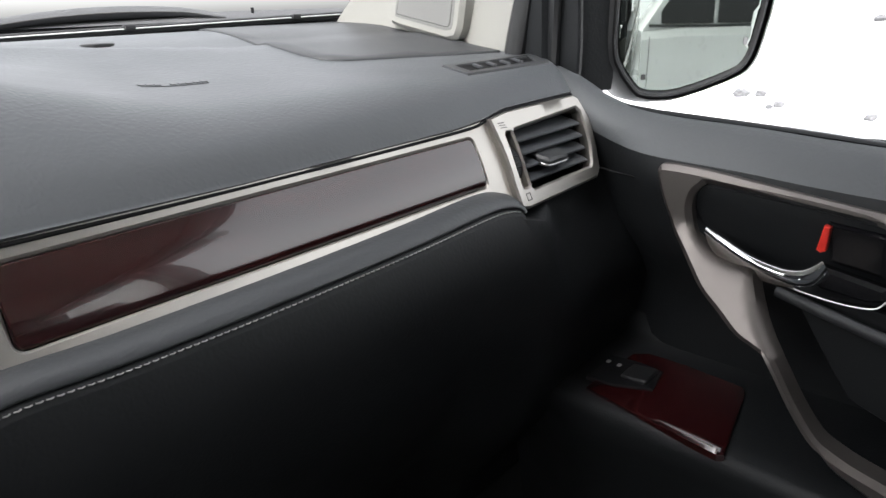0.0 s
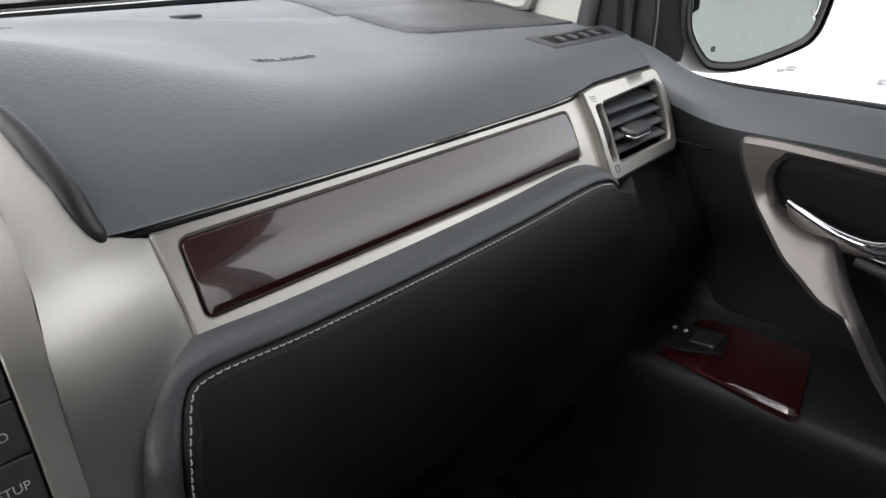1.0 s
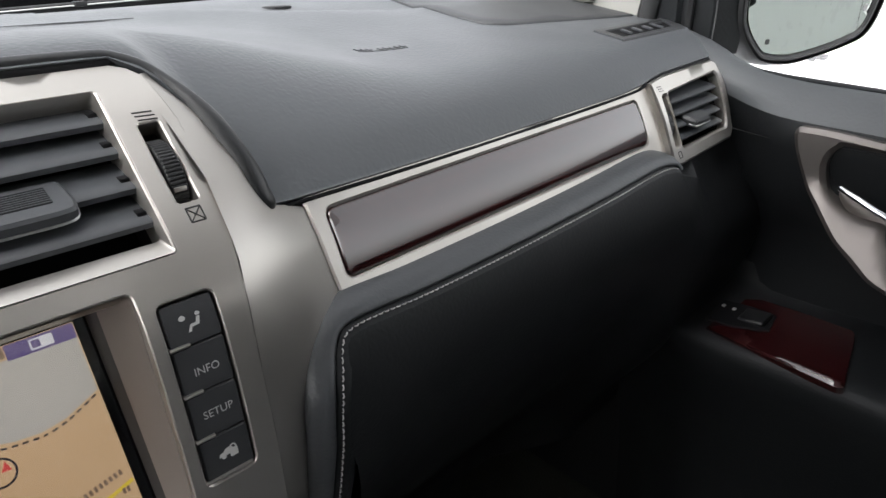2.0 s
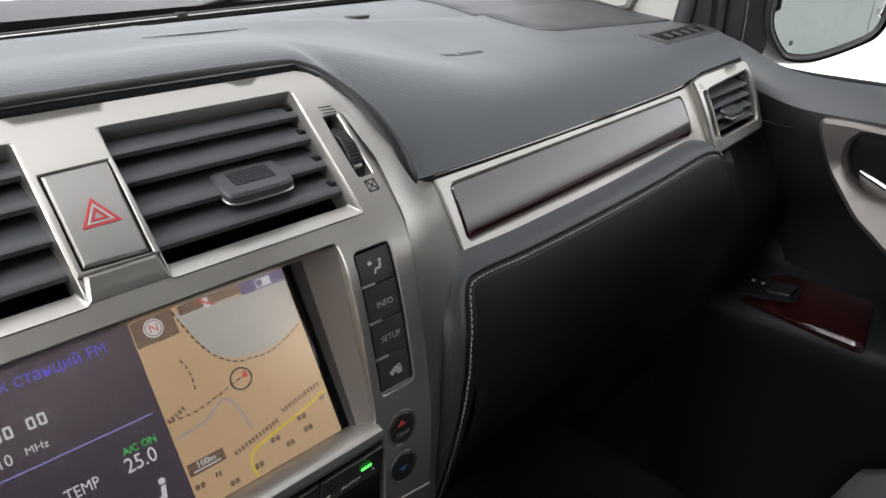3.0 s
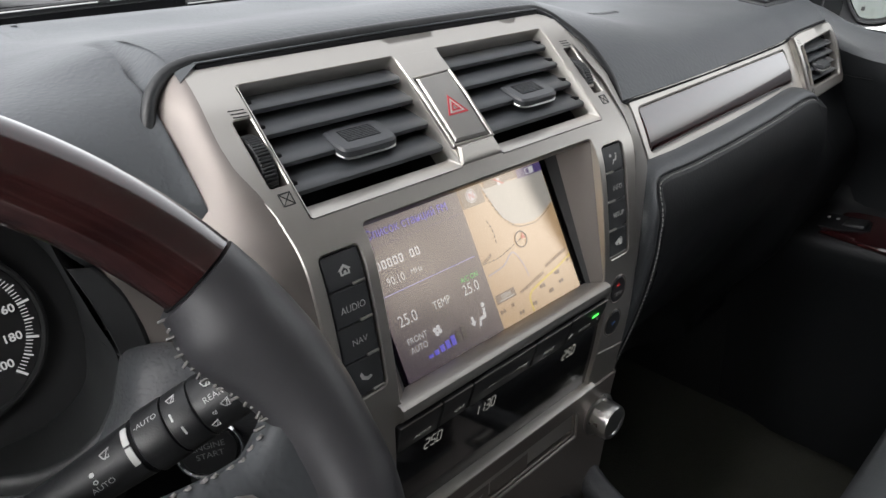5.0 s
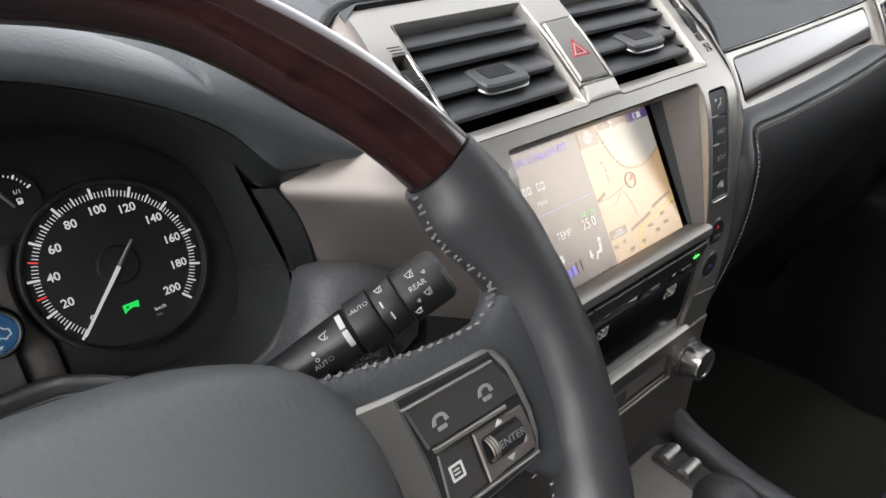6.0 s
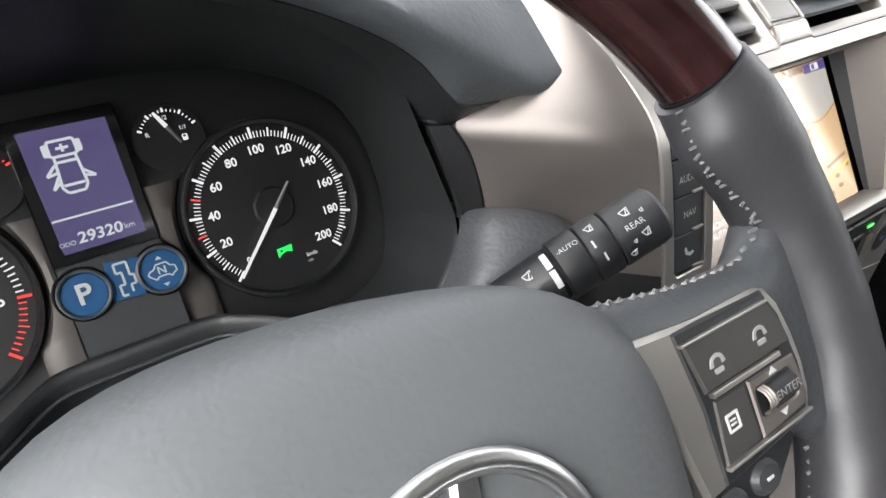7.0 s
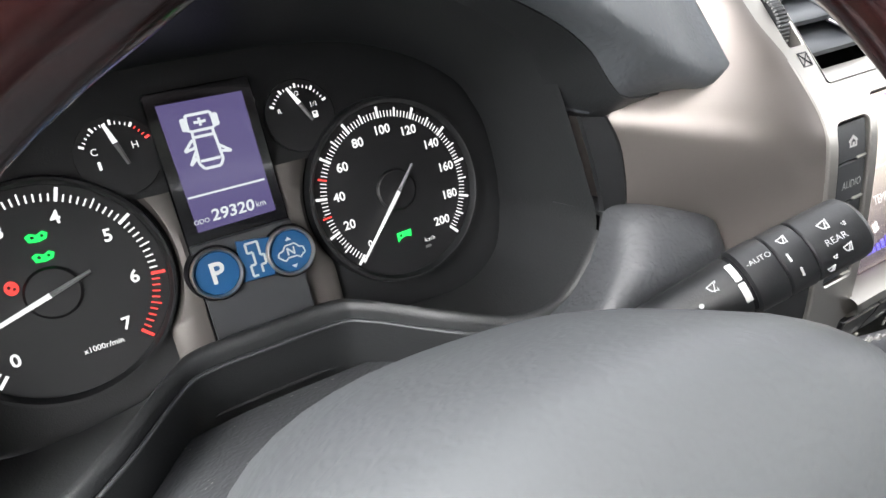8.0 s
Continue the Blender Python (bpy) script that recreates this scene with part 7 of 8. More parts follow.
BEZ = [(0.0690, 1.0213), (0.0710, 1.0265), (0.0775, 1.0290), (0.11, 1.0275), (0.156, 1.022), (0.197, 1.017), (0.238, 1.0125), (0.30, 1.0055), (0.31, 0.998), (0.30, 0.990), (0.2426, 1.0015), (0.2314, 1.0068), (0.18, 1.0125), (0.1190, 1.0165), (0.1116, 1.0149), (0.1041, 1.0065),
       (0.1022, 0.9914), (0.109, 0.9734), (0.1256, 0.9616), (0.144, 0.957), (0.1600, 0.9559), (0.1660, 0.9480), (0.1775, 0.9301), (0.19, 0.9153), (0.2003, 0.9023), (0.2165, 0.8753), (0.2325, 0.8542), (0.2447, 0.8469), (0.2597, 0.8413), (0.285, 0.8345), (0.290, 0.826), (0.283, 0.818), (0.25, 0.8310),
       (0.238, 0.8411), (0.2272, 0.8507), (0.2157, 0.8652), (0.2035, 0.8845), (0.1912, 0.9036), (0.1816, 0.909), (0.1673, 0.9138), (0.1498, 0.9239), (0.1307, 0.9349), (0.117, 0.946), (0.102, 0.9593), (0.0891, 0.9721), (0.0793, 0.9899), (0.0718, 1.0091)]
BEZ_LOOP = [(p[0], -p[2]) for p in spline([(a, 0, b) for a, b in BEZ + BEZ[:1]], 3)][:-1]
part("handle_bezel", sheet(BEZ_LOOP, [], bez(0.006), 0.022, 0.0045, step=0.007), BRONZE, door, "satin bronze bezel running into the pull bar")
# recess behind the handle
hole = [(0.102, 1.000), (0.112, 1.013), (0.178, 1.0090), (0.232, 1.0025), (0.255, 0.998), (0.262, 0.990), (0.262, 0.955), (0.255, 0.948), (0.235, 0.944), (0.186, 0.942), (0.154, 0.947), (0.128, 0.958), (0.112, 0.971), (0.103, 0.986)]
hole = [(p[0], p[2]) for p in spline([(a, 0, b) for a, b in hole + hole[:1]], 4)][:-1]
rows = []
for k, (s, dx) in enumerate(((1.03, -0.002), (1.0, 0.004), (0.93, 0.020), (0.80, 0.026), (0.4, 0.028), (0.02, 0.028))):
    cy, cz = 0.180, 0.980
    rows.append([(0.700 + dx, -(cy + (y - cy) * s), cz + (z - cz) * s) for y, z in hole])
part("handle_recess", loft(rows, closed_u=True), HIDE, door, "black bowl behind the handle", smooth=60)
lever = spline([(0.690, -0.120, 0.9795), (0.684, -0.135, 0.9755), (0.679, -0.160, 0.9665), (0.681, -0.185, 0.9590), (0.688, -0.200, 0.9580), (0.697, -0.209, 0.9635)], 6)
hd = part("door_handle", tube(lever, lambda w: 0.0022 + 0.0028 * math.sin(math.pi * min(1, w * 0.8 + 0.1)), lambda w: 0.0035 + 0.0050 * smooth_step(0.3, 1.0, w), seg=14), CHROME, door, "chrome inner door handle")
part("handle_back", tube(spline([(0.692, -0.121, 0.976), (0.690, -0.132, 0.966), (0.690, -0.160, 0.954), (0.693, -0.190, 0.948)], 6), 0.003, lambda w: 0.003 + 0.004 * math.sin(math.pi * w), seg=10), SILVER_DARK, hd)
part("handle_pivot", sheet([(0.203, -0.9655), (0.236, -0.9600), (0.250, -0.9575), (0.251, -0.9470), (0.238, -0.9440), (0.207, -0.9470), (0.199, -0.9530)], [], lambda y, v, d=0.0: Vector((0.697 - d, -y, -v)), 0.010, 0.003), GLOSS_BLACK, hd, "gloss black handle pivot")
part("lock_housing", sheet([(0.2055, -1.0005), (0.2450, -0.9965), (0.2470, -0.9640), (0.2100, -0.9690)], [], lambda y, v, d=0.0: Vector((0.699 - d, -y, -v)), 0.012, 0.003), GLOSS_BLACK, door)
part("lock_tab", sheet([(0.2045, -0.9985), (0.2090, -0.9975), (0.2080, -0.9790), (0.2045, -0.9770), (0.2015, -0.9790)], [], lambda y, v, d=0.0: Vector((0.6935 - d, -y, -v)), 0.006, 0.001), RED, door, "red lock indicator tab")
part("bright_line", tube(spline([(0.695, -0.166, 0.9495), (0.694, -0.19, 0.9440), (0.694, -0.222, 0.9405), (0.695, -0.244, 0.9420), (0.697, -0.251, 0.949)], 5), 0.0007, seg=6), EMBLEM_METAL, door)
# pull cup under the bezel
part("pull_pocket", sheet([(0.180, -0.940), (0.330, -0.925), (0.330, -0.845), (0.262, -0.845), (0.235, -0.855), (0.205, -0.900)], [], lambda y, v, d=0.0: Vector((0.712 - d, -y, -v)), 0.004, 0.001), KNEE, door)
part("pocket_edge", tube(spline([(0.700, -0.176, 0.937), (0.697, -0.22, 0.9275), (0.695, -0.28, 0.915), (0.695, -0.35, 0.905)], 6), 0.004, 0.005, seg=10), PLASTIC_GREY, door)
# wood switch panel on the armrest
swm = lambda h: (lambda u, v, d=0.0: Vector((u, -v, 0.8085 + d + h + 0.07 * (u - 0.70))))
wp = part("switch_panel", sheet([(0.6560, 0.030), (0.7330, 0.036), (0.7430, 0.050), (0.7440, 0.090), (0.7400, 0.1470), (0.7340, 0.1510), (0.6420, 0.1710), (0.6385, 0.1660), (0.6470, 0.090)], [], swm(0.006), 0.008, 0.0015, step=0.012), WOOD, door, "dark red wood window switch panel")
part("switch_bed", sheet([(0.668, 0.022), (0.7150, 0.020), (0.7200, 0.050), (0.7180, 0.0780), (0.6850, 0.0840), (0.6700, 0.050)], [], swm(0.0078), 0.004, 0.001), DARK, wp)
part("window_switch", sheet(rrect(0.686, 0.713, 0.0480, 0.0760, 0.003), [], lambda u, v, d=0: swm(0.0105)(u, v, d + 0.12 * (v - 0.06)), 0.006, 0.0015), PLASTIC, wp, "black window switch")
for v in (0.026, 0.038):
    part("switch_dot", sheet(rrect(0.7000, 0.7050, v - 0.002, v + 0.002, 0.001, 2), [], swm(0.0084), 0.0006, 0.0001), PRINT, wp)
part("bright_edge", tube([(0.6490, -0.090, 0.8095), (0.6460, -0.125, 0.8095), (0.6440, -0.160, 0.8100)], 0.0012, seg=6), SILVER, wp)
part("outer_skin", box((0.812, -0.98, 0.15), (0.832, 0.16, 1.035), 0.008), BODY, door, "white painted door skin")
part("sealing_strip", tube([(0.7450, 0.005, 1.0690), (0.7450, -0.040, 1.0640), (0.7450, -0.14, 1.0580), (0.7450, -0.228, 1.0512), (0.7450, -0.95, 1.0370)], 0.006, 0.0022, seg=8), KNEE, door, "black rubber window seal")
part("window_frame", tube(spline([(0.768, 0.125, 1.09), (0.752, 0.075, 1.30), (0.735, -0.05, 1.47), (0.72, -0.25, 1.555), (0.715, -0.88, 1.57)], 8), 0.014, 0.018, seg=10), KNEE, door, "black window frame")
part("window_channel", tube(spline([(0.752, 0.082, 1.075), (0.750, 0.078, 1.18), (0.744, 0.06, 1.35)], 6), 0.006, 0.008, seg=8), PLASTIC, door)
part("frame_post", tube([(0.755, -0.88, 1.03), (0.72, -0.90, 1.57)], 0.014, 0.025, seg=10), GREY_TRIM, door)
# corner piece that carries the mirror
part("corner_cover", sheet([(-0.155, -1.090), (-0.075, -1.080), (-0.055, -1.070), (-0.052, -1.12), (-0.055, -1.30), (-0.09, -1.30)], [], lambda y, v, d=0.0: Vector((0.755 - d, -y, -v)), 0.006, 0.002), KNEE, door, "black corner cover by the mirror")
part("corner_fold", sheet([(-0.084, -1.100), (-0.060, -1.094), (-0.036, -1.066), (-0.052, -1.072)], [], lambda y, v, d=0.0: Vector((0.748 - d, -y, -v)), 0.004, 0.001), PLASTIC_GREY, door)

# ---- door mirror ----
mirror = thing("door_mirror", "black door mirror reflecting white car and snow", "mirror", (0.80, 0.06, 1.06))
MS = Vector((0.824, -0.5664, 0)).normalized()
MN = Vector((-0.5664, -0.824, 0.0)).normalized()
M0 = Vector((0.831, 0.0293, 0))
mm = lambda s, v, d=0.0: M0 + MS * s + Vector((0, 0, -v)) + MN * (d + 0.035 * (-v - 1.09) - 0.11 * (s - 0.02) - 0.35 * (s - 0.06) ** 2)
GL = [(-0.022, -1.235), (-0.0235, -1.162), (-0.0240, -1.118), (-0.0169, -1.097), (0.000, -1.0757), (0.010, -1.0710), (0.0229, -1.0688), (0.0462, -1.0686), (0.0862, -1.0764), (0.1180, -1.0855), (0.1300, -1.0920), (0.1375, -1.104), (0.1448, -1.130), (0.1494, -1.153), (0.1540, -1.20), (0.1500, -1.238), (0.135, -1.250), (0.0, -1.250)]
GL = [(p.x, p.y) for p in spline([(a, b, 0) for a, b in GL + GL[:1]], 4)][:-1]
part("mirror_glass", sheet(GL, [], mm, 0.003, 0.0006, step=0.008), MIRROR, mirror, "mirror glass")
part("glass_rim", sheet(inset(ccw(GL), -0.009), [inset(ccw(GL), -0.0005)], lambda s, v, d=0: mm(s, v, d + 0.002), 0.012, 0.003), PLASTIC, mirror, "black inner rim")
rows = []
cs, cv = 0.065, -1.155
for k, d in ((1.00, 0.004), (1.02, 0.000), (1.05, -0.02), (1.05, -0.05), (0.98, -0.085), (0.8, -0.11), (0.5, -0.125), (0.05, -0.13)):
    rows.append([mm(cs + (s - cs) * k + 0.020 * smooth_step(0.08, 0.15, s) * min(1, -d / 0.02 + 0.3), cv + (v - cv) * k, d) for s, v in inset(ccw(GL), -0.0095)])
part("housing", loft(rows, closed_u=True), GREY_TRIM, mirror, "weathered black mirror housing", smooth=60)
base_rows = []
for t in np.linspace(0, 1, 6):
    a, b = Vector((0.742, 0.092, 0)), mm(-0.030, -1.15, -0.004)
    c = a.lerp(Vector((b.x, b.y, 0)), t)
    zl, zh = 1.068 + 0.006 * t, 1.330 - 0.070 * t
    base_rows.append([(c.x, c.y, zl), (c.x, c.y - 0.002, zl + 0.012), (c.x, c.y - 0.003, zl + 0.06), (c.x, c.y - 0.003, zh), (c.x + 0.01, c.y + 0.07, zh), (c.x + 0.01, c.y + 0.07, zl)])
part("mirror_base", loft(base_rows, closed_u=True, cap=True), KNEE, mirror, "black mirror foot", smooth=40)
part("mirror_sign", sheet(rrect(0.004, 0.009, -1.0870, -1.0815, 0.0008, 2), [], lambda s, v, d=0: mm(s, v, d + 0.0006), 0.0004, 0.0001), PLASTIC, mirror)
part("glass_crease", sheet(rrect(0.130, 0.135, -1.118, -1.110, 0.002, 2), [], lambda s, v, d=0: mm(s, v, d + 0.0006), 0.0004, 0.0001), PRINT_DIM, mirror)

# ---- windscreen pillar with its tweeter ----
pillar = thing("windscreen_pillar_trim", "pale grey windscreen pillar trim with a tweeter grille", "pillar trim", (0.74, 0.3, 1.1))


def pil(t, w):
    """t: up the pillar; w: from the windscreen edge (0) to the door edge (1)."""
    a = Vector((0.728, 0.428, 1.146)).lerp(Vector((0.742, 0.128, 1.110)), w)
    b = Vector((0.66, 0.02, 1.520)).lerp(Vector((0.735, -0.12, 1.500)), w)
    sag = Vector((0.012 * math.sin(math.pi * w) , 0, 0))
    if t > 0:
        k = t ** 0.9
        mid_b = Vector((0.74, 0.30, 1.25)).lerp(Vector((0.745, 0.085, 1.25)), w)
        p = a.lerp(mid_b, k * 2) if k < 0.5 else mid_b.lerp(b, k * 2 - 1)
    else:
        p = a + Vector((0, 0, t * 0.3))
    return p + sag


rows = []
for t in (-0.15, 0.0, 0.03, 0.08, 0.14, 0.2, 0.3, 0.4, 0.55, 0.7, 0.85, 1.0):
    rows.append([pil(t, w) for w in np.linspace(0, 1, 21)])
part("panel", loft(rows), BEIGE, pillar, smooth=60)
tw = lambda h: (lambda u, v, d=0.0: Vector((0.733 - d - h, -u, -v)))
TW = [(-0.312, -1.1515), (-0.300, -1.1465), (-0.215, -1.1290), (-0.200, -1.1310), (-0.193, -1.142), (-0.186, -1.172), (-0.182, -1.21), (-0.20, -1.225), (-0.27, -1.232), (-0.295, -1.205), (-0.309, -1.172)]
pod = part("tweeter_pod", sheet(TW, [], tw(0.002), 0.02, 0.005), BEIGE, pillar, "pale rounded tweeter housing")
part("tweeter_grille", sheet(inset(ccw(TW), 0.014), [], tw(0.0032), 0.006, 0.002), MESH_GREY, pod, "grey mesh grille")
part("grille_groove", sheet(inset(ccw(TW), 0.0115), [inset(ccw(TW), 0.0145)], tw(0.0024), 0.003, 0.0003), MESH_GREY, pod)
part("pillar_edge", tube(spline([(0.742, 0.126, 1.108), (0.748, 0.105, 1.20), (0.745, 0.05, 1.33), (0.735, -0.12, 1.50)], 6), 0.010, 0.012, seg=8), PLASTIC, pillar, "black pillar seal")
bar("trim_pillar_driver", [(-0.735, 0.40, 1.13), (-0.735, 0.25, 1.27), (-0.69, -0.05, 1.51)], 0.03, 0.06, BEIGE, "pale grey windscreen pillar trim by the driver door", "trim")

# ---- outside: windscreen edge, wipers, bonnet ----
def screen_y(x, y):
    return y - 0.10 * (abs(x) / 0.76) ** 2.5


rows = []
for y, z in ((0.545, 1.120), (0.540, 1.140), (0.530, 1.158), (0.522, 1.1655)):
    rows.append([(x, screen_y(x, y), z - 0.002 * (abs(x) / 0.76) ** 2) for x in np.linspace(-0.74, 0.765, 31)])
bm = loft(rows)
bmesh.ops.solidify(bm, geom=bm.faces[:], thickness=-0.005)
solid("windscreen_border", bm, GLOSS_BLACK, "black printed border along the windscreen's lower edge", "windscreen", "structure")
side_edge = spline([(0.752, 0.440, 1.135), (0.757, 0.405, 1.170), (0.763, 0.315, 1.255), (0.745, 0.16, 1.40), (0.70, 0.02, 1.53)], 6)
solid("windscreen_border_side", tube(side_edge, 0.010, 0.006, seg=10), GLOSS_BLACK, "black printed border along the windscreen pillar", "windscreen", "structure")
cowl = thing("wiper_cowl", "black plastic cowl panel below the windscreen", "cowl", (0, 0.6, 1.1))
rows = []
for y, z in ((0.57, 1.140), (0.595, 1.168), (0.63, 1.1805), (0.68, 1.1815), (0.73, 1.165), (0.76, 1.10)):
    rows.append([(x, screen_y(x, y) + 0.02, z - 0.006 * (abs(x) / 0.8) ** 2) for x in np.linspace(-0.78, 0.82, 33)])
part("panel", loft(rows), COWL, cowl, smooth=50)
part("panel_seam", box((0.690, 0.56, 1.160), (0.6925, 0.565, 1.180), 0.0004), DARK, cowl)
for x0, x1 in ((0.05, 0.745), (-0.60, 0.02)):
    wip = thing("wiper", "black windscreen wiper resting on the glass", "wiper", ((x0 + x1) / 2, 0.55, 1.16), group="windscreen wipers")
    at = lambda t: x0 + (x1 - x0) * t
    blade = [(at(t), screen_y(at(t), 0.508), 1.1515 + 0.012 * t) for t in np.linspace(0, 1, 12)]
    part("blade", tube(blade, 0.003, 0.0045, seg=8), PLASTIC, wip)
    part("spine", tube([(p[0], p[1] - 0.004, p[2] + 0.001) for p in blade], 0.0009, seg=6), EMBLEM_METAL, wip)
    for t in (0.3, 0.62, 0.9):
        part("claw", box((at(t) - 0.006, screen_y(at(t), 0.500), 1.1510 + 0.012 * t), (at(t) + 0.006, screen_y(at(t), 0.512), 1.1565 + 0.012 * t), 0.001), PLASTIC, wip)
    cover = [(at(0.36), 0.575, 1.160), (at(0.50), 0.60, 1.174), (at(0.64), 0.60, 1.1800), (at(0.78), 0.585, 1.1780), (at(0.86), 0.56, 1.168)]
    part("arm", tube(spline(cover, 6), lambda w: 0.004 + 0.016 * math.sin(math.pi * min(1, w)), lambda w: 0.003 + 0.005 * math.sin(math.pi * min(1, w)), seg=12), COWL, wip, "weathered black wiper arm")
rows = []
for y, z in ((0.74, 1.06), (0.78, 1.072), (0.95, 1.06), (1.3, 1.02), (1.75, 0.95), (1.9, 0.88), (1.93, 0.4)):
    rows.append([(x, y - 0.06 * (abs(x) / 0.8) ** 2, z - 0.05 * (abs(x) / 0.8) ** 4) for x in np.linspace(-0.80, 0.80, 21)])
bonnet = solid("bonnet", loft(rows), BODY, "white painted bonnet beyond the windscreen", "bonnet", "structure", smooth=50)
# white rear body side, seen in the mirror
body = thing("car_body_side", "white rear body side of the car with dark windows", "car body", (0.80, -1.8, -0.2))
part("rear_door_skin", box((0.762, -1.95, 0.15), (0.802, -0.99, 1.035), 0.012), BODY, body)
part("quarter_panel", box((0.755, -2.9, 0.20), (0.800, -1.96, 1.035), 0.02), BODY, body)
part("belt_moulding", tube([(0.800, 0.12, 1.04), (0.802, -2.8, 1.04)], 0.006, 0.010, seg=8), CHROME, body, "chrome belt moulding")
part("rear_window", box((0.745, -1.62, 1.045), (0.752, -1.02, 1.50), 0.002), TINTED, body, "dark tinted rear window")
part("roof_side", tube([(0.745, -0.62, 1.56), (0.735, -2.0, 1.57), (0.72, -2.8, 1.5)], 0.03, 0.05, seg=10), BODY, body)
part("quarter_window", box((0.742, -2.75, 1.045), (0.750, -2.0, 1.48), 0.002), GLOSS_BLACK, body)

# white car parked behind, seen in the mirror
car = thing("parked_car", "white parked car with dark windows on the snow", "car", (1.9, -6.2, GROUND))
rows = []
for x, w, top in ((-0.30, 0.60, 0.10), (-0.22, 0.74, 0.38), (0.10, 0.82, 0.50), (0.9, 0.85, 0.585), (1.6, 0.86, 0.62), (2.6, 0.86, 0.63), (3.4, 0.85, 0.63), (3.95, 0.80, 0.58), (4.10, 0.66, 0.30)):
    sec = [(-w + 0.06, -0.12), (-w, 0.0), (-w, 0.35 * top / 0.62), (-w + 0.02, top - 0.06), (-w + 0.09, top), (w - 0.09, top), (w - 0.02, top - 0.06), (w, 0.35 * top / 0.62), (w, 0.0), (w - 0.06, -0.12)]
    rows.append([(x, -6.25 + a, b) for a, b in sec])
part("body", loft(rows, closed_u=True, cap=True), BODY, car, "white painted body", smooth=40)
rows = []
for x, w, z in ((0.75, 0.70, 0.55), (1.35, 0.64, 1.02), (1.8, 0.62, 1.09), (2.8, 0.62, 1.09), (3.35, 0.63, 1.02), (3.75, 0.68, 0.58)):
    rows.append([(x, -6.25 - w - 0.06, 0.52), (x, -6.25 - w, z - 0.05), (x, -6.25 - w + 0.06, z), (x, -6.25 + w - 0.06, z), (x, -6.25 + w, z - 0.05), (x, -6.25 + w + 0.06, 0.52)])
part("roof", loft(rows, closed_u=True, cap=True), BODY, car, "white painted roof and pillars", smooth=40)
for loop in ([(1.02, 0.645), (2.10, 0.655), (2.10, 1.00), (1.45, 0.97)], [(2.18, 0.655), (3.12, 0.655), (3.05, 0.97), (2.18, 1.00)], [(3.18, 0.655), (3.52, 0.65), (3.28, 0.94), (3.16, 0.96)]):
    part("side_window", sheet(loop, [], lambda u, v, d=0.0: Vector((u, -5.545 + d - 0.12 * (v - 0.62), v)), 0.02, 0.004), GLOSS_BLACK, car, "dark side window")
part("belt_line", tube([(0.95, -5.505, 0.632), (3.55, -5.505, 0.642)], 0.008, 0.012, seg=8), GREY_TRIM, car, "black belt line moulding")
for x in (0.98, 3.20):
    part("door_gap", tube([(x, -5.400, 0.56), (x, -5.388, 0.2), (x, -5.395, -0.05)], 0.004, seg=6), DARK, car)
for x in (0.62, 3.30):
    for y in (-5.52, -6.98):
        wh = part("wheel", tube([(x + 0.31 * math.cos(a), y, -0.04 + 0.31 * math.sin(a) - 0.30 + 0.31) for a in np.linspace(0, 2 * math.pi, 33)[:-1]], 0.10, 0.11, seg=10, closed=True, up=(0, 1, 0)), PLASTIC, car, "black tyre")
        part("rim", tube([(x, y - 0.06, -0.03), (x, y + 0.06 + 0.02, -0.03)], 0.22, seg=24), EMBLEM_METAL, wh, "grey alloy rim")

# unseen closed driver's door, added to keep low side light off the dashboard
dd = thing("light_block_driver_door", "unseen closed driver door added to block low light", "car door", (-0.78, -0.3, 0.42))
rows = []
for z, x in ((1.030, -0.790), (1.034, -0.775), (1.028, -0.758), (1.00, -0.742), (0.92, -0.745), (0.83, -0.752), (0.815, -0.720), (0.80, -0.700), (0.77, -0.702), (0.68, -0.738), (0.55, -0.745), (0.40, -0.745)):
    rows.append([(x, y, z) for y in np.linspace(0.06, -0.66, 20)])
part("trim_panel", loft(rows), KNEE, dd, "black lower door trim", smooth=60)
part("door_skin", box((-0.830, -0.67, 0.15), (-0.812, 0.12, 1.035), 0.008), BODY, dd, "white painted door skin")

# ---- centre console, seats ----
con = thing("centre_console", "dark centre console with a bronze selector surround", "console", (0, -0.4, 0.42))
rows = []
for y, hw, zt in ((-0.02, 0.100, 0.745), (-0.08, 0.098, 0.735), (-0.2, 0.097, 0.715), (-0.4, 0.097, 0.70), (-0.75, 0.095, 0.72)):
    sec = [(-hw - 0.02, 0.42), (-hw, zt - 0.03), (-hw + 0.008, zt - 0.006), (-hw + 0.02, zt), (hw - 0.02, zt), (hw - 0.008, zt - 0.006), (hw, zt - 0.03), (hw + 0.02, 0.42)]
    rows.append([(x, y, z) for x, z in sec])
part("body", loft(rows, cap=True), HIDE, con, smooth=50)
cm = lambda h: (lambda u, v, d=0.0: Vector((u, -v, 0.7365 - 0.165 * (v - 0.08) + 0.05 * max(0, v - 0.2) + d + h)))
part("selector_surround", sheet(rrect(-0.082, 0.082, 0.045, 0.32, 0.02), [rrect(-0.045, 0.045, 0.10, 0.27, 0.015)], cm(0.003), 0.006, 0.002, step=0.03), SILVER_DARK, con, "satin bronze selector surround")
part("side_bolster", tube(spline([(0.128, -0.02, 0.735), (0.118, -0.06, 0.722), (0.112, -0.14, 0.708), (0.112, -0.35, 0.695)], 6), 0.014, 0.017, seg=12), HIDE_GREY, con, "dark padded console edge")
sw = part("seat_heater_panel", sheet(rrect(0.050, 0.080, 0.052, 0.098, 0.004), [], cm(0.0045), 0.004, 0.001), PLASTIC, con)
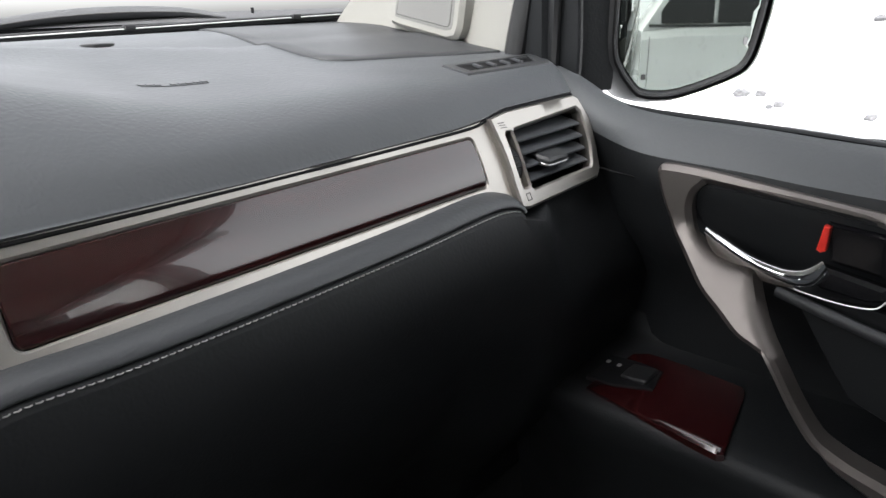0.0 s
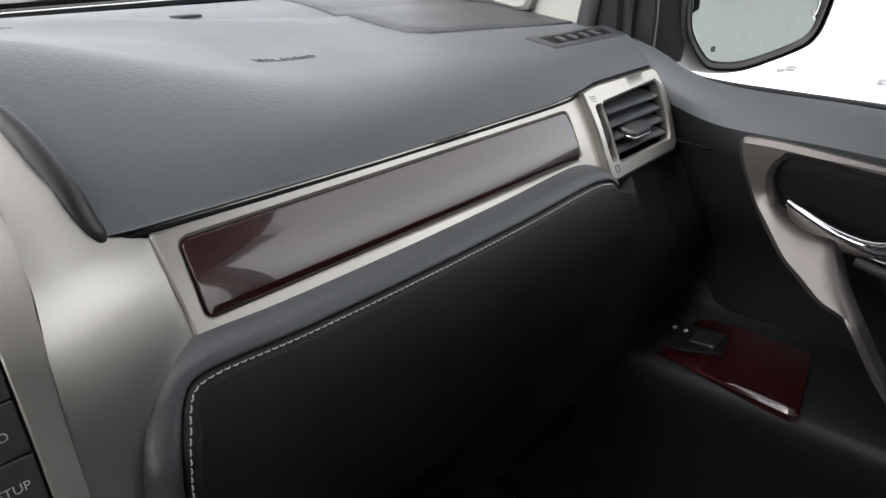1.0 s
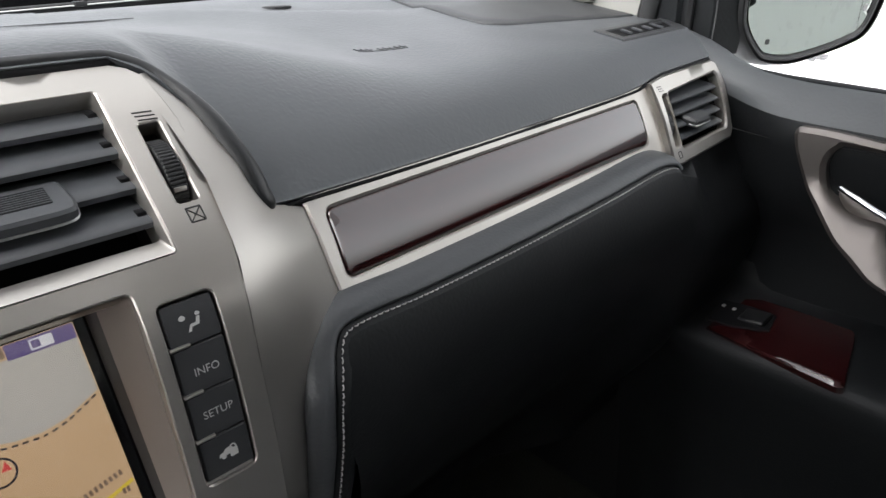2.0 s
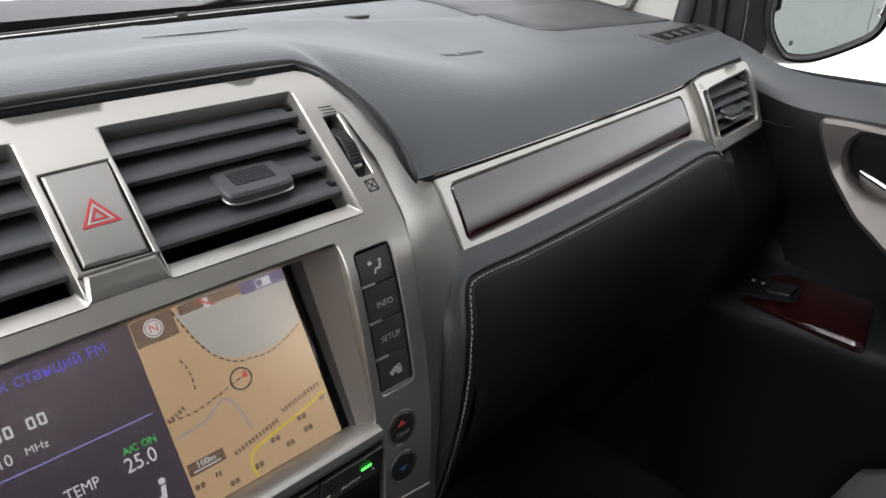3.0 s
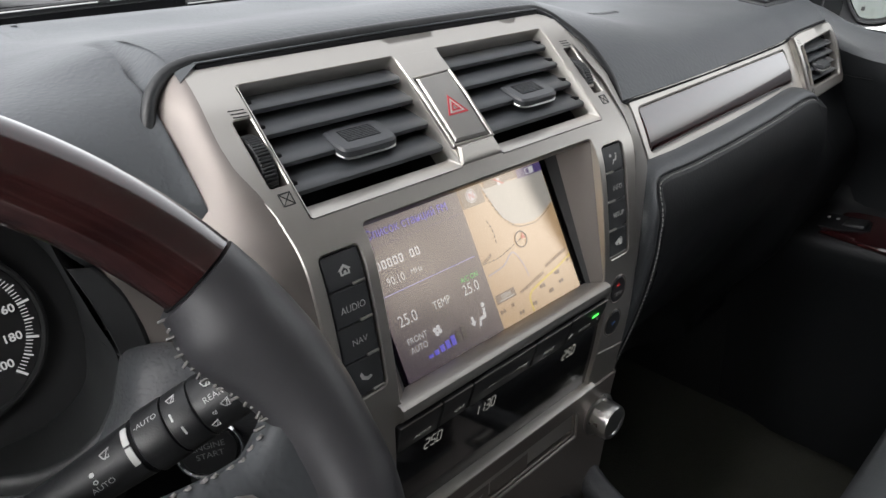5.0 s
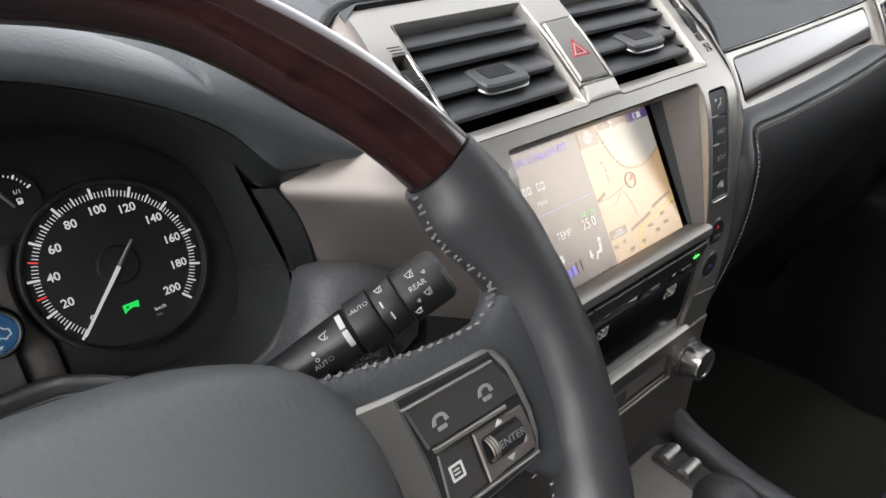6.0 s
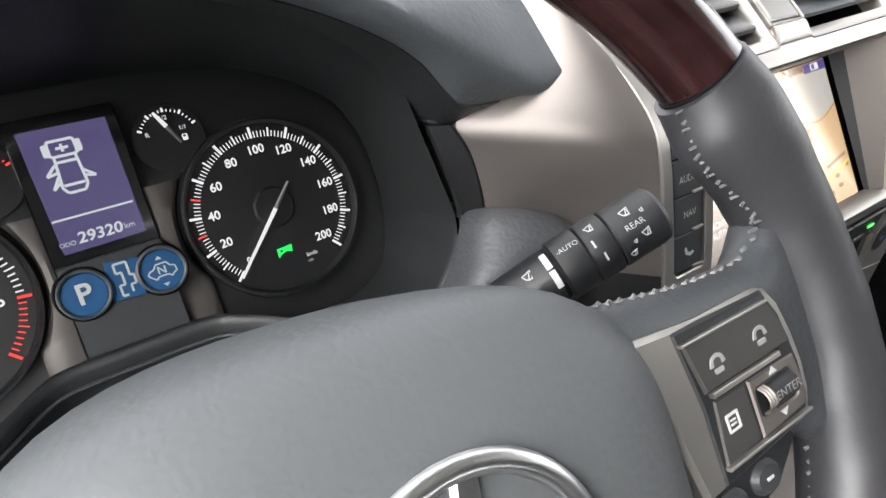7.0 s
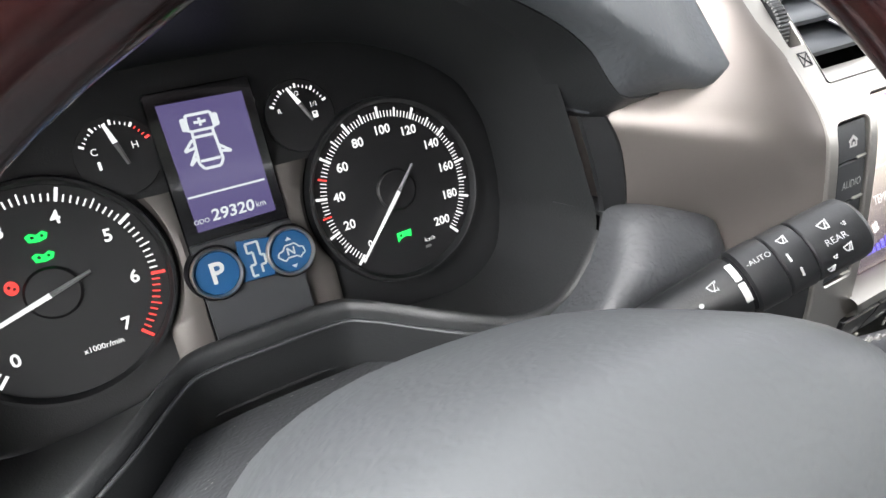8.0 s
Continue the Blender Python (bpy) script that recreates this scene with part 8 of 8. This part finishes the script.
for v in (0.063, 0.083):
    part("seat_heater_wheel", tube([cm(0.006)(0.055, v), cm(0.006)(0.076, v)], 0.006, seg=14), SILVER, sw)
gear = thing("gear_selector", "black leather gear selector with stitched boot", "gear selector", (0.03, -0.15, 0.715))
part("boot", loft([[(0.03 + r * math.cos(2 * math.pi * k / 24), -0.155 + y + r * 1.3 * math.sin(2 * math.pi * k / 24), z) for k in range(24)] for r, y, z in ((0.044, 0, 0.715), (0.036, 0.002, 0.725), (0.026, 0.006, 0.74), (0.018, 0.01, 0.755), (0.014, 0.012, 0.775))], closed_u=True), HIDE, gear)
rows = []
for k in range(14):
    a = math.pi * k / 13
    r = 0.023 * max(0.0, math.sin(a)) ** 0.7 + 0.0005
    rows.append([(0.020 + r * 0.9 * math.cos(2 * math.pi * j / 28), -0.140 + r * 1.2 * math.sin(2 * math.pi * j / 28), 0.772 - 0.026 * math.cos(a)) for j in range(28)])
part("knob", loft(rows, closed_u=True), RIM_HIDE, gear, "black leather knob", smooth=60)


SEAT_GREY = leather("seat_grey_leather", (0.11, 0.115, 0.12), 0.5, size=0.003, depth=0.3)


def seat(x, name):
    s = thing(name, "dark grey leather front seat", "seat", (x, -0.6, 0.42), group="front seats")
    rows = []
    for y, z in ((-0.20, 0.55), (-0.185, 0.62), (-0.20, 0.66), (-0.24, 0.685), (-0.35, 0.69), (-0.5, 0.675), (-0.84, 0.65)):
        rows.append([(x + dx, y, z + dz) for dx, dz in ((-0.25, -0.16), (-0.255, -0.03), (-0.24, 0.015), (-0.20, 0.03), (-0.16, 0.005), (0, 0.0), (0.16, 0.005), (0.20, 0.03), (0.24, 0.015), (0.255, -0.03), (0.25, -0.16))])
    part("cushion", loft(rows, cap=True), SEAT_GREY, s, "grey leather seat cushion", smooth=60)
    rows = []
    for y, z in ((-0.78, 0.66), (-0.82, 0.80), (-0.88, 1.0), (-0.95, 1.16), (-0.99, 1.24)):
        rows.append([(x + dx, y + dy, z) for dx, dy in ((-0.24, -0.12), (-0.25, -0.02), (-0.23, 0.05), (-0.18, 0.04), (-0.12, 0.0), (0.12, 0.0), (0.18, 0.04), (0.23, 0.05), (0.25, -0.02), (0.24, -0.12))])
    part("backrest", loft(rows, closed_u=True, cap=True), HIDE_GREY, s, "grey leather backrest", smooth=60)
    part("headrest", box((x - 0.13, -1.13, 1.27), (x + 0.13, -1.03, 1.44), 0.03, seg=3), HIDE_GREY, s)
    for dx in (-0.06, 0.06):
        part("headrest_post", tube([(x + dx, -1.05, 1.20), (x + dx, -1.08, 1.30)], 0.006, seg=10), CHROME, s)
    part("base", box((x - 0.22, -0.80, 0.40), (x + 0.22, -0.24, 0.56), 0.02), PLASTIC, s)
    return s


seat(0.385, "front_passenger_seat")
seat(-0.385, "driver_seat")
